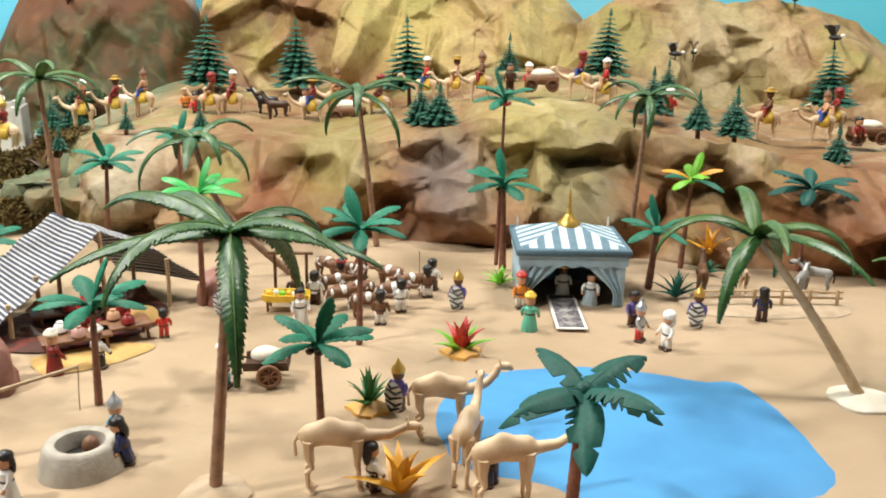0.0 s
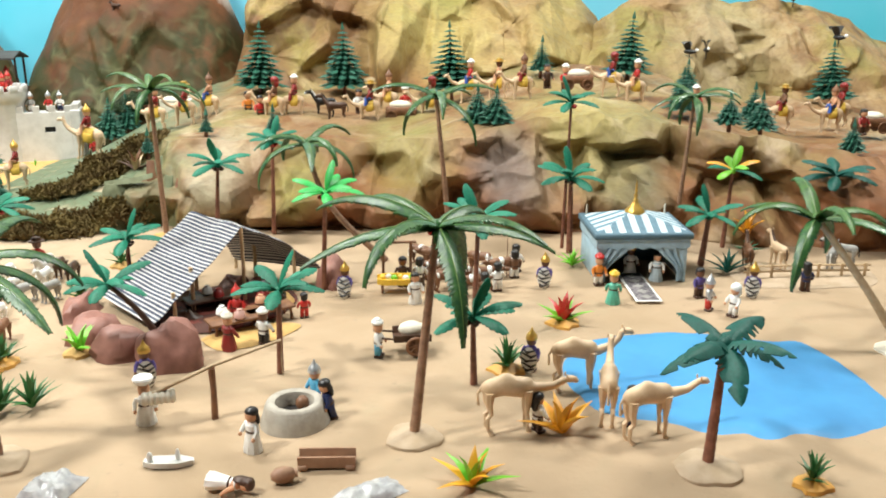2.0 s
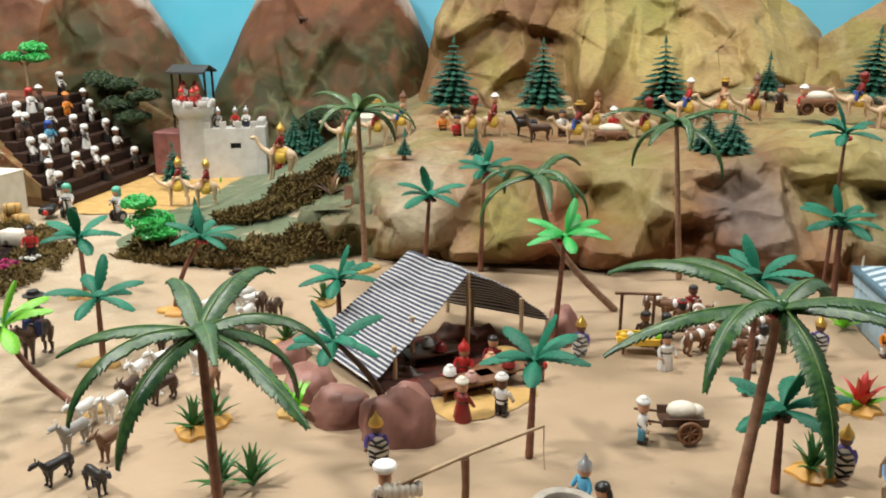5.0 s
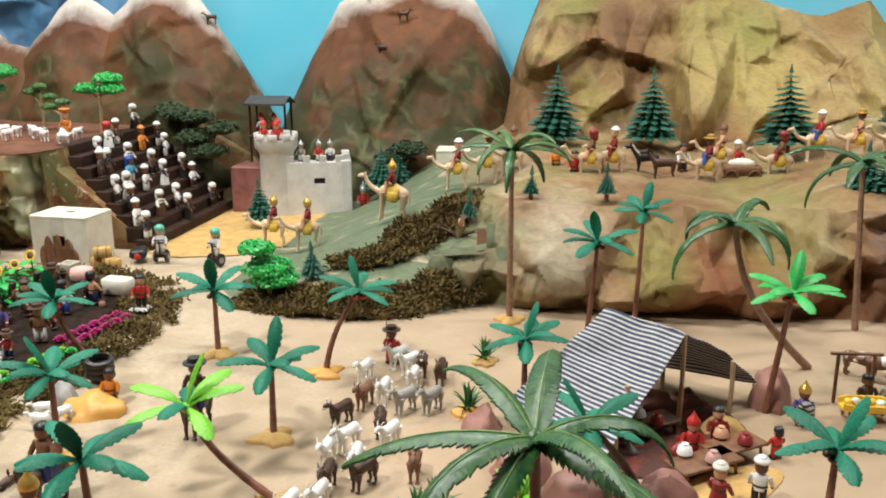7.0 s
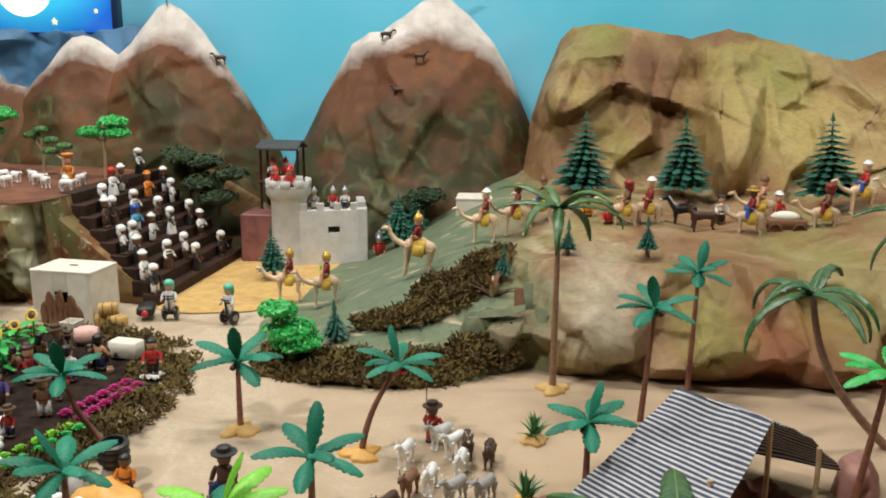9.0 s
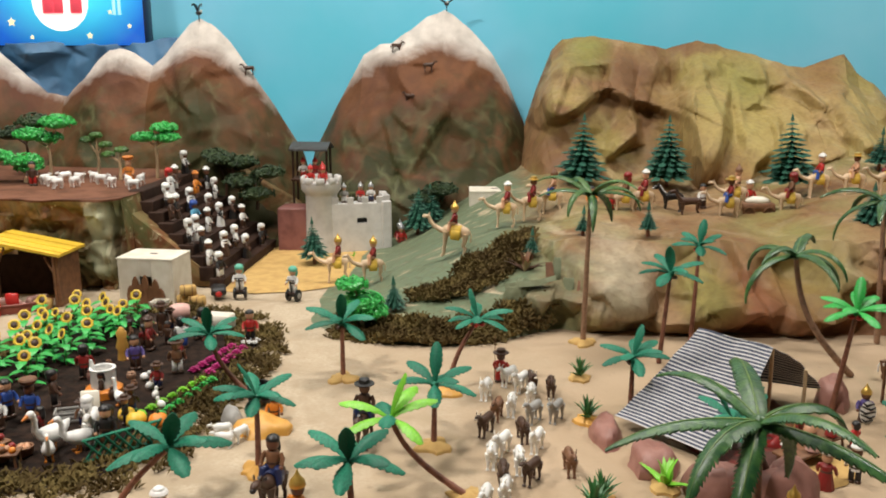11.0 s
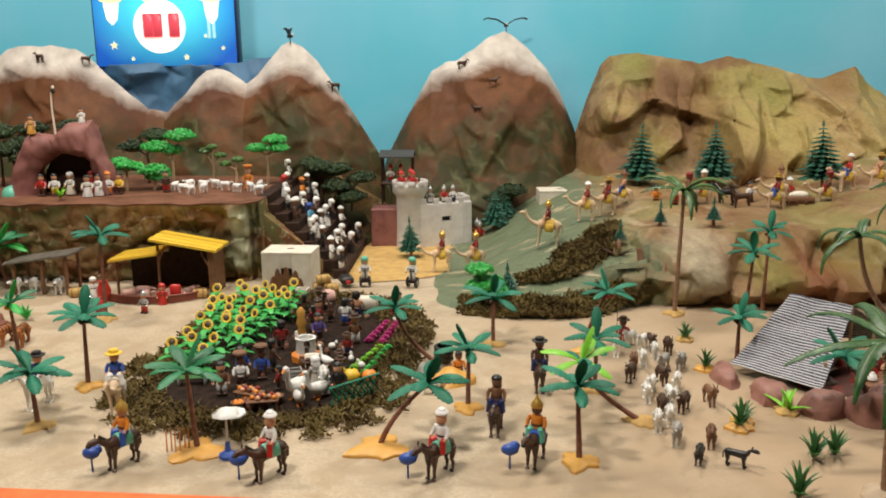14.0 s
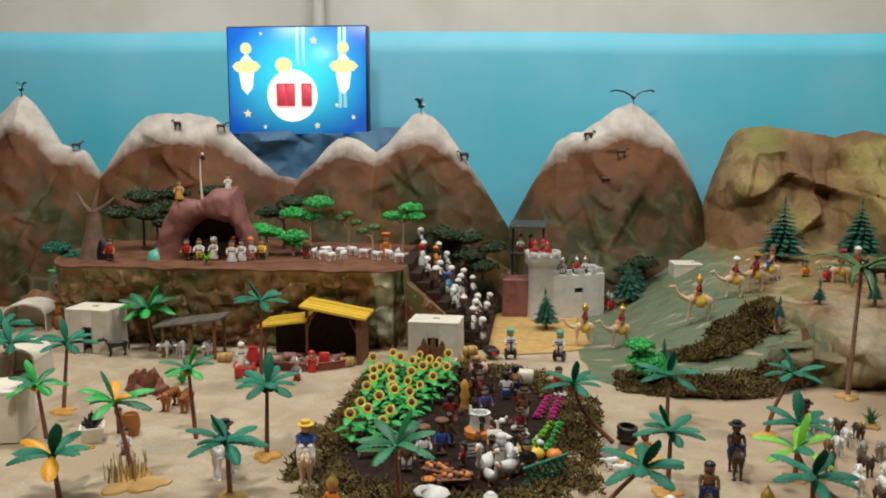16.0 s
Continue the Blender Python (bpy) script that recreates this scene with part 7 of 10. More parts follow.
for k in range(6):
    s = Shape()
    s.blob((0, 0, 0.0285), (0.007, 0.007, 0.006), 0, 8, 5)
    solo("fruit", s, (YELLOW, WHITE, LIME)[k % 3], pose(-0.262 + 0.0115 * k, 1.562 + 0.004 * (k % 2), 0), "small round fruit in the yellow stall", "fruit", "fruit on the stall")

# ---- shepherd with the goat herd ----
doll(-0.997, 1.668, 165, top=RED, low=RED, skin=DSKIN, hat="brim", hat_mat=BROWN, extra="spear", label="toy shepherd in red with brimmed hat and staff", size=1.12)
W_SPOTS = ((-1.024, 1.585), (-0.974, 1.510), (-0.937, 1.565), (-0.955, 1.628), (-0.98, 1.655), (-0.93, 1.36), (-0.987, 1.345), (-0.96, 1.285), (-1.005, 1.300), (-0.981, 1.185), (-1.01, 1.155))
B_SPOTS = ((-0.898, 1.605), (-0.892, 1.490), (-1.0, 1.488), (-1.018, 1.420), (-0.954, 1.400), (-0.933, 1.481), (-0.880, 1.285), (-0.940, 1.250), (-0.985, 1.235), (-0.987, 1.095), (-0.927, 1.085), (-0.935, 1.63))
rnd = random.Random(12)
for gx, gy in W_SPOTS:
    beast("goat", gx, gy, 258 + rnd.uniform(-25, 25), WHITE, CREAM, label="white plastic goat walking in the herd", group="goat herd", size=1.02)
for k, (gx, gy) in enumerate(B_SPOTS):
    beast("goat", gx, gy, 262 + rnd.uniform(-25, 25), (BROWN, GREY, MBROWN, BROWN)[k % 4], (BROWN, CREAM)[k % 2], label=("dark brown", "grey-brown", "mid-brown", "dark brown")[k % 4] + " plastic goat walking in the herd", group="goat herd", size=1.04)
beast("dog", -0.964, 1.020, 250, BLACK, label="black plastic herding dog", group="herding dogs")
beast("dog", -0.905, 1.005, 330, BLACK, label="black plastic herding dog", group="herding dogs")

# ---- riders on donkeys along the table front ----
rider("donkey", -1.985, 0.985, 240, BROWN, BLACK, MINT, blabel="dark brown plastic donkey with mint saddle cloth", top=ORANGE, low=BLUE, hat="helmet", hat_mat=GOLD, label="toy rider in orange with gold helmet")
rider("donkey", -1.712, 0.945, 228, BROWN, BLACK, MINT, blabel="dark brown plastic donkey with mint saddle cloth", top=WHITE, low=RED, hat="turban", hat_mat=WHITE, label="toy rider with large white turban")
rider("donkey", -1.420, 0.962, 232, BROWN, BLACK, MINT, blabel="dark brown plastic donkey with mint saddle cloth", top=WHITE, low=RED, hat="turban", hat_mat=WHITE, label="toy rider with large white turban")
rider("donkey", -1.321, 1.140, 262, BROWN, BLACK, NAVY, blabel="dark brown plastic donkey with navy cloth", top=MBROWN, low=NAVY, skin=DSKIN, hat="long", label="black-haired toy rider in brown and navy")
rider("donkey", -1.253, 1.012, 248, BROWN, BLACK, BLUE, blabel="dark brown plastic donkey with blue cloth", top=ORANGE, low=MINT, skin=DSKIN, hat="helmet", hat_mat=GOLD, label="toy rider in orange with gold helmet")
rider("donkey", -1.224, 1.365, 268, BROWN, BLACK, BLACK, blabel="dark brown plastic donkey with black cloth", top=BROWN, low=NAVY, skin=DSKIN, hat="brim", hat_mat=BLACK, label="toy rider in brown with a black brimmed hat")
rider("camel", -2.091, 1.215, 280, CAMEL, CAMEL, CREAM, blabel="sandy plastic camel with pale saddle", size=0.82, top=BLUE, low=WHITE, hat="brim", hat_mat=YELLOW, label="toy rider in blue and white with yellow hat")
rider("horse", -2.272, 1.25, 250, WHITE, CREAM, CREAM, blabel="white plastic horse with cream saddle", size=0.9, top=BLUE, low=WHITE, hat="brim", hat_mat=BLACK, label="toy rider in blue and white with black hat")
for px, py in ((-2.03, 0.955), (-1.765, 0.935), (-1.475, 0.945), (-1.30, 0.985)):
    s = Shape()
    s.blob((0, 0, 0.036), (0.016, 0.010, 0.011), 0, 10, 6)
    s.blob((0.008, 0.006, 0.040), (0.010, 0.007, 0.009), 0, 10, 6)
    s.tube([(0, 0, 0), (0, 0, 0.03)], 0.0018, 6)
    solo("blue_sack", s, BLUE, pose(px, py, 0), "round blue sack held on a thin stand", "sack", "blue sacks")
para = thing("parasol", (-1.808, 1.02, 0), "small white parasol on a blue stand", "parasol")
s = Shape()
s.lathe([(0.026, 0.082), (0.025, 0.085), (0.012, 0.092), (0.001, 0.096)], 8)
part("canopy", s, WHITE, para)
s = Shape()
s.tube([(0, 0, 0.01), (0, 0, 0.084)], 0.0022, 7)
part("pole", s, CREAM, para)
s = Shape()
s.lathe([(0.017, 0), (0.017, 0.006), (0.006, 0.012), (0.004, 0.03)], 12)
part("foot", s, BLUE, para)
# The white board lying here is built as a low parasol.
white_board = thing("parasol", (-1.834, 1.135, 0), "small white board beside the moss, shaped as a parasol", "parasol")
s = Shape()
s.lathe([(0.030, 0.034), (0.029, 0.037), (0.012, 0.044), (0.001, 0.047)], 8)
part("canopy", s, WHITE, white_board)
s = Shape()
s.tube([(0, 0, 0), (0, 0, 0.036)], 0.0022, 7)
part("pole", s, CREAM, white_board)

# ---- the castle ----
castle = thing("castle", (0, 0, 0), "pale grey plastic castle with round tower", "castle")
s = Shape()
CX, CY = -1.616, 2.815
s.lathe([(0.056, -0.003), (0.054, 0.04), (0.052, 0.185), (0.056, 0.195), (0.066, 0.208), (0.066, 0.232), (0.058, 0.232), (0.056, 0.222), (0.004, 0.222)], 26, (CX, CY, 0.005))
part("tower", s, CASTLE, castle)
for k in range(9):
    a = 2 * math.pi * k / 9
    s = Shape()
    s.box(-0.014, 0.014, -0.005, 0.005, 0.0, 0.022, 0, 0.001, pose(CX + 0.0615 * math.cos(a), CY + 0.0615 * math.sin(a), 0.233, 0, 0, math.degrees(a) + 90))
    part("merlon", s, CASTLE, castle)
WX0, WY0, WX1, WY1 = -1.575, 2.782, -1.405, 2.835
wl = math.hypot(WX1 - WX0, WY1 - WY0)
wa = math.degrees(math.atan2(WY1 - WY0, WX1 - WX0))
WM = pose(WX0, WY0, 0.0, 0, 0, wa)
s = Shape()
gx = wl * 0.56
for x0, x1, z0, z1 in ((0, wl, -0.002, 0.098), (0, gx - 0.017, 0.098, 0.118), (gx + 0.017, wl, 0.098, 0.118), (0, wl, 0.118, 0.165)):
    s.box(x0, x1, 0, 0.06, z0 - 0.0005, z1 + 0.0005, 0, 0.0004, WM)
part("curtain_wall", s, CASTLE, castle, smooth=False)
# Black block set back in the gap, standing for the shade inside.
s = Shape()
s.box(gx - 0.018, gx + 0.018, 0.018, 0.05, 0.096, 0.120, 0, 0.0004, WM)
part("arrow_slit", s, BLACK, castle, "black fill for the dark inside of the arrow slit", smooth=False)
for k in range(4):
    s = Shape()
    x = 0.012 + k * (wl - 0.03) / 3
    s.box(x - 0.011, x + 0.011, 0.001, 0.011, 0.164, 0.187, 0, 0.001, WM)
    part("merlon", s, CASTLE, castle, smooth=False)
s = Shape()
s.box(wl - 0.012, wl + 0.02, -0.006, 0.11, -0.002, 0.172, 0, 0.003, WM)
part("end_bastion", s, CASTLE, castle, smooth=False)
for k in range(3):
    s = Shape()
    s.box(wl - 0.008, wl + 0.016, 0.004 + 0.037 * k, 0.024 + 0.037 * k, 0.171, 0.19, 0, 0.001, WM)
    part("merlon", s, CASTLE, castle, smooth=False)
s = Shape()
s.box(-1.765, -1.665, 2.80, 2.90, -0.002, 0.148, 0, 0.004)
part("annex", s, CAVE, castle, "red-brown stone annex", smooth=False)
hut = thing("watch_hut", (-1.672, 2.93, 0.0), "dark grey roofed watch platform behind the tower", "hut")
for sx in (-1, 1):
    for sy in (-1, 1):
        s = Shape()
        s.tube([(sx * 0.06, sy * 0.03, 0), (sx * 0.058, sy * 0.03, 0.335)], 0.004, 7)
        part("post", s, STEP, hut)
s = Shape()
s.box(-0.066, 0.066, -0.038, 0.038, 0.225, 0.235, 0, 0.002)
part("deck", s, BROWN, hut)
s = Shape()
s.rings([[(x, -0.055, 0.33), (x, 0.0, 0.35), (x, 0.055, 0.33), (x, 0.055, 0.336), (x, 0.0, 0.357), (x, -0.055, 0.336)] for x in (-0.066, 0.066)])
part("roof", s, HUTROOF, hut)
for dx, dy, dz, m1, m2 in ((-1.645, 2.79, 0.2275, RED, WHITE), (-1.60, 2.775, 0.2275, RED, DRED), (-1.615, 2.84, 0.2275, DRED, WHITE), (-1.66, 2.925, 0.235, RED, DRED), (-1.70, 2.92, 0.235, WHITE, RED)):
    doll(dx, dy, 0, top=m1, low=m2, hat="helmet", hat_mat=RED, z=dz, label="toy soldier in red on the castle", group="toy soldiers", size=0.85, name="toy_soldier")
for q, m1, m2 in ((0.045, GREY, WHITE), (0.10, RED, WHITE), (0.135, WHITE, NAVY)):
    p = WM @ Vector((q, 0.034, 0.166))
    doll(p.x, p.y, 0, top=m1, low=m2, hat="helmet", hat_mat=SILVER, z=0.1655, label="toy soldier on the castle wall", group="toy soldiers", size=0.8, name="toy_soldier")
doll(-1.365, 2.90, -10, top=DRED, low=RED, hat="helmet", hat_mat=SILVER, label="toy soldier in red beside the castle", group="toy soldiers", name="toy_soldier", z=0.01)
doll(-1.355, 2.86, 10, top=RED, low=DRED, hat="helmet", hat_mat=SILVER, label="toy soldier in red beside the castle", group="toy soldiers", name="toy_soldier", z=0.01)
grass_plant((-1.49, 2.70, 0.006), 0.025, (LIME,), None, 8, "small lime green tuft at the castle", 30)

# ---- caravan on the terrace ----
YS = dict(blabel="sandy plastic camel with yellow saddle bags", size=0.74)
SADDLE = mat("saddle_yellow_cloth", (0.70, 0.45, 0.06), 0.6)
CAR = ((-1.0, 2.46, 183, DRED), (-0.925, 2.50, 185, DRED), (-0.865, 2.55, 170, SKIN), (-0.66, 2.50, 180, MBROWN), (-0.605, 2.52, 188, DRED), (-0.375, 2.47, 180, DRED), (-0.33, 2.58, 172, SKIN), (-0.20, 2.50, 175, MBROWN), (-0.085, 2.62, 184, RED), (0.0, 2.58, 178, SKIN), (0.07, 2.52, 190, MBROWN), (0.335, 2.56, 178, DRED), (0.395, 2.50, 183, RED), (0.80, 2.43, 180, MBROWN), (0.945, 2.44, 176, SKIN), (1.0, 2.52, 182, DRED))
for k, (cx, cy, cr, cm) in enumerate(CAR):
    hat = ("turban", "brim", "helmet", "hood")[k % 4]
    rider("camel", cx, cy, cr, CAMEL, CAMEL, SADDLE, hill_z(cx, cy) - 0.003, top=cm, low=(SKIN, DRED, BLUE)[k % 3], skin=(SKIN, DSKIN)[k % 2], hat=hat, hat_mat=(WHITE, GOLD, MBROWN, DRED)[k % 4], label=("white", "gold", "brown", "dark red")[k % 4] + "-hatted toy rider of the caravan", group="caravan riders", **YS)
for cx, cy, cr in ((-1.482, 2.40, 20), (-1.37, 2.34, 25), (-1.14, 2.31, 172)):
    rider("camel", cx, cy, cr + 170 if cx < -1.25 else cr, CAMEL, CAMEL, SADDLE, max(0.006, hill_z(cx, cy)), top=DRED, low=SKIN, hat="helmet", hat_mat=GOLD, label="toy rider with gold helmet on the ramp", group="caravan riders", tilt=6 if cx > -1.25 else 0, blabel=YS["blabel"], size=0.92 if cx > -1.25 else 0.78)
beast("horse", -0.515, 2.55, 185, BLACK, WHITE, z=hill_z(-0.515, 2.55) - 0.002, label="black and white plastic horse in the caravan", size=0.8)
beast("horse", -0.475, 2.50, 180, BROWN, BLACK, z=hill_z(-0.475, 2.50) - 0.002, label="dark brown plastic horse pulling a wagon", size=0.8)
for wx, wy in ((-0.285, 2.51), (0.235, 2.56), (1.06, 2.44)):
    wz = hill_z(wx, wy)
    wag = thing("wagon", (wx, wy, wz), "brown wooden wagon with spoked wheels", "wagon", "caravan wagons")
    s = Shape()
    s.box(-0.045, 0.045, -0.02, 0.02, 0.018, 0.042, 0, 0.002)
    part("body", s, WOOD, wag)
    for sx in (-1, 1):
        for sy in (-1, 1):
            s = Shape()
            M = pose(sx * 0.028, sy * 0.025, 0.0165, 90, 0, 0)
            s.lathe([(0.0165, -0.002), (0.0175, 0), (0.0165, 0.002), (0.013, 0.002), (0.012, 0), (0.013, -0.002), (0.0165, -0.002)], 16, (0, 0, 0), 0, 1, 1, M)
            for k in range(4):
                a = k * math.pi / 4
                s.tube([M @ Vector((-0.014 * math.cos(a), -0.014 * math.sin(a), 0)), M @ Vector((0.014 * math.cos(a), 0.014 * math.sin(a), 0))], 0.0013, 5)
            part("wheel", s, MBROWN, wag, "spoked brown wheel")
    s = Shape()
    s.blob((0, 0, 0.046), (0.036, 0.018, 0.014), 0, 10, 6)
    part("load", s, (CREAM, BOULDER)[int(wx * 10) % 2], wag, "rounded sack load")
for dx, dy, m1 in ((-0.70, 2.50, RED), (-0.42, 2.60, WHITE), (-0.28, 2.62, RED), (0.20, 2.56, RED), (0.56, 2.45, RED), (1.02, 2.40, DRED), (-0.75, 2.56, ORANGE), (0.15, 2.60, BROWN)):
    doll(dx, dy, 20, top=m1, low=BROWN, hat=("turban", "none")[int(dx * 50) % 2], hat_mat=WHITE, z=hill_z(dx, dy) - 0.002, label="toy attendant walking with the caravan", group="caravan attendants")
# logs stacked behind the last wagon
heap = thing("log_pile", (1.17, 2.46, hill_z(1.17, 2.46) - 0.002), "stacked brown toy logs on the terrace", "log pile")
for k, (ly, lz) in enumerate(((-0.03, 0.012), (-0.004, 0.012), (0.022, 0.012), (-0.017, 0.034), (0.010, 0.034), (-0.003, 0.056))):
    s = Shape()
    s.tube([(-0.05 + 0.004 * (k % 3), ly, lz), (0.0, ly + 0.001, lz + 0.001), (0.05 - 0.003 * (k % 2), ly, lz)], [0.0125, 0.0132, 0.012], 10)
    part("log", s, TRUNK, heap)
# small pines along the terrace edge and ramp
for px, py, ph, wd in ((-0.62, 2.30, 0.066, 1.1), (-0.795, 2.257, 0.058, 1.1), (-0.93, 2.18, 0.055, 1.1), (-0.02, 2.22, 0.095, 1.6), (-0.065, 2.26, 0.105, 1.3), (0.60, 2.72, 0.11, 1.2), (0.735, 2.47, 0.105, 1.2), (0.57, 2.15, 0.085, 1.35), (0.66, 2.18, 0.095, 1.35), (0.50, 2.36, 0.12, 1.2), (0.86, 2.09, 0.08, 1.3), (-1.27, 2.07, 0.075, 1.2), (-1.30, 2.86, 0.15, 1.1), (-1.26, 2.93, 0.13, 1.1)):
    pine((px, py, max(0.0, hill_z(px, py)) - 0.004), ph, int(px * 77) % 97, wd)
pine((-1.60, 2.62, 0.006), 0.135, 5)
# small flat white house on the terrace


def cottage(loc, w, d, h, rz, label):
    """A pale box house with thick walls and an open doorway."""
    ob = thing("cottage", loc, label, "house", "pale houses", rz=rz)
    t = 0.006
    dw = w * 0.22
    dh = h * 0.62
    for bx in ((-w, w, d - t, d, 0, h), (-w, -w + t, -d, d - t, 0, h), (w - t, w, -d, d - t, 0, h), (-w + t, -dw, -d, -d + t, 0, h), (dw, w - t, -d, -d + t, 0, h), (-dw, dw, -d, -d + t, dh, h)):
        s = Shape()
        s.box(*bx, 0, 0.001)
        part("wall", s, CREAM, ob, smooth=False)
    s = Shape()
    s.box(-w - 0.001, w + 0.001, -d - 0.001, d + 0.001, h - 0.001, h + 0.006, 0, 0.0015)
    part("roof", s, CREAM, ob, smooth=False)
    # Raised brown strip, drawn for the dark of a roof slot.
    s = Shape()
    s.box(-w * 0.13, w * 0.13, -0.004, 0.004, h + 0.0055, h + 0.0075, 0, 0.0006)
    part("roof_slot", s, BROWN, ob, "brown strip standing for a dark slot in the roof", smooth=False)
    return ob


cottage((-1.045, 2.93, 0.135), 0.085, 0.05, 0.062, 4, "low white box house with dark doorway on the ramp")
cottage((-1.945, 2.215, 0.0), 0.078, 0.055, 0.118, -4, "white box house with brown leafy doorway")
cottage((-3.045, 2.20, 0.0), 0.075, 0.055, 0.135, -6, "cream box house with open doorway")
cottage((-2.885, 1.42, 0.0), 0.07, 0.06, 0.115, 12, "cream box house beside the palms")
s = Shape()
for k in range(7):
    a = -0.045 + 0.014 * k
    hh = (0.05, 0.075, 0.055, 0.08, 0.05, 0.07, 0.045)[k]
    s.rings([[(a - w, -0.003, z), (a + w, -0.003, z), (a + w, 0.003, z), (a - w, 0.003, z)] for w, z in ((0.009, 0), (0.011, hh * 0.5), (0.007, hh * 0.85), (0.001, hh))])
solo("dry_palm_screen", s, MBROWN, pose(-1.945, 2.152, 0, 0, 0, -4), "brown dried-leaf screen at the white house door", "screen")
# hay bales and washing trough before the white house
for bx, by, bz, br in ((-1.845, 2.165, 0, 10), (-1.81, 2.155, 0, -20), (-1.835, 2.16, 0.026, 25), (-2.585, 2.10, 0, 5), (-2.20, 2.09, 0, 12)):
    bale = thing("hay_bale", (bx, by, bz), "golden yellow hay bale", "hay bale", "hay bales", rz=br)
    s = Shape()
    s.box(-0.021, 0.021, -0.014, 0.014, 0, 0.026, 0, 0.003)
    part("straw", s, YSAND, bale)
    for x in (-0.01, 0.01):
        s = Shape()
        s.box(x - 0.001, x + 0.001, -0.0148, 0.0148, -0.0003, 0.0268, 0, 0.0003)
        part("twine", s, MBROWN, bale)
s = Shape()
s.lathe([(0.016, 0), (0.024, 0.004), (0.027, 0.026), (0.022, 0.026), (0.018, 0.008), (0.002, 0.008)], 4)
solo("stone_basin", s, CREAM, pose(-1.89, 2.10, 0, 0, 0, 40), "cream square stone basin", "basin")
s = Shape()
s.lathe([(0.016, -0.024), (0.021, -0.012), (0.022, 0), (0.021, 0.012), (0.016, 0.024)], 14)
solo("cask", s, PINK, pose(-1.80, 2.01, 0.026, 0, 90, 20), "pinkish wooden cask lying on its side", "cask")
s = Shape()
s.box(-0.032, 0.032, -0.018, 0.018, 0, 0.036, 0, 0.003)
solo("white_chest", s, CREAM, pose(-1.675, 1.945, 0.008, 0, 0, -6), "cream plastic chest at the garden edge", "chest")

# ---- crowd on the stairs ----
CROWD = ((-2.057, 2.793), (-2.005, 2.812), (-1.958, 2.792), (-1.906, 2.767), (-1.859, 2.762), (-1.818, 2.755), (-2.047, 2.578), (-2.032, 2.626), (-2.015, 2.469), (-1.968, 2.454), (-1.989, 2.71), (-1.936, 2.509), (-1.904, 2.429), (-1.865, 2.382), (-1.852, 2.582), (-1.818, 2.583), (-1.844, 2.345), (-1.807, 2.335), (-1.986, 2.568), (-1.979, 2.416), (-1.893, 2.373), (-1.89, 2.642), (-1.897, 2.53), (-1.95, 2.64), (-1.835, 2.48))
for k, (cx, cy) in enumerate(CROWD):
    kw = dict(top=(WHITE, BLACK, WHITE, BROWN)[k % 4], low=(BLACK, WHITE, WHITE, BLACK, BROWN)[k % 5], hat=("hood", "turban")[k % 3 == 1], hat_mat=WHITE, skin=DSKIN, label="white-hatted toy pilgrim climbing the stairs")
    if k == 10:
        kw.update(top=ORANGE, low=ORANGE, hat_mat=ORANGE, label="toy pilgrim in orange on the stairs")
    if k == 11:
        kw.update(top=LBLUE, hat_mat=BLUE, label="toy pilgrim with blue hood on the stairs")
    if k == 6:
        kw.update(hat_mat=RED, label="toy pilgrim with red hood on the stairs")
    step_w = (SX0 - SX1) / STEPS
    kk = min(STEPS - 1, max(0, int((SX0 - cx) / step_w)))
    sx_mid = SX0 - (kk + 0.5) * step_w
    doll(sx_mid, cy, 90 + 20 * math.sin(k), style=("legs", "robe")[k % 3 == 0], z=PLAT_Z * (kk + 1) / STEPS, group="pilgrims on the stairs", name="toy_pilgrim", **kw)

# two-wheeled scooter riders on the road
for sx, sy, m1, rz in ((-1.565, 2.215, WHITE, -20), (-1.715, 2.225, WHITE, 10)):
    sc = thing("scooter", (sx, sy, 0.0), "black two-wheeled toy scooter", "scooter", "scooters", rz=rz)
    for q in (-1, 1):
        s = Shape()
        s.lathe([(0.013, -0.004), (0.0165, -0.002), (0.0165, 0.002), (0.013, 0.004)], 16, (0, 0, 0), 0, 1, 1, pose(q * 0.014, 0, 0.0165, 0, 90, 0))
        w = part("tyre", s, BLACK, sc)
        s = Shape()
        s.lathe([(0.008, -0.0046), (0.0085, 0), (0.008, 0.0046)], 12, (0, 0, 0), 0, 1, 1, pose(q * 0.014, 0, 0.0165, 0, 90, 0))
        part("hubcap", s, GREY, w)
    s = Shape()
    s.box(-0.012, 0.012, -0.008, 0.008, 0.013, 0.021, 0, 0.002)
    part("deck", s, BLACK, sc)
    s = Shape()
    s.tube([(0, -0.008, 0.02), (0, -0.013, 0.06)], 0.002, 6)
    s.tube([(-0.012, -0.013, 0.06), (0.012, -0.013, 0.06)], 0.002, 6)
    part("handlebar", s, BLACK, sc)
    doll(sx, sy, rz, top=m1, low=WHITE, hat="hood", hat_mat=MINT, z=0.0205, label="toy doll in white with pale green helmet on scooter")
s = Shape()
s.box(-0.02, 0.02, -0.03, 0.03, 0.012, 0.034, 0, 0.005)
s.blob((0.0, -0.032, 0.02), (0.008, 0.004, 0.008), 1)
solo("toy_cart_black", s, [BLACK, RED], pose(-1.775, 2.225, 0, 0, 0, 20), "small black toy vehicle with red light", "toy vehicle")
bpy.data.objects["toy_cart_black"].name = "toy_vehicle"

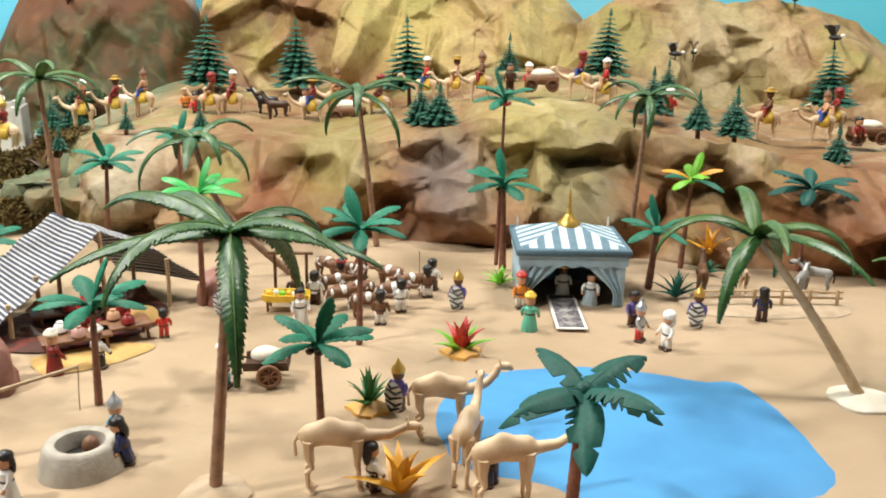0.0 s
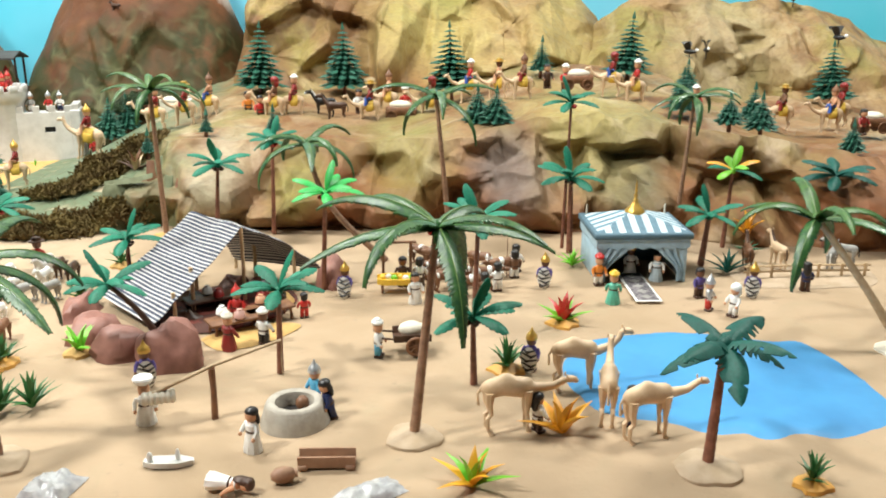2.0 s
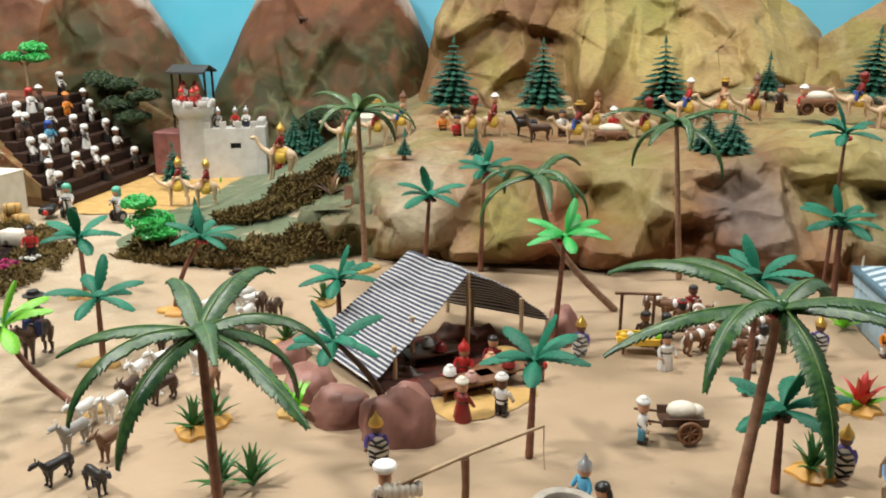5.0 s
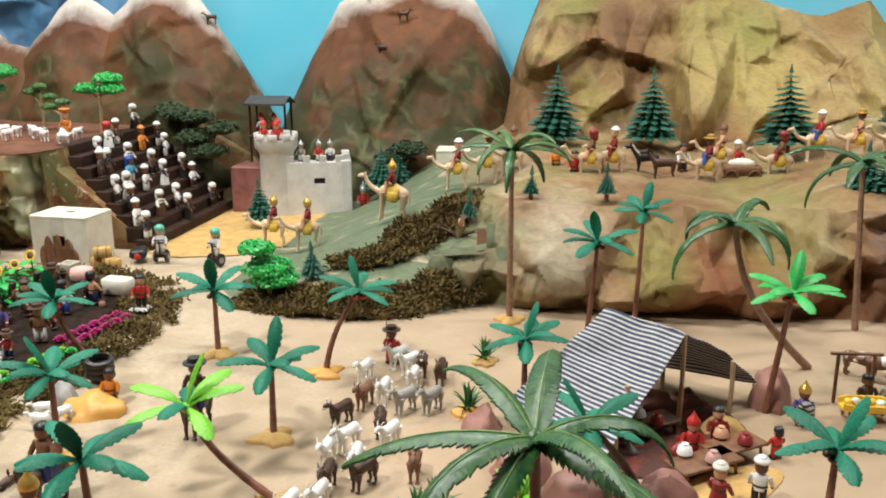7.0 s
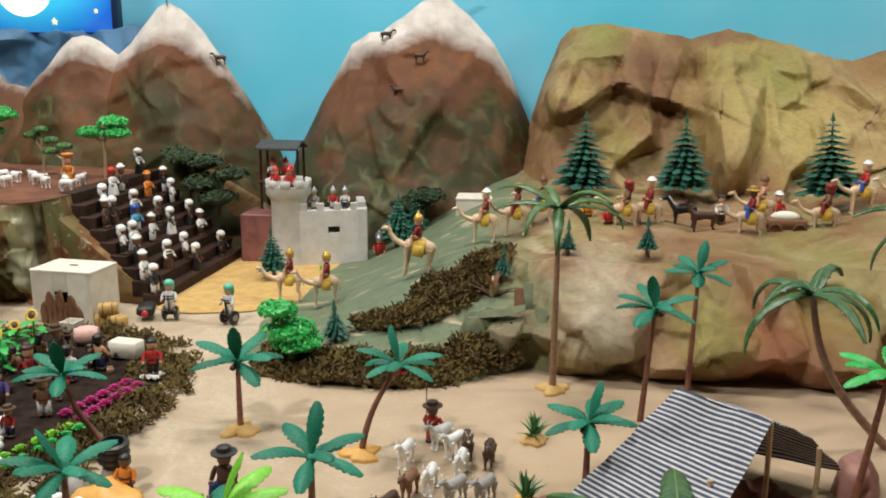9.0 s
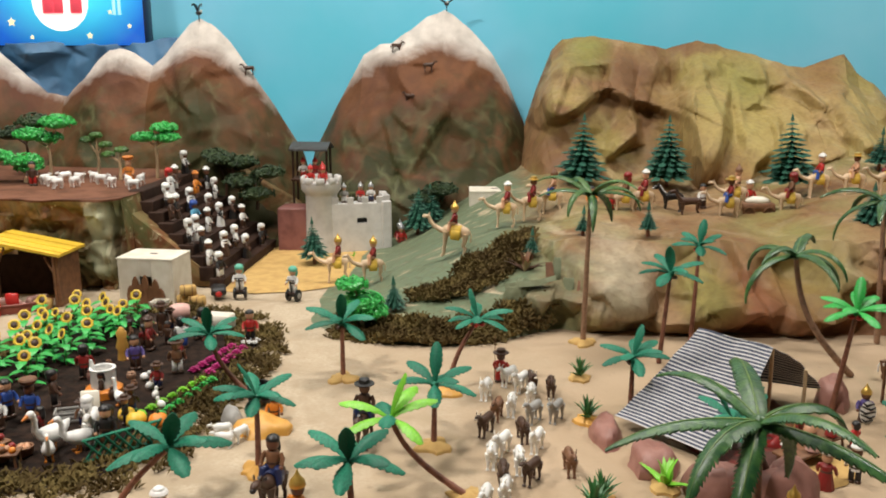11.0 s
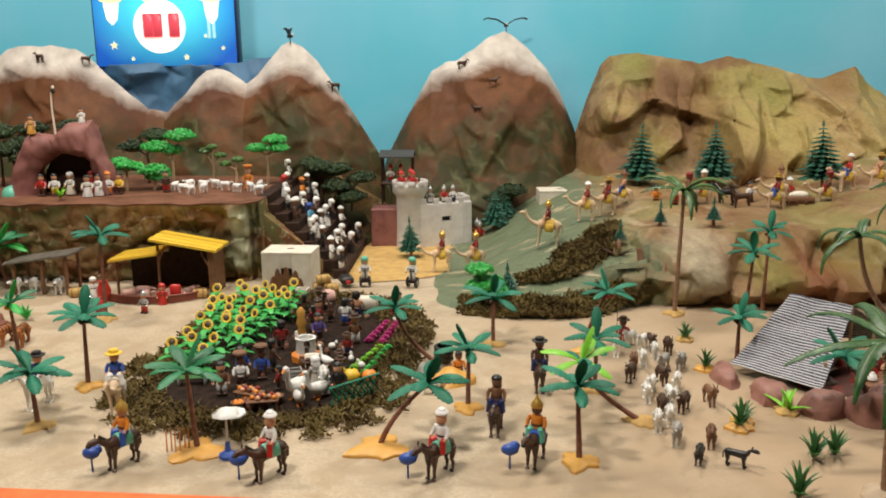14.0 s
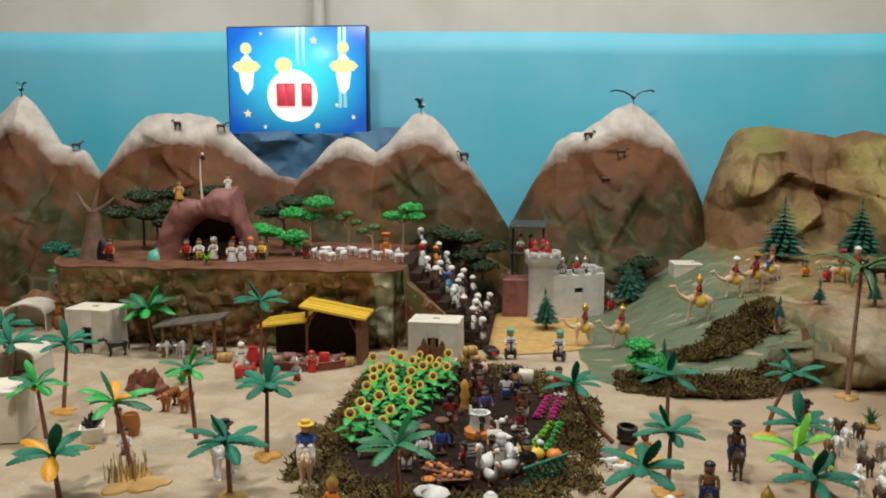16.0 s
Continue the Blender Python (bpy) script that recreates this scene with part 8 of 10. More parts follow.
# ---- stable with yellow roofs, and grey shed ----


def plank_roof(parent, material, label, xa, za, xb, zb, y0, y1, th=0.007, n=7):
    """Planks running up a roof that slopes along x, each laid over the one in front."""
    roof = new("roof")
    roof.parent = parent
    tagged(roof, label)
    for k in range(n):
        a, b = y0 + (y1 - y0) * k / n, y0 + (y1 - y0) * (k + 1) / n - 0.0006
        dz = 0.0015 * (k % 2)
        s = Shape()
        s.rings([[(xa, a, za + dz), (xa, b, za + dz), (xa, b, za - th), (xa, a, za - th)], [(xb, a, zb + dz), (xb, b, zb + dz), (xb, b, zb - th), (xb, a, zb - th)]])
        part("plank", s, material, roof, smooth=False)


stable = thing("stable", (0, 0, 0), "open wooden stable with two bright yellow roofs", "stable")
plank_roof(stable, YELLOW, "bright yellow plank roof", -2.345, 0.182, -2.142, 0.146, 2.085, 2.225)
plank_roof(stable, YELLOW, "bright yellow plank roof", -2.325, 0.138, -2.475, 0.116, 2.085, 2.225)
s = Shape()
s.box(-2.46, -2.165, 2.222, 2.228, 0, 0.112, 0, 0.001)
s.box(-2.335, -2.165, 2.2225, 2.2275, 0.111, 0.140, 0, 0.001)
part("back_wall", s, STEP, stable, smooth=False)
s = Shape()
s.box(-2.168, -2.160, 2.11, 2.222, 0, 0.140, 0, 0.001)
part("side_wall", s, WOOD, stable, smooth=False)
for px, ph in ((-2.458, 0.108), (-2.328, 0.165), (-2.172, 0.142)):
    s = Shape()
    s.tube([(px, 2.11, 0), (px, 2.11, ph)], 0.0045, 8)
    s.tube([(px, 2.11, ph * 0.62), (px + 0.024 * (1 if px < -2.3 else -1), 2.11, ph * 0.95)], 0.0028, 6)
    part("post", s, WOOD, stable)
pen = thing("low_pen", (0, 0, 0), "low red-brown curved pen wall before the stable", "fence")
s = Shape()
rings = []
for k in range(21):
    a = math.pi * (1.0 + k / 20)
    x, y = -2.345 + 0.155 * math.cos(a), 2.115 + 0.10 * math.sin(a)
    rings.append([(x, y, 0), (x, y, 0.022), (x * 0.999 + 0.001, y + 0.005, 0.022), (x, y + 0.005, 0)])
s.rings(rings)
part("wall", s, REDBROWN, pen)
s = Shape()
s.tube([(-2.345 + 0.156 * math.cos(math.pi * (1 + k / 20)), 2.115 + 0.101 * math.sin(math.pi * (1 + k / 20)), 0.023) for k in range(21)], 0.003, 6)
part("rail", s, REDBROWN, pen)
for px, py, pr in ((-2.42, 2.09, 30), (-2.36, 2.075, 100), (-2.31, 2.10, 200), (-2.27, 2.08, -20), (-2.24, 2.12, 60), (-2.39, 2.13, 0)):
    beast("pig", px, py, pr, PINK, PINK, label="small pink plastic pig in the pen", group="pigs in the pen", size=1.15)
doll(-2.53, 2.095, 10, "robe", top=WHITE, low=WHITE, hat="hood", label="white-robed toy doll at the stable")
shed = thing("cow_shed", (0, 0, 0), "grey weathered lean-to shed for cows", "shed")
plank_roof(shed, DARKROOF, "weathered grey plank roof", -2.815, 0.100, -2.60, 0.130, 2.105, 2.22, 0.005)
for px, py in ((-2.79, 2.125), (-2.70, 2.125), (-2.625, 2.125), (-2.79, 2.21), (-2.625, 2.21)):
    s = Shape()
    s.tube([(px, py, 0), (px, py, 0.125 + (px + 2.60) * 0.14 - 0.004)], 0.006, 7)
    part("post", s, WOOD, shed)
for px, py, pr in ((-2.78, 2.15, 250), (-2.735, 2.16, 260), (-2.66, 2.15, 280)):
    beast("cow", px, py, pr, WHITE, BLACK, label="black and white plastic cow in the shed", group="shed cows", size=0.85)
doll(-2.29, 2.02, 15, "robe", top=RED, low=RED, hat="hood", hat_mat=RED, label="toy doll in bright red hooded robe")
doll(-2.31, 1.93, -15, top=SILVER, low=RED, hat="helmet", hat_mat=SILVER, label="toy knight in silver with red trousers")
doll(-2.44, 1.88, 40, top=RED, low=WHITE, hat="helmet", hat_mat=SILVER, label="toy soldier in red and white", name="toy_soldier")
s = Shape()
s.box(-0.016, 0.016, -0.006, 0.006, 0.0, 0.05, 0, 0.003)
solo("red_banner", s, RED, pose(-2.262, 2.055, 0, 0, 0, 8), "upright bright red board by the stable", "board")

# tigers, dark heap and rocks of the left-hand sand
for tx, ty, tr in ((-2.565, 1.66, 262), (-2.522, 1.655, 280)):
    beast("cat", tx, ty, tr, TIGER, BLACK, label="brown and black striped plastic tiger", group="tigers", size=1.3)
for rx, ry, rr, rh, k in ((-2.72, 1.80, (0.034, 0.03), 0.052, 21), (-2.675, 1.785, (0.03, 0.026), 0.066, 22), (-2.64, 1.77, (0.024, 0.022), 0.038, 30), (-2.695, 1.752, (0.022, 0.018), 0.024, 31)):
    rock(rx, ry, rr, rh, k, RUSTROCK, "dark rust-brown jagged plastic rock", group="rocks", lump=1.1)
planter = thing("planter", (-2.645, 1.41, 0), "white square planter with a black bush", "planter", rz=24)
s = Shape()
s.rings([[(-w, -w, z), (w, -w, z), (w, w, z), (-w, w, z)] for w, z in ((0.020, 0), (0.027, 0.032), (0.027, 0.036), (0.022, 0.036), (0.020, 0.028))])
part("tub", s, CREAM, planter, smooth=False)
rnd = random.Random(71)
s = Shape()
for k in range(34):
    a, e, ln = rnd.uniform(0, 6.28), rnd.uniform(0.5, 1.5), rnd.uniform(0.026, 0.046)
    d = Vector((math.cos(a) * math.cos(e), math.sin(a) * math.cos(e), math.sin(e)))
    s.tube([(0, 0, 0.024), d * ln * 0.6 + Vector((0, 0, 0.026)), d * ln + Vector((0, 0, 0.024))], [0.0035, 0.0045, 0.0008], 5)
part("bush", s, BLACK, planter, "black plastic bush")
s = Shape()
s.lathe([(0.017, 0), (0.021, 0.014), (0.022, 0.026), (0.021, 0.038), (0.017, 0.052), (0.014, 0.052), (0.012, 0.046)], 14)
solo("barrel", s, TIGER, pose(-2.575, 1.455, 0), "orange-brown wooden barrel on the sand", "barrel")
doll(-2.535, 1.345, 10, top=WHITE, low=GREY, hat="none", label="toy doll in white and grey")
doll(-2.61, 1.47, 100, top=MBROWN, low=BROWN, hat="none", label="toy doll in dark brown beside the barrel")
s = Shape()
for k in range(60):
    a, d = rnd.uniform(0, 6.28), 0.045 * math.sqrt(rnd.random())
    px, py = d * math.cos(a) - 0.012, d * math.sin(a) + 0.01
    s.tube([(px, py, 0), (px + rnd.uniform(-0.006, 0.006), py + rnd.uniform(-0.004, 0.004), rnd.uniform(0.022, 0.055))], [0.0013, 0.0006], 4)
solo("dry_straw", s, STRAWY, pose(-2.452, 1.198, 0.003), "tuft of dry yellow straw under a palm", "straw")
# red chest and tall red jar before the stable
s = Shape()
s.box(-0.028, 0.028, -0.018, 0.018, 0, 0.034, 0, 0.003)
s.tube([(-0.0275, -0.0185, 0.034), (-0.0275, -0.013, 0.044), (-0.0275, 0, 0.048)], 0.003, 6)
s.tube([(0.0275, -0.0185, 0.034), (0.0275, -0.013, 0.044), (0.0275, 0, 0.048)], 0.003, 6)
solo("red_chest", s, RED, pose(-2.46, 1.93, 0, 0, 0, -8), "red plastic chest before the yellow-roofed stable", "chest")
s = Shape()
s.lathe([(0.012, 0), (0.019, 0.012), (0.021, 0.034), (0.014, 0.052), (0.012, 0.058), (0.015, 0.062), (0.011, 0.062)], 14)
solo("tall_jar", s, RED, pose(-2.478, 2.05, 0), "tall bright red jar before the stable", "jar")


def vault_house(loc, w, d, h, rz, label):
    """A white house with a barrel-vaulted roof and an arched front opening."""
    ob = thing("vault_house", loc, label, "house", "pale houses", rz=rz)
    for sx in (-1, 1):
        s = Shape()
        s.box(min(sx * w, sx * (w - 0.006)), max(sx * w, sx * (w - 0.006)), -d, d, 0, h * 0.6, 0, 0.001)
        part("wall", s, CREAM, ob, smooth=False)
    s = Shape()
    s.box(-w + 0.006, w - 0.006, d - 0.006, d, 0, h * 0.62, 0, 0.001)
    part("wall", s, CREAM, ob, smooth=False)
    s = Shape()
    arc = [math.pi * k / 14 for k in range(15)]
    ring = [(1.03 * math.cos(a), math.sin(a)) for a in arc] + [(0.9 * math.cos(a), 0.86 * math.sin(a)) for a in reversed(arc)]
    s.rings([[(w * x, y, h * 0.6 + h * 0.4 * z) for x, z in ring] for y in (-d - 0.004, -d, 0, d, d + 0.004)])
    part("roof", s, CREAM, ob, "white barrel-vaulted roof")
    return ob


vault_house((-3.43, 2.46, 0), 0.075, 0.06, 0.10, 10, "white vaulted house beside rust-coloured jars")
vault_house((-3.11, 1.90, 0), 0.055, 0.06, 0.095, 8, "white vaulted house beside the palms")
for jx, jy, jh, jm, jw in ((-3.345, 2.48, 0.05, RUSTROCK, "rust-brown"), (-3.315, 2.45, 0.062, TIGER, "orange-brown"), (-3.35, 2.52, 0.085, TIGER, "orange-brown"), (-3.305, 2.50, 0.075, RUSTROCK, "rust-brown"), (-3.28, 2.42, 0.042, TIGER, "orange-brown"), (-3.27, 2.47, 0.06, RUSTROCK, "rust-brown")):
    s = Shape()
    s.lathe([(r * jh, z * jh) for r, z in ((0.20, 0), (0.36, 0.25), (0.40, 0.5), (0.27, 0.78), (0.20, 0.86), (0.26, 0.98), (0.18, 0.98), (0.15, 0.86))], 12)
    solo("clay_jar", s, jm, pose(jx, jy, 0), jw + " clay jar beside the white houses", "jar", "clay jars")
rock(-3.47, 2.66, (0.17, 0.08), 0.10, 26, RUSTPAPER, "rust-brown plaster mound behind the houses", group="rocks", lump=0.9)
rock(-3.10, 2.36, (0.05, 0.04), 0.07, 27, RUSTROCK, "rust-brown plaster rock by the houses", group="rocks")
palm((-3.40, 2.64, 0.07), 0.095, (0.004, 0), 0.055, 7, mats=(TEAL, BRIGHT), seed=35, fruit=YELLOW, label="small teal palm with yellow flowers on the mound")
beast("dog", -2.945, 2.135, 205, BLACK, BLACK, label="black plastic dog beside the house", group="dogs", size=1.5)
rock(-1.415, 1.405, (0.05, 0.04), 0.03, 29, OBASE, "orange-brown sand mound below the palm", group="rocks")
for k in range(3):
    s = Shape()
    s.lathe([(0.016, -0.006), (0.022, -0.004), (0.0235, 0), (0.022, 0.004), (0.016, 0.006), (0.014, 0), (0.016, -0.006)], 18)
    solo("tyre", s, BLACK, pose(-1.435, 1.463, 0.034 + 0.0115 * k, 6 * k - 6, 4, 0), "black rubber toy tyre in a stack", "tyre", "stacked tyres")
s = Shape()
s.lathe([(0.019, 0), (0.021, 0.01), (0.017, 0.024), (0.006, 0.0285)], 14)
solo("grey_drum", s, GREY, pose(-1.435, 1.463, 0), "grey rounded drum under the tyres", "drum")
doll(-1.40, 1.43, 10, top=ORANGE, low=BROWN, skin=DSKIN, hat="none", label="toy doll in orange beside the tyres")
rock(-1.475, 1.42, (0.022, 0.02), 0.036, 31, GREY, "grey plastic boulder at the garden moss", group="rocks")
for gx, gy, gr in ((-1.475, 1.37, 200), (-1.44, 1.36, 240), (-1.46, 1.335, 180)):
    beast("sheep", gx, gy, gr, WHITE, CREAM, label="small white plastic lamb by the mound", group="lambs", size=0.8)

# ---- the garden ----
SUNF = {}


def sunflower(x, y, h, rz):
    ob = thing("sunflower", (x, y, 0.006), "tall green sunflower with yellow bloom, dark centre", "sunflower", "sunflowers", rz=rz)
    if not SUNF:
        s = Shape()
        s.tube([(0, 0, 0), (0.001, 0, 0.5), (0, -0.02, 0.97)], [0.028, 0.024, 0.02], 6)
        SUNF["stem"] = s.mesh("stem", [BRIGHT])
        s = Shape()
        for u in (0,):
            s.rings([[(0.0 + q, -w, z), (q, 0, z - 0.02), (q, w, z), (q, 0, z + 0.015)] for q, w, z in ((0.0, 0.01, 0), (0.12, 0.10, 0.05), (0.26, 0.13, 0.05), (0.40, 0.07, 0.0), (0.48, 0.005, -0.05))])
        SUNF["leaf"] = s.mesh("leaf", [BRIGHT])
        s = Shape()
        M = pose(0, -0.04, 1.0, 62, 0, 0)
        n = 16
        ring = []
        for f, z in ((0.095, 0.02), (0.128, 0.045), (0.165, 0.03), (0.128, 0.0), (0.095, 0.0)):
            ring.append([(f * (1.12 if (i % 2 and f > 0.16) else 1) * math.cos(2 * math.pi * i / n), f * (1.12 if (i % 2 and f > 0.16) else 1) * math.sin(2 * math.pi * i / n), z) for i in range(n)])
        s.rings(ring, 0, False, M)
        SUNF["petals"] = s.mesh("petals", [YELLOW])
        s = Shape()
        s.lathe([(0.10, -0.01), (0.105, 0.018), (0.065, 0.038), (0.004, 0.042)], 12, (0, 0, 0), 0, 1, 1, M)
        SUNF["disc"] = s.mesh("disc", [BROWN])
    m = Matrix.Scale(h, 4)
    for nm in ("stem", "petals", "disc"):
        p = part(nm, SUNF[nm], None, ob)
        p.matrix_basis = m
    for k in range(8):
        p = part("leaf", SUNF["leaf"], None, ob)
        p.matrix_basis = m @ pose(0, 0, 0.16 + 0.095 * k, 0, 0, k * 140)


SUN = ((-2.052, 1.831), (-2.041, 1.973), (-1.958, 1.942), (-1.904, 1.924), (-1.903, 1.863), (-1.933, 1.811), (-1.957, 1.766), (-2.015, 1.782), (-2.049, 1.711), (-2.053, 1.645), (-1.953, 1.687), (-1.977, 1.612), (-1.921, 1.677), (-2.003, 1.551), (-2.04, 1.506), (-2.016, 1.464), (-1.925, 1.535), (-1.969, 1.397), (-1.923, 1.885), (-2.021, 1.835), (-2.08, 1.885), (-1.971, 1.885), (-2.0, 1.72), (-1.99, 1.66), (-1.90, 1.74), (-1.94, 1.60), (-2.06, 1.77), (-1.87, 1.83), (-2.01, 1.90), (-1.88, 1.95), (-1.96, 1.46), (-2.045, 1.42))
rnd = random.Random(3)
for fx, fy in SUN:
    sunflower(fx, fy, rnd.uniform(0.064, 0.080), rnd.uniform(-35, 35))
for vx, vy, vr, vm, vn, vl in ((-1.634, 1.377, 0.019, YELLOW, "pumpkin", "round yellow plastic pumpkin"), (-1.595, 1.378, 0.018, ORANGE, "pumpkin", "round orange plastic pumpkin"), (-1.665, 1.405, 0.016, YELLOW, "pumpkin", "round yellow plastic pumpkin")):
    s = Shape()
    rings = []
    for j in range(9):
        a = math.pi * j / 8
        rings.append([(max(0.02, math.sin(a)) * vr * (1 - 0.10 * (i % 2)) * math.cos(2 * math.pi * i / 16), max(0.02, math.sin(a)) * vr * (1 - 0.10 * (i % 2)) * math.sin(2 * math.pi * i / 16), vr * 0.85 * (1 - math.cos(a))) for i in range(16)])
    s.rings(rings)
    s.tube([(0, 0, vr * 1.6), (0.002, 0, vr * 2.0)], [0.003, 0.002], 6, 1)
    solo(vn, s, [vm, GRASSG], pose(vx, vy, 0.006), vl, "pumpkin", "pumpkins")


def veg(x, y, r, material, label):
    s = Shape()
    n = 20
    s.rings([[(r * q * (1 + w * math.cos(i * 2 * math.pi * 5 / n + ph)) * math.cos(2 * math.pi * i / n), r * q * (1 + w * math.cos(i * 2 * math.pi * 5 / n + ph)) * math.sin(2 * math.pi * i / n), r * z) for i in range(n)] for q, z, w, ph in ((0.35, 0.0, 0, 0), (0.9, 0.32, 0.22, 0), (1.0, 0.55, 0.25, 0.2), (0.66, 0.50, 0.1, 1), (0.72, 0.85, 0.22, 2.4), (0.42, 0.78, 0.1, 3), (0.40, 1.05, 0.2, 0.5), (0.08, 0.95, 0, 0))])
    solo("garden_vegetable", s, material, pose(x, y, 0.006), label, "vegetable", "garden vegetables")


for k in range(7):
    f = k / 6
    veg(-1.650 + 0.052 * f, 1.43 + 0.175 * f, 0.0105, LIME, "bright green leafy lettuce in a row")
    veg(-1.612 + 0.034 * f, 1.43 + 0.175 * f, 0.0105, BRIGHT, "green leafy lettuce in a row")
for k in range(6):
    f = k / 5
    veg(-1.632 + 0.03 * f, 1.655 + 0.15 * f, 0.012, MAGENTA, "magenta red cabbage in a row")
    veg(-1.597 + 0.022 * f, 1.645 + 0.15 * f, 0.012, MAGENTA, "magenta red cabbage in a row")
for k in range(6):
    veg(-1.585 + 0.012 * (k % 3), 1.84 + 0.02 * (k // 3), 0.008, WHITE, "white-green cauliflower in a row")
trel = thing("garden_trellis", (-1.613, 1.282, 0.006), "teal plastic lattice fence at the garden edge", "fence", rz=45)
for k in range(7):
    for q in (-1, 1):
        s = Shape()
        x = -0.05 + 0.1 * k / 6
        s.tube([(x - 0.016 * q, 0.002 * q, 0.0), (x + 0.016 * q, 0.002 * q, 0.042)], 0.0022, 6)
        part("slat", s, TEAL, trel)
for z in (0.004, 0.040):
    s = Shape()
    s.tube([(-0.064, 0, z), (0.064, 0, z)], 0.0028, 6)
    part("rail", s, TEAL, trel)
fount = thing("well_tower", (-1.764, 1.525, 0.006), "white round well tower on orange base", "well")
s = Shape()
s.lathe([(0.036, 0), (0.036, 0.014), (0.030, 0.018), (0.004, 0.018)], 10)
part("base", s, ORANGE, fount)
s = Shape()
s.lathe([(0.024, 0.016), (0.023, 0.05), (0.025, 0.055), (0.019, 0.055), (0.018, 0.03), (0.002, 0.03)], 16)
part("drum", s, WHITE, fount)
s = Shape()
s.tube([(-0.02, 0, 0.05), (-0.022, 0, 0.07)], [0.006, 0.003], 7)
part("spike", s, WHITE, fount)
s = Shape()
s.lathe([(0.012, 0), (0.010, 0.02), (0.014, 0.03), (0.009, 0.045), (0.012, 0.06), (0.004, 0.072)], 12)
solo("garden_statue", s, OBASE, pose(-1.815, 1.72, 0.006), "orange-yellow turned garden ornament", "ornament")


def goose(x, y, rz, size, label):
    s = Shape()
    s.rings([[(u * 0.026, w * 0.0125 * math.cos(a), 0.022 + zz + w * 0.0125 * math.sin(a)) for a in (2 * math.pi * i / 12 for i in range(12))] for u, w, zz in ((-1.25, 0.1, 0.008), (-1.0, 0.45, 0.004), (-0.5, 0.9, 0.0), (0.1, 1.05, 0.0), (0.6, 0.85, 0.003), (0.9, 0.4, 0.008))])
    s.tube([(0.018, 0, 0.026), (0.028, 0, 0.038), (0.027, 0, 0.052), (0.030, 0, 0.060)], [0.007, 0.0045, 0.0038, 0.0045], 8)
    s.blob((0.033, 0, 0.062), (0.0065, 0.0048, 0.005), 0, 9, 6)
    s.tube([(0.038, 0, 0.0615), (0.047, 0, 0.059)], [0.003, 0.0012], 6, 1)
    for q in (-1, 1):
        s.tube([(0.002, q * 0.006, 0.014), (0.003, q * 0.006, 0.001), (0.012, q * 0.007, 0.0)], [0.002, 0.0018, 0.003], 6, 1)
    solo("toy_goose", s, [WHITE, ORANGE], pose(x, y, 0.007, 0, 0, rz) @ Matrix.Scale(size, 4), label, "toy animal", "garden geese")


goose(-1.738, 1.285, 255, 1.25, "large white plastic goose in the garden")
goose(-1.724, 1.245, 300, 0.85, "white plastic goose bending beside the moss")
goose(-1.690, 1.285, 230, 1.05, "white plastic goose beside the trellis")
goose(-1.705, 1.47, 140, 0.75, "small white plastic goose by the well tower")
beast("goat", -1.686, 1.325, 285, WHITE, CREAM, z=0.008, label="white plastic goat standing in the garden", size=1.35)
doll(-1.655, 1.318, 10, top=BLACK, low=BROWN, skin=DSKIN, z=0.008, label="toy gardener in black with brown legs", group="toy gardeners", name="toy_gardener", size=0.9)
doll(-1.708, 1.352, 190, "robe", top=WHITE, low=CREAM, hat="hood", hat_mat=WHITE, z=0.008, label="toy gardener in a white hooded robe", group="toy gardeners", name="toy_gardener", size=0.9)
s = Shape()
s.box(-0.016, 0.016, -0.003, 0.003, 0.0, 0.062, 0, 0.0015)
solo("cream_board", s, CREAM, pose(-1.722, 1.385, 0.006, -8, 0, 12), "upright cream board in the garden", "board")
crate = thing("crate", (-1.772, 1.40, 0.006), "small grey slatted garden crate", "crate", rz=20)
for q in range(3):
    for sy in (-1, 1):
        s = Shape()
        s.box(-0.022, 0.022, sy * 0.014 - 0.001, sy * 0.014 + 0.001, 0.001 + 0.007 * q, 0.006 + 0.007 * q, 0, 0.0004)
        part("slat", s, GREY, crate)
for q in (-1, 1):
    s = Shape()
    s.box(q * 0.021 - 0.0012, q * 0.021 + 0.0012, -0.0135, 0.0135, 0.0, 0.022, 0, 0.0004)
    part("end_board", s, GREY, crate)
for tx, ty, tr in ((-1.792, 1.222, 12), (-1.832, 1.262, -20)):
    tab = thing("market_table", (tx, ty, 0.006), "brown wooden market table heaped with produce", "table", "market tables", rz=tr)
    s = Shape()
    s.box(-0.030, 0.030, -0.016, 0.016, 0.020, 0.024, 0, 0.0008)
    part("tabletop", s, WOOD, tab)
    for sx in (-1, 1):
        for sy in (-1, 1):
            s = Shape()
            s.tube([(sx * 0.026, sy * 0.012, 0), (sx * 0.025, sy * 0.012, 0.021)], 0.002, 6)
            part("leg", s, WOOD, tab)
    for q in range(9):
        s = Shape()
        s.blob((-0.022 + 0.0055 * q, 0.008 * math.sin(q * 2.1), 0.028 + 0.002 * (q % 2)), (0.006, 0.006, 0.0055), 0, 8, 5)
        part("produce", s, (ORANGE, MBROWN, SKIN, DRED)[q % 4], tab)
for cx, cy, m1, m2 in ((-1.872, 1.348, WHITE, BROWN), (-1.838, 1.395, BLUE, BROWN)):
    doll(cx, cy, 15, top=m1, low=m2, skin=DSKIN, hat="basket", hat_mat=MBROWN, z=0.008, label="toy carrier with a tall brown basket on the head", group="toy gardeners", name="toy_gardener", size=0.95)
rods = thing("rod_fence", (-1.905, 1.035, 0.004), "low fence of thin orange rods", "fence", rz=10)
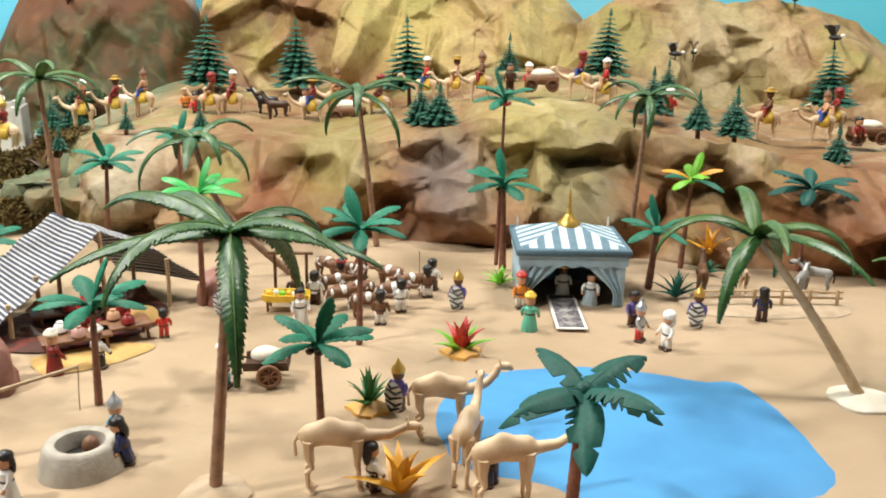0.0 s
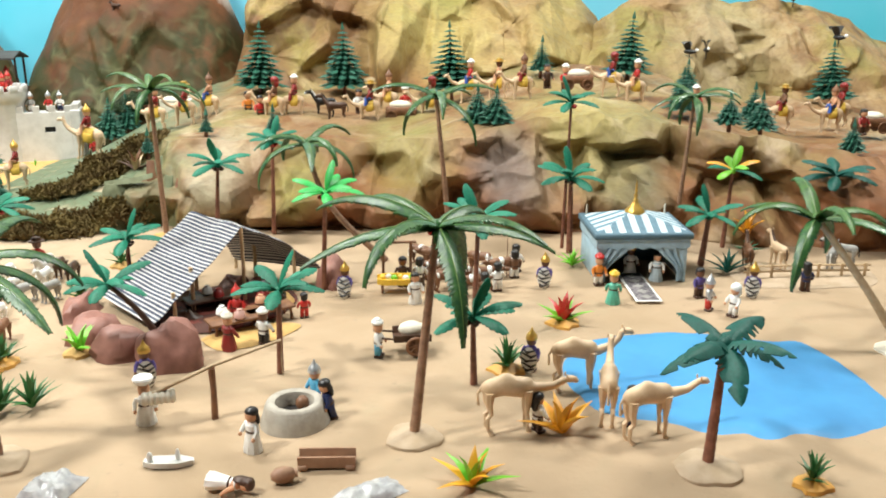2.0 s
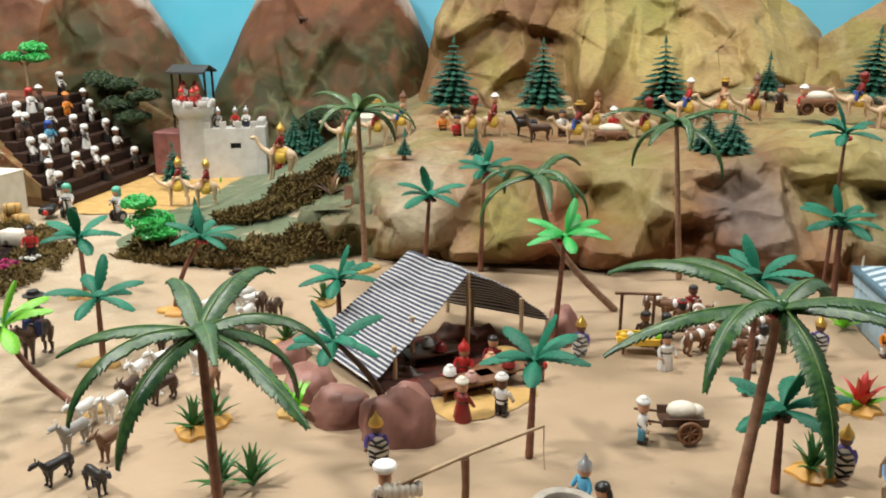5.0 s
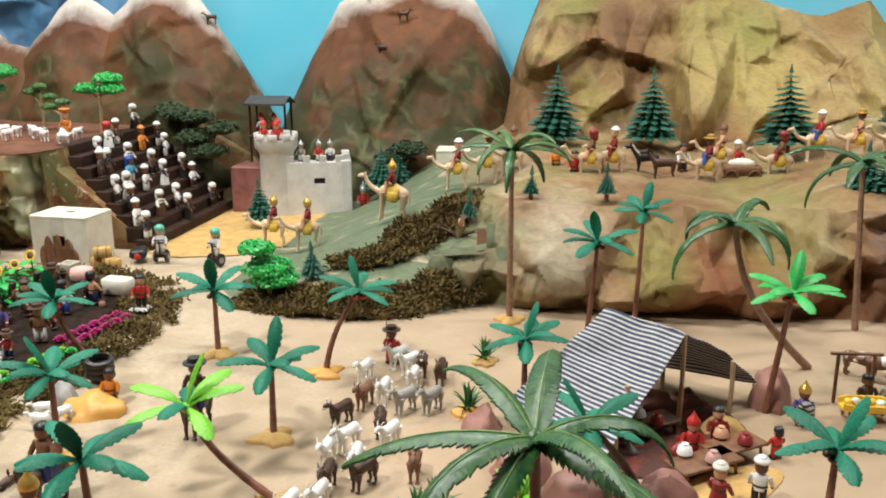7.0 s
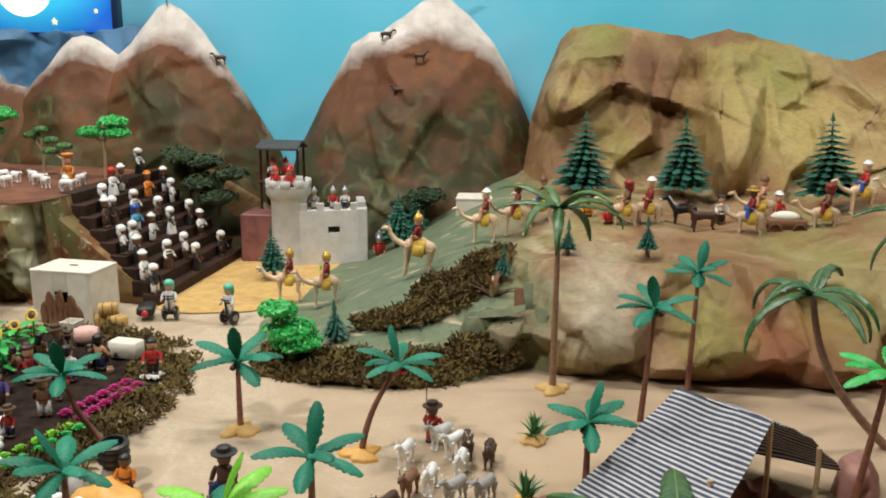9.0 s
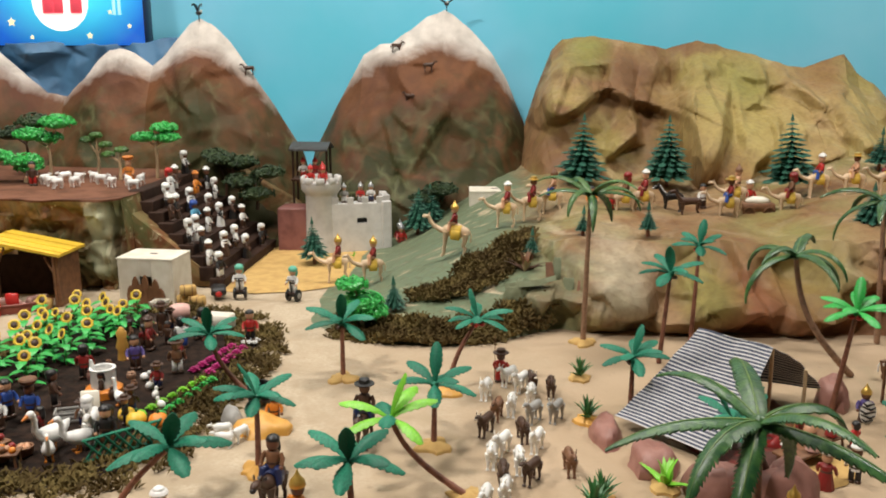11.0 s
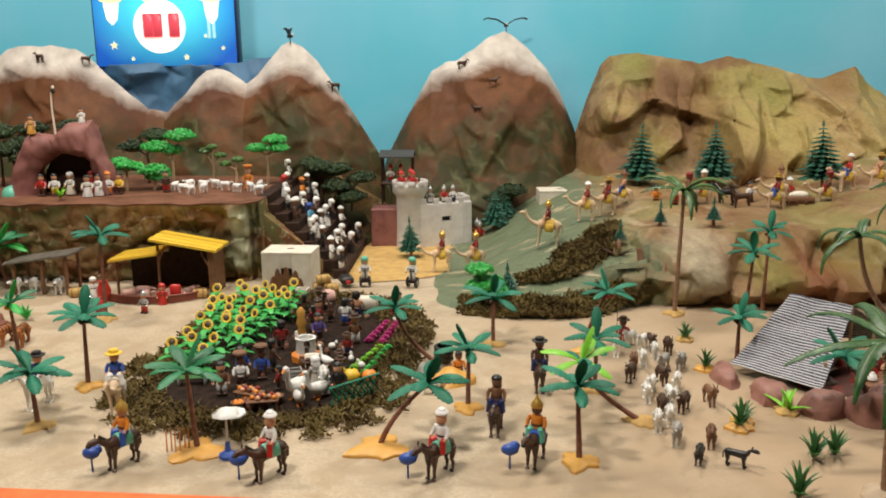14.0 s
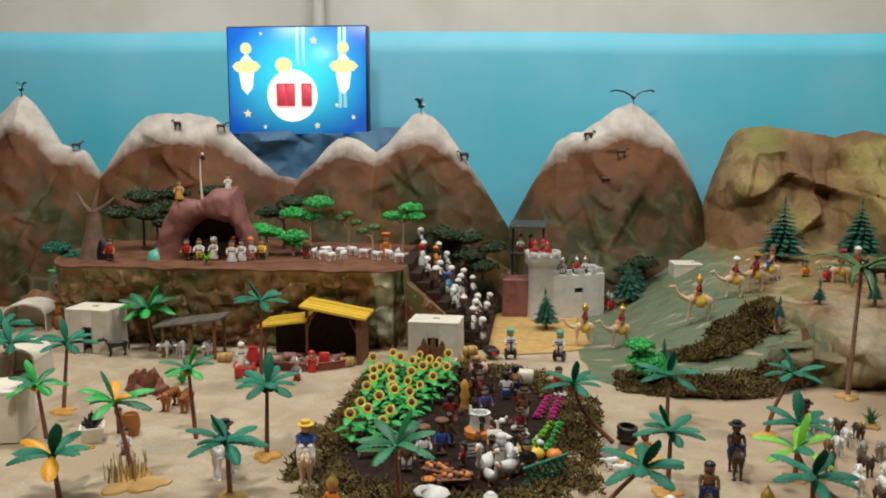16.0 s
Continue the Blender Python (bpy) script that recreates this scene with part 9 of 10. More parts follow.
for q in range(6):
    s = Shape()
    s.tube([(-0.02 + 0.008 * q, 0.004 * math.sin(q * 2), -0.002), (-0.02 + 0.008 * q, 0.004 * math.sin(q * 2) + 0.002, 0.040 + 0.006 * (q % 2))], [0.0016, 0.0011], 6)
    part("rod", s, ORANGE, rods)
for dx, dy, dr, m1, m2, hat, lb in ((-1.901, 1.300, 10, MBROWN, WHITE, "none", "toy gardener in brown and white"), (-1.885, 1.40, 60, BLUE, BROWN, "long", "toy gardener in blue clothes"), (-1.827, 1.455, 120, BROWN, BLACK, "none", "toy gardener in brown clothes"), (-1.651, 1.30, 20, BLACK, MBROWN, "long", "toy gardener in black clothes"), (-1.664, 1.645, 200, MBROWN, WHITE, "brim", "toy gardener with brimmed hat"), (-1.713, 1.80, 180, WHITE, BLUE, "none", "toy gardener in white"), (-1.69, 1.87, 160, SKIN, NAVY, "none", "toy gardener in pale shirt"), (-1.78, 1.78, 90, DRED, BROWN, "turban", "toy gardener with yellow turban"), (-1.76, 1.66, 30, PURPLE, BROWN, "long", "toy gardener in purple"), (-1.84, 1.60, 200, DRED, BLACK, "none", "toy gardener in dark red"), (-1.575, 1.86, 20, RED, BLACK, "none", "toy gardener in red"), (-1.80, 1.90, 30, BROWN, MBROWN, "brim", "toy gardener with brimmed hat")):
    doll(dx, dy, dr, top=m1, low=m2, hat=hat, hat_mat=(BROWN, YELLOW)[int(dx * 100) % 2], skin=(SKIN, DSKIN)[int(dy * 100) % 2], z=0.008, label=lb, group="toy gardeners", name="toy_gardener")
for k, (bx, by) in enumerate(((-1.83, 1.255), (-1.80, 1.235), (-1.845, 1.225), (-1.775, 1.26))):
    s = Shape()
    s.lathe([(0.010, 0), (0.014, 0.003), (0.016, 0.016), (0.013, 0.016), (0.011, 0.005), (0.001, 0.005)], 12)
    for q in range(5):
        s.blob((0.007 * math.cos(q * 1.3), 0.007 * math.sin(q * 1.3), 0.014), (0.0055, 0.0055, 0.005), 1, 7, 4)
    solo("basket", s, [MBROWN, (ORANGE, SKIN)[k % 2]], pose(bx, by, 0.006), "brown basket heaped with produce", "basket", "garden baskets")
for k in range(4):
    s = Shape()
    s.blob((0, 0, 0.009), (0.010, 0.007, 0.008), 0, 8, 6)
    s.blob((0.010, 0, 0.018), (0.004, 0.004, 0.005), 0, 7, 5)
    s.tube([(0.006, 0, 0.012), (0.009, 0, 0.017)], 0.003, 6)
    solo("toy_hen", s, WHITE, pose(-1.715 + 0.03 * k, 1.60 - 0.045 * k, 0.006, 0, 0, 50 * k), "small white plastic hen in the garden", "toy animal", "hens")
rnd = random.Random(17)
for k in range(16):
    dx, dy = rnd.uniform(-1.86, -1.66), rnd.uniform(1.30, 1.95)
    doll(dx, dy, rnd.uniform(0, 360), top=(BROWN, DRED, MBROWN, BLACK)[k % 4], low=(BLACK, BROWN, NAVY)[k % 3], hat=("none", "long", "brim")[k % 3], hat_mat=BROWN, skin=(DSKIN, SKIN)[k % 2], z=0.008, label=("brown", "dark red", "mid-brown", "black")[k % 4] + "-shirted toy gardener at work", group="toy gardeners", name="toy_gardener", size=0.72)
for k in range(14):
    s = Shape()
    r, h = rnd.uniform(0.006, 0.011), rnd.uniform(0.012, 0.026)
    s.lathe([(r * 0.7, 0), (r, h * 0.35), (r * 0.9, h * 0.75), (r * 0.6, h * 0.85), (r * 0.7, h), (r * 0.5, h), (r * 0.4, h * 0.9)], 12)
    solo("clay_pot", s, (MBROWN, CLAY, BROWN, BOULDER)[k % 4], pose(rnd.uniform(-1.88, -1.66), rnd.uniform(1.22, 1.92), 0.006, rnd.uniform(-6, 6), 0, 0), ("mid-brown", "tan", "dark brown", "red-brown")[k % 4] + " clay pot standing on the garden soil", "pot", "garden pots")
benchy = thing("garden_bench", (-1.985, 1.36, 0.006), "green slatted garden bench", "bench", rz=8)
for k in range(3):
    s = Shape()
    s.box(-0.032, 0.032, -0.010 + 0.008 * k, -0.004 + 0.008 * k, 0.016, 0.018, 0, 0.0005)
    part("slat", s, GRASSG, benchy)
for q in (-1, 1):
    s = Shape()
    s.box(q * 0.028 - 0.002, q * 0.028 + 0.002, -0.010, 0.014, 0, 0.0162, 0, 0.0005)
    part("leg", s, GREY, benchy)

# ---- plateau scene: rock arch, trees, sheep ----
ARCH = [(-2.975, 0.0), (-2.945, 0.09), (-2.90, 0.195), (-2.87, 0.212), (-2.79, 0.205), (-2.745, 0.245), (-2.665, 0.25), (-2.635, 0.175), (-2.605, 0.08), (-2.585, 0.0)]
s = Shape()
rings = []
n = 52
for i in range(n + 1):
    a = math.pi * i / n
    inner = Vector((-2.75 + 0.105 * math.cos(a), 0, 0.142 * max(0.0, math.sin(a)) ** 0.75))
    x = -2.585 - 0.39 * i / n
    outer = Vector((x, 0, lerp_table(ARCH, x)))
    ring = []
    for j in range(22):
        b = 2 * math.pi * j / 22
        w = 0.5 - 0.5 * math.cos(b)
        p = inner.lerp(outer, w)
        y = 2.49 - 0.050 * math.sin(b) * (1.0 if w < 0.9 else 0.7)
        d = 0.014 * noise.noise(Vector((p.x * 18, y * 14, p.z * 18))) + 0.008 * noise.noise(Vector((p.x * 55, y * 50, p.z * 55)))
        ring.append((p.x + d, y + d, PLAT_Z - 0.006 + p.z + (0.6 * d if i not in (0, n) else 0)))
    rings.append(ring)
s.rings(rings)
solo("rock_arch", s, CAVE, Matrix(), "dusty red plastic rock cave arch on the plateau", "rock")
s = Shape()
s.rings([[(-2.75 + 0.125 * math.cos(math.pi * i / 12), y, PLAT_Z - 0.006 + 0.16 * math.sin(math.pi * i / 12)) for i in range(13)] for y in (2.535, 2.565)])
solo("cave_back", s, STEP, Matrix(), "dark back of the rock cave", "rock")
s = Shape()
rings = []
for j in range(12):
    t = j / 11
    rings.append([((0.026 + 0.030 * (1 - t) ** 2.2) * (1 + 0.18 * noise.noise(Vector((math.cos(b) * 1.5, math.sin(b) * 1.5, t * 2)))) * math.cos(b), (0.022 + 0.024 * (1 - t) ** 2.2) * math.sin(b), 0.165 * t) for b in (2 * math.pi * i / 14 for i in range(14))])
s.rings(rings)
for bx, bz in ((0.075, 0.045), (-0.06, 0.06), (0.02, 0.08)):
    s.tube([(0, 0, 0.155), (bx * 0.5, 0, 0.16 + bz * 0.4), (bx, 0.01, 0.165 + bz)], [0.012, 0.007, 0.003], 7)
solo("hollow_tree_trunk", s, STUMP, pose(-3.165, 2.44, PLAT_Z - 0.004), "grey-brown hollow tree trunk with bare limbs", "stump")
# Solid black shape before the trunk, painting in the darkness of its hollow.
s = Shape()
s.lathe([(0.020, 0), (0.019, 0.035), (0.012, 0.062), (0.001, 0.075)], 10, sy=0.5)
solo("stump_hollow", s, BLACK, pose(-3.12, 2.402, PLAT_Z - 0.004), "black shape standing for the dark hollow of the stump", "stump")
s = Shape()
s.lathe([(0.034, 0), (0.033, 0.012), (0.024, 0.028), (0.004, 0.037)], 14)
solo("teal_dome", s, MINT, pose(-2.95, 2.46, PLAT_Z - 0.006), "dull teal plastic dome on the plateau", "dome")


def leafy(s, c, r, count, rnd, mi=0):
    for _ in range(count):
        d = Vector((rnd.gauss(0, 1), rnd.gauss(0, 1), abs(rnd.gauss(0, 1)) * 0.9 - 0.15)).normalized()
        f = rnd.uniform(0.75, 1.06)
        p = Vector(c) + Vector((d.x * r[0], d.y * r[1], d.z * r[2])) * f
        t = d.orthogonal().normalized()
        b = d.cross(t)
        a = rnd.uniform(0, 6.28)
        u = (t * math.cos(a) + b * math.sin(a)) * rnd.uniform(0.006, 0.010)
        v = (b * math.cos(a) - t * math.sin(a)) * rnd.uniform(0.004, 0.006)
        s.add([p - u, p - v, p + u, p + v, p + d * 0.004, p - d * 0.003], [(0, 1, 4), (1, 2, 4), (2, 3, 4), (3, 0, 4), (1, 0, 5), (2, 1, 5), (3, 2, 5), (0, 3, 5)], mi)


def toy_tree(loc, h, crowns, seed, leaf=BRIGHT, label="toy savanna tree with flat bright green crowns", trunk=PALEWOOD):
    rnd = random.Random(seed)
    ob = thing("toy_tree", loc, label, "tree", "plateau trees")
    s = Shape()
    s.tube([(0, 0, -0.004), (0.003, 0, h * 0.35), (0, 0, h * 0.55)], [0.006, 0.0045, 0.004], 8)
    for cx, cy, cz, r in crowns:
        s.tube([(0, 0, h * 0.5), (cx * 0.6, cy * 0.6, h * 0.5 + (cz - h * 0.5) * 0.6), (cx, cy, cz)], [0.0038, 0.003, 0.002], 6)
    part("trunk", s, trunk, ob)
    for cx, cy, cz, r in crowns:
        s = Shape()
        s.blob((cx, cy, cz), (r * 0.95, r * 0.95, r * 0.42), 0, 10, 6)
        leafy(s, (cx, cy, cz), (r * 1.2, r * 1.2, r * 0.6), 170, rnd)
        part("crown", s, leaf, ob, smooth=False)
    return ob


toy_tree((-2.46, 2.66, PLAT_Z), 0.19, ((-0.055, 0, 0.135, 0.042), (0.0, 0.01, 0.125, 0.034), (0.035, 0, 0.175, 0.045)), 1)
toy_tree((-2.125, 2.70, PLAT_Z), 0.20, ((-0.035, 0, 0.125, 0.032), (0.03, 0.01, 0.155, 0.034), (0.04, 0, 0.125, 0.034)), 2)
toy_tree((-2.59, 2.56, PLAT_Z), 0.12, ((-0.02, 0, 0.085, 0.045), (0.02, 0.02, 0.075, 0.03)), 3, label="small toy tree with bright green crown")
toy_tree((-2.50, 2.58, PLAT_Z), 0.09, ((0.0, 0, 0.06, 0.045), (0.01, 0.01, 0.04, 0.035)), 4, label="bushy bright green toy tree")
toy_tree((-2.33, 2.72, PLAT_Z), 0.14, ((-0.03, 0, 0.115, 0.018), (0.03, 0, 0.10, 0.016), (0.0, 0, 0.13, 0.015)), 5, FROND2, "sparse flat-branched toy acacia")
toy_tree((-2.23, 2.66, PLAT_Z), 0.11, ((-0.035, 0, 0.075, 0.016), (0.01, 0, 0.09, 0.016)), 6, FROND2, "sparse flat-branched toy acacia")
toy_tree((-1.335, 1.965, 0.0), 0.14, ((0.0, 0, 0.075, 0.045), (-0.02, -0.01, 0.12, 0.032), (0.015, 0, 0.05, 0.04)), 7, BRIGHT, "bushy bright green toy tree at the moss bank")
toy_tree((-3.02, 2.62, PLAT_Z), 0.17, ((-0.03, 0, 0.13, 0.05), (0.05, 0, 0.10, 0.05)), 8, DARKLEAF, "dark green shrub behind the rock arch", BROWN)
toy_tree((-1.93, 2.86, 0.24), 0.12, ((-0.03, 0, 0.06, 0.045), (0.04, 0, 0.05, 0.045)), 9, DARKLEAF, "dark shrub above the stairs", BROWN)
toy_tree((-1.28, 2.965, 0.10), 0.16, ((0.0, 0, 0.06, 0.05), (0.05, 0, 0.09, 0.05)), 10, DARKLEAF, "dark shrub behind the castle", BROWN)
toy_tree((-3.30, 2.50, 0.18), 0.17, ((-0.04, 0, 0.10, 0.04), (0.03, 0, 0.07, 0.04)), 11, TEAL, "teal leafy bush at the plateau edge", BROWN)
for k, (tx, ty, th, crowns) in enumerate(((-3.09, 2.66, 0.24, ((-0.09, 0, 0.13, 0.05), (0.0, 0.01, 0.19, 0.055), (0.08, 0, 0.15, 0.05))), (-2.93, 2.70, 0.24, ((-0.05, 0, 0.20, 0.05), (0.05, 0.01, 0.15, 0.05), (0.10, 0, 0.21, 0.045))), (-2.58, 2.74, 0.20, ((-0.05, 0, 0.13, 0.045), (0.04, 0, 0.17, 0.05))), (-1.84, 2.83, 0.16, ((-0.05, 0, 0.09, 0.05), (0.04, 0.01, 0.12, 0.045), (0.0, -0.01, 0.05, 0.05))), (-1.97, 2.90, 0.18, ((-0.03, 0, 0.17, 0.04), (0.05, 0, 0.14, 0.045))))):
    toy_tree((tx, ty, PLAT_Z if tx < -2.1 else 0.14), th, crowns, 30 + k, DARKLEAF, "dark olive leafy tree before the mountains", BROWN)
rnd = random.Random(8)
for sx, sy in ((-2.371, 2.50), (-2.38, 2.60), (-2.327, 2.58), (-2.286, 2.60), (-2.185, 2.50), (-2.10, 2.46), (-2.332, 2.46), (-2.24, 2.55), (-2.145, 2.53), (-2.415, 2.54), (-2.30, 2.50), (-2.12, 2.56)):
    beast("sheep", sx, sy, rnd.uniform(-60, 240), WHITE, CREAM, z=PLAT_Z - 0.002, label="white plastic sheep grazing on the plateau", group="plateau sheep", size=0.9)
for dx, dy, dr, st, m1, m2, hat, hm, lb in ((-2.79, 2.44, 10, "legs", WHITE, YELLOW, "none", WHITE, "toy doll in white and yellow at the cave"), (-2.745, 2.46, -10, "robe", WHITE, CREAM, "hood", WHITE, "kneeling toy doll in white at the cave"), (-2.685, 2.49, 5, "robe", RED, RED, "hood", DRED, "toy doll in red inside the cave"), (-2.66, 2.40, 20, "robe", CREAM, WHITE, "none", WHITE, "toy doll in cream before the cave"), (-2.635, 2.43, -20, "robe", WHITE, WHITE, "long", WHITE, "toy doll in white beside the cave"), (-2.61, 2.45, 10, "legs", WHITE, ORANGE, "turban", ORANGE, "toy doll with orange turban"), (-2.575, 2.46, -15, "legs", YELLOW, BROWN, "none", WHITE, "toy shepherd in yellow"), (-2.43, 2.50, 15, "legs", BROWN, RED, "none", WHITE, "toy shepherd in brown"), (-2.165, 2.58, 0, "robe", ORANGE, ORANGE, "basket", ORANGE, "toy doll in orange with orange basket"), (-2.83, 2.43, 0, "legs", RED, BROWN, "none", WHITE, "toy doll in red near the dome"), (-3.08, 2.38, 0, "legs", RED, BROWN, "none", WHITE, "small toy doll in red by the stump")):
    doll(dx, dy, dr, st, top=m1, low=m2, hat=hat, hat_mat=hm, z=PLAT_Z - 0.001, label=lb, group="toy dolls on the plateau")
doll(-2.865, 2.47, 10, "robe", top=SKIN, low=OBASE, hat="none", z=PLAT_Z + 0.203, label="toy angel figure on the rock arch", size=0.9)
doll(-2.695, 2.485, 0, "robe", top=WHITE, low=WHITE, hat="none", z=PLAT_Z + 0.238, label="white toy angel figure on the rock arch", size=0.7)
s = Shape()
s.tube([(0, 0, 0), (-0.004, 0, 0.09), (-0.002, 0, 0.145)], [0.004, 0.003, 0.0025], 7)
s.blob((0.006, 0, 0.150), (0.008, 0.006, 0.010), 1, 8, 5)
s.blob((0.006, 0, 0.162), (0.005, 0.005, 0.006), 0, 8, 5)
solo("stork_pole", s, [CREAM, BLACK], pose(-2.785, 2.475, PLAT_Z + 0.195), "pale pole with a black and white bird", "pole")

# ---- glowing picture box on the wall and the blue cloth below ----


def glow(name, colour, strength):
    m = bpy.data.materials.new(name)
    m.use_nodes = True
    b = m.node_tree.nodes["Principled BSDF"]
    b.inputs["Base Color"].default_value = (*colour, 1)
    b.inputs["Emission Color"].default_value = (*colour, 1)
    b.inputs["Emission Strength"].default_value = strength
    b.inputs["Roughness"].default_value = 0.3
    return m


def glow_panel():
    """Backlit print: brightest in the middle, deeper blue to the edges."""
    m = glow("backlit_blue_print", (0.02, 0.30, 0.85), 1.0)
    nt = m.node_tree
    bsdf = nt.nodes["Principled BSDF"]
    vec = nt.nodes.new("ShaderNodeVectorMath")
    vec.operation = "LENGTH"
    mapping = nt.nodes.new("ShaderNodeMapping")
    mapping.inputs["Scale"].default_value = (1.0, 0.0, 1.25)
    nt.links.new(nt.nodes.new("ShaderNodeTexCoord").outputs["Object"], mapping.inputs[0])
    nt.links.new(mapping.outputs[0], vec.inputs[0])
    col = ramp_mix(nt, stretch(nt, vec.outputs["Value"], 0.04, 0.34), (0.05, 0.85, 1.0), (0.008, 0.13, 0.62))
    nt.links.new(col, bsdf.inputs["Emission Color"])
    nt.links.new(col, bsdf.inputs["Base Color"])
    return m


G_WHITE, G_RED, G_GOLD = glow("backlit_white", (1.0, 1.0, 0.92), 1.15), glow("backlit_red", (0.75, 0.08, 0.12), 0.7), glow("backlit_cream", (0.95, 0.85, 0.45), 0.9)
box = thing("light_box", (-2.648, 3.235, 0.900), "backlit blue picture box above the mountains", "light box")
s = Shape()
s.box(-0.30, 0.30, -0.018, 0.045, -0.226, 0.226, 0, 0.004)
part("case", s, NAVY, box)
s = Shape()
s.box(-0.293, 0.293, -0.0215, -0.017, -0.220, 0.220, 0, 0.001)
part("picture", s, glow_panel(), box, "blue backlit picture")


def disc(cx, cz, rx, rz_, n, y, m, name, pts=None, star=1.0):
    s = Shape()
    ring = [(cx + rx * (star if i % 2 else 1) * math.cos(2 * math.pi * i / n + math.pi / 2), cz + rz_ * (star if i % 2 else 1) * math.sin(2 * math.pi * i / n + math.pi / 2)) for i in range(n)]
    s.rings([[(x, y, z) for x, z in ring], [(x, y - 0.0012, z) for x, z in ring]])
    part(name, s, m, box)


disc(-0.02, -0.06, 0.108, 0.108, 28, -0.0218, G_WHITE, "moon")
for q, w in ((-0.065, 0.022), (-0.028, 0.020), (0.042, 0.022)):
    s = Shape()
    s.box(q - w, q + w, -0.0255, -0.0235, -0.105, -0.01, 0, 0.004)
    part("emblem_bar", s, G_RED, box, "plain red emblem shape")
disc(-0.055, 0.065, 0.036, 0.032, 16, -0.0218, G_GOLD, "emblem_round")
for q in (-0.215, 0.20):
    disc(q, 0.03, 0.032, 0.085, 8, -0.0218, G_WHITE, "angel_shape")
    disc(q, 0.06, 0.062, 0.028, 8, -0.0226, G_GOLD, "wing_shape")
    disc(q, 0.135, 0.024, 0.024, 14, -0.0234, G_GOLD, "round_shape")
for q, z, r in ((-0.215, -0.135, 0.018), (0.075, 0.165, 0.018), (0.085, -0.185, 0.014), (-0.14, -0.19, 0.010), (-0.15, 0.195, 0.008), (0.24, -0.15, 0.010), (0.17, -0.10, 0.010)):
    disc(q, z, r, r, 10, -0.0218, G_GOLD, "star", star=0.45)
for q in (0.005, 0.03, 0.185, 0.205):
    s = Shape()
    top_z, low_z = 0.218, (0.06 if q < 0.1 else -0.11)
    s.box(q - 0.006, q + 0.006, -0.0226, -0.0212, low_z, top_z, 0, 0.0005)
    part("ray", s, glow("backlit_ray", (0.45, 0.95, 1.0), 1.0), box)
s = Shape()
verts, faces = [], []
spots = [(-2.97 + 0.83 * i / 110, 0.36 * j / 48) for i in range(111) for j in range(49)]
DRAPE = 0.040 * crush_field(51, -2.97, -2.14, 0.0, 0.36, 0.11, 1.3)([q[0] for q in spots], [q[1] for q in spots]) + 0.014 * crush_field(52, -2.97, -2.14, 0.0, 0.36, 0.045, 1.3)([q[0] for q in spots], [q[1] for q in spots])
for k, (x, down) in enumerate(spots):
    top = 0.688 + 0.016 * noise.noise(Vector((x * 9, 2, 0))) + 0.020 * smooth01((x + 2.36) / 0.1)
    verts.append((x, min(3.215 - 0.21 * down - DRAPE[k], 3.30), top - down))
for i in range(110):
    for j in range(48):
        a = i * 49 + j
        faces.append((a, a + 49, a + 50, a + 1))
s.add(verts, faces)
ob = solo("blue_drape", s, BLUECLOTH, Matrix(), "crumpled dark blue paper below the picture box", "drape")
ob.modifiers.new("thick", "SOLIDIFY").thickness = 0.003
s = Shape()
s.tube([(-2.63, BACK - 0.03, 1.10), (-2.63, BACK - 0.03, 1.9)], 0.03, 12)
solo("wall_pipe", s, WALL, Matrix(), "white painted pipe running up the wall", "pipe", kind="structure")

# birds and goats on the peaks


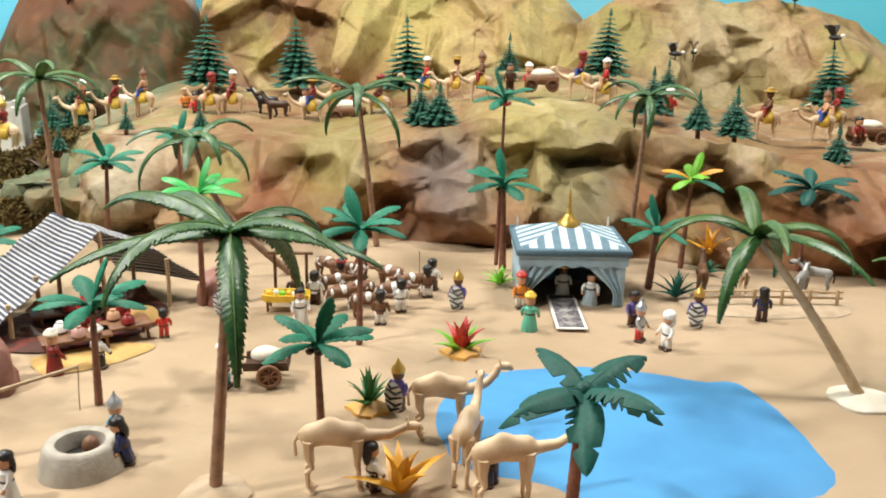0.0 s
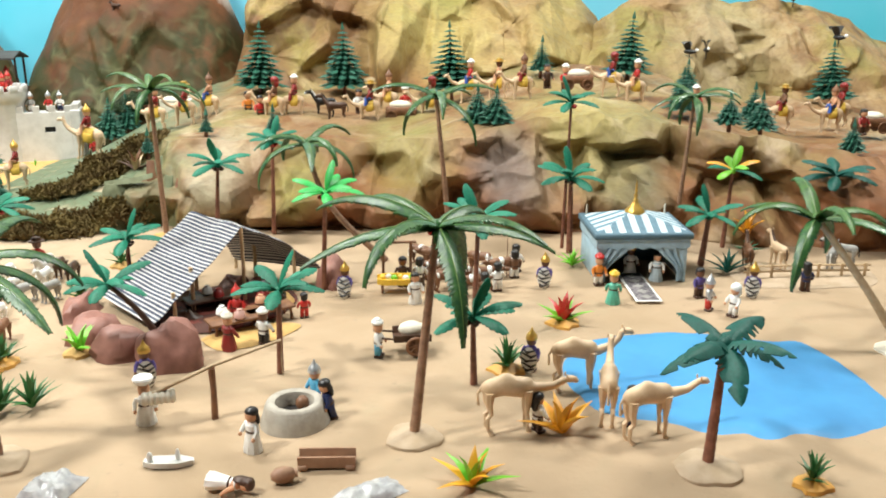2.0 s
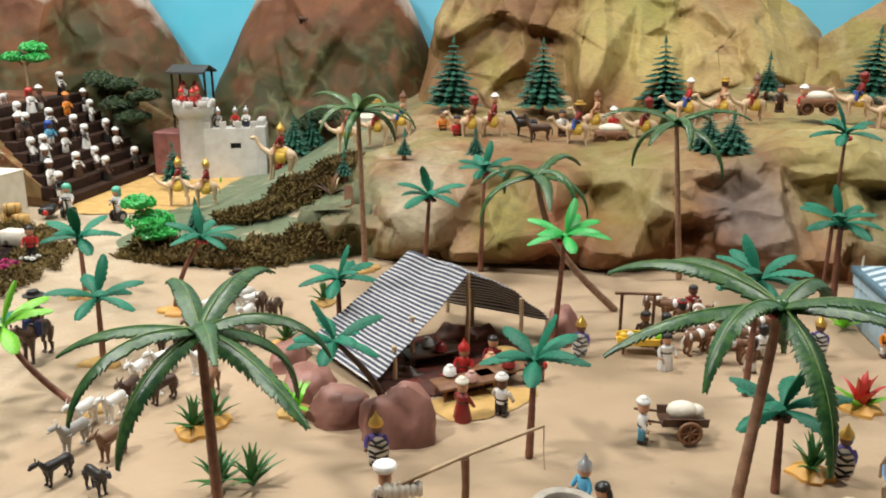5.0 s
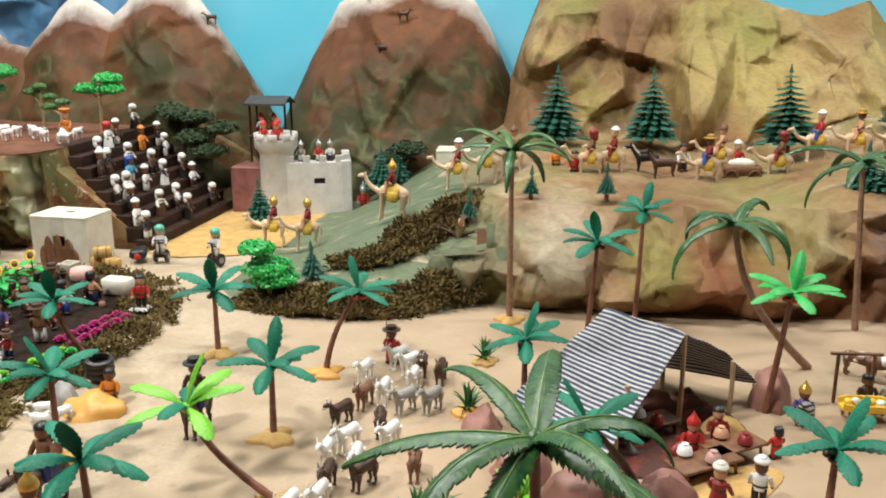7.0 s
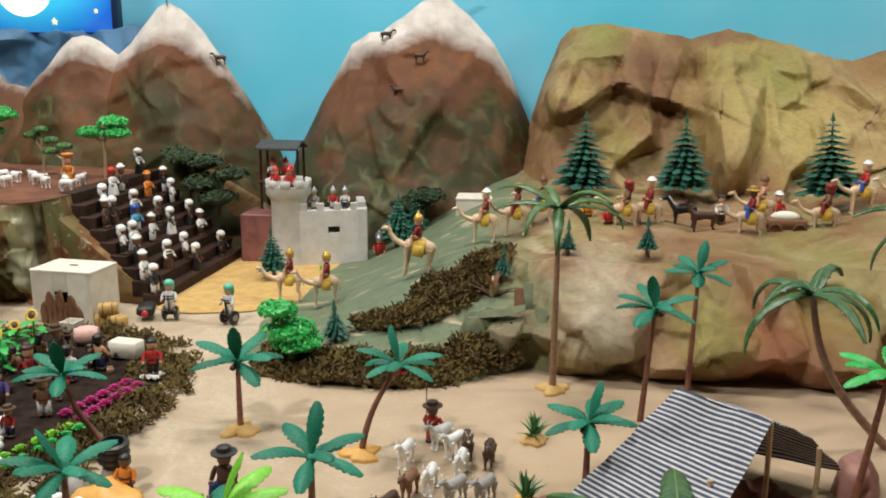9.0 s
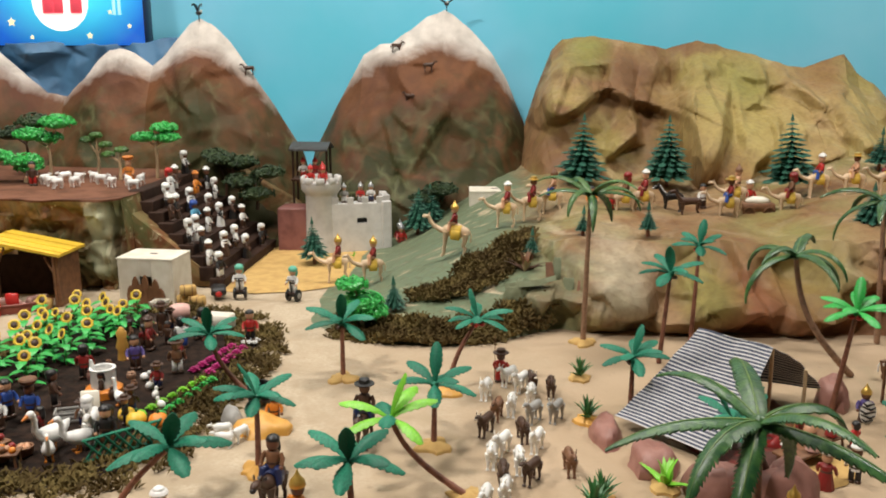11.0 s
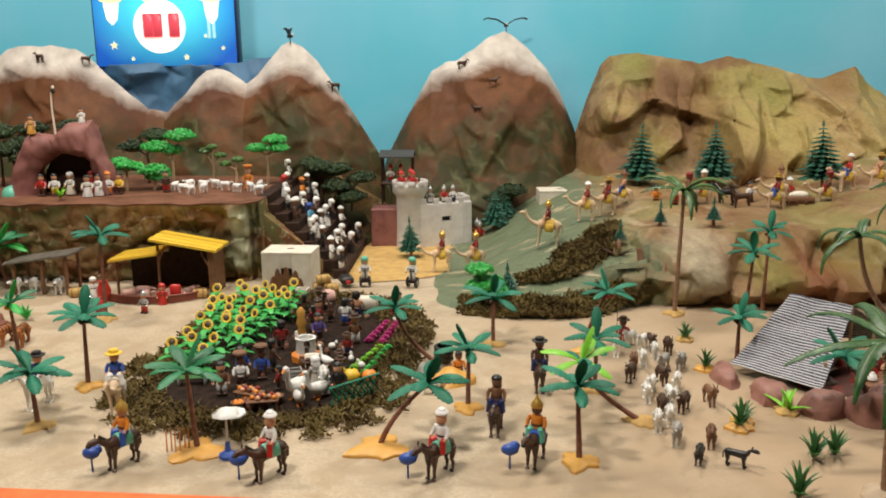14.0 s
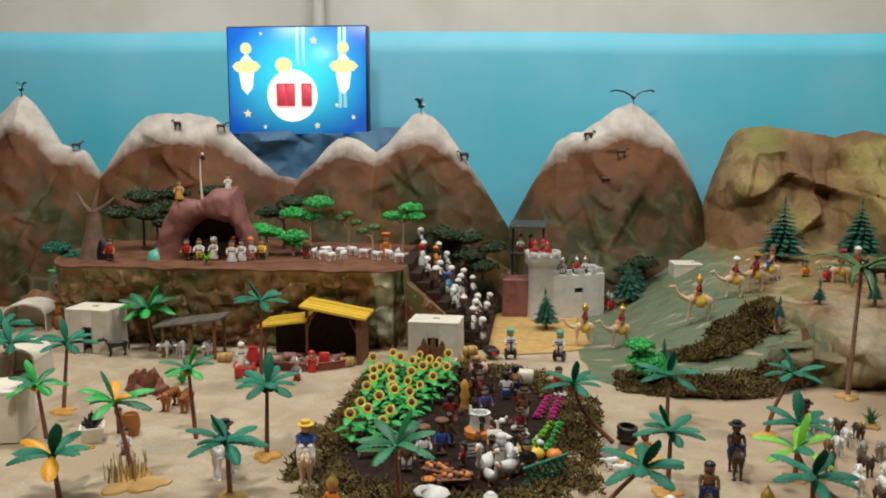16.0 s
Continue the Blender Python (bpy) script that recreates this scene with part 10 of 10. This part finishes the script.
def bird(x, y, z, rz, span, material, label):
    s = Shape()
    s.blob((0, 0, 0), (0.010, 0.022, 0.008), 0, 8, 6)
    s.blob((0, -0.024, 0.006), (0.005, 0.007, 0.005), 1, 7, 5)
    for q in (-1, 1):
        s.rings([[(q * u * span, 0.006 - w + 0.01 * u, 0.004 + 0.03 * math.sin(u * 2.2)), (q * u * span, 0.006 + w + 0.012 * u, 0.002 + 0.03 * math.sin(u * 2.2)), (q * u * span, 0.006 + 0.01 * u, -0.002 + 0.03 * math.sin(u * 2.2))] for u, w in ((0.05, 0.008), (0.4, 0.014), (0.8, 0.012), (1.0, 0.003))])
    s.tube([(0, 0, 0), (0, 0.0, -0.03)], 0.002, 5)
    solo("toy_bird", s, [material, WHITE], pose(x, y, z, 0, 0, rz), label, "toy bird", "birds on the peaks")


bird(-1.243, 3.375, 0.832, 10, 0.095, BROWN, "brown plastic eagle with spread wings on the peak")
bird(1.085, 3.22, 0.54, -25, 0.05, BLACK, "black plastic vulture with spread wings on the ridge")
bird(-2.112, 3.13, 0.792, 40, 0.018, BLACK, "small black bird on the snowy peak")
bird(-3.836, 3.15, 0.868, 20, 0.02, BLACK, "small black bird on the snowy peak")
bird(1.005, 2.60, 0.440, 30, 0.022, BLACK, "black and white bird on a pine top")
bird(0.655, 2.93, 0.372, 60, 0.018, BLACK, "dark plastic bird on the paper mountain")
bird(0.71, 2.93, 0.378, 0, 0.014, BLACK, "dark plastic bird on the paper mountain")


def on_face(outline, yf, yr, z, zb=0.0, power=0.8, x=0.0):
    t = min(1.0, (z - zb) / (lerp_table(outline, x) - zb))
    return yf + (yr - yf) * t ** (1 / power)


for gx, gz, gr, o in ((-1.362, 0.475, 160, OUT_C), (-1.43, 0.655, 20, OUT_C), (-1.30, 0.585, 0, OUT_C)):
    beast("goat", gx, on_face(o, 2.99, 3.37, gz, 0, 0.8, gx) - 0.012, gr, BROWN, BROWN, z=gz, label="brown plastic ibex on the mountain", group="mountain goats", size=0.85)
for gx, gz, gr in ((-1.935, 0.575, 200), (-2.95, 0.69, 20), (-3.13, 0.70, 160), (-3.60, 0.61, 30)):
    o, yf, yr = (OUT_B, 2.84, 3.14) if gx > -2.6 else (OUT_A, 2.86, 3.15) if gx > -3.5 else (OUT_Z, 2.80, 3.16)
    beast("goat", gx, on_face(o, yf, yr, gz, 0, 0.8, gx) - 0.012, gr, BROWN, GREY, z=gz, label="brown plastic ibex on the snowy mountain", group="mountain goats", size=0.85)
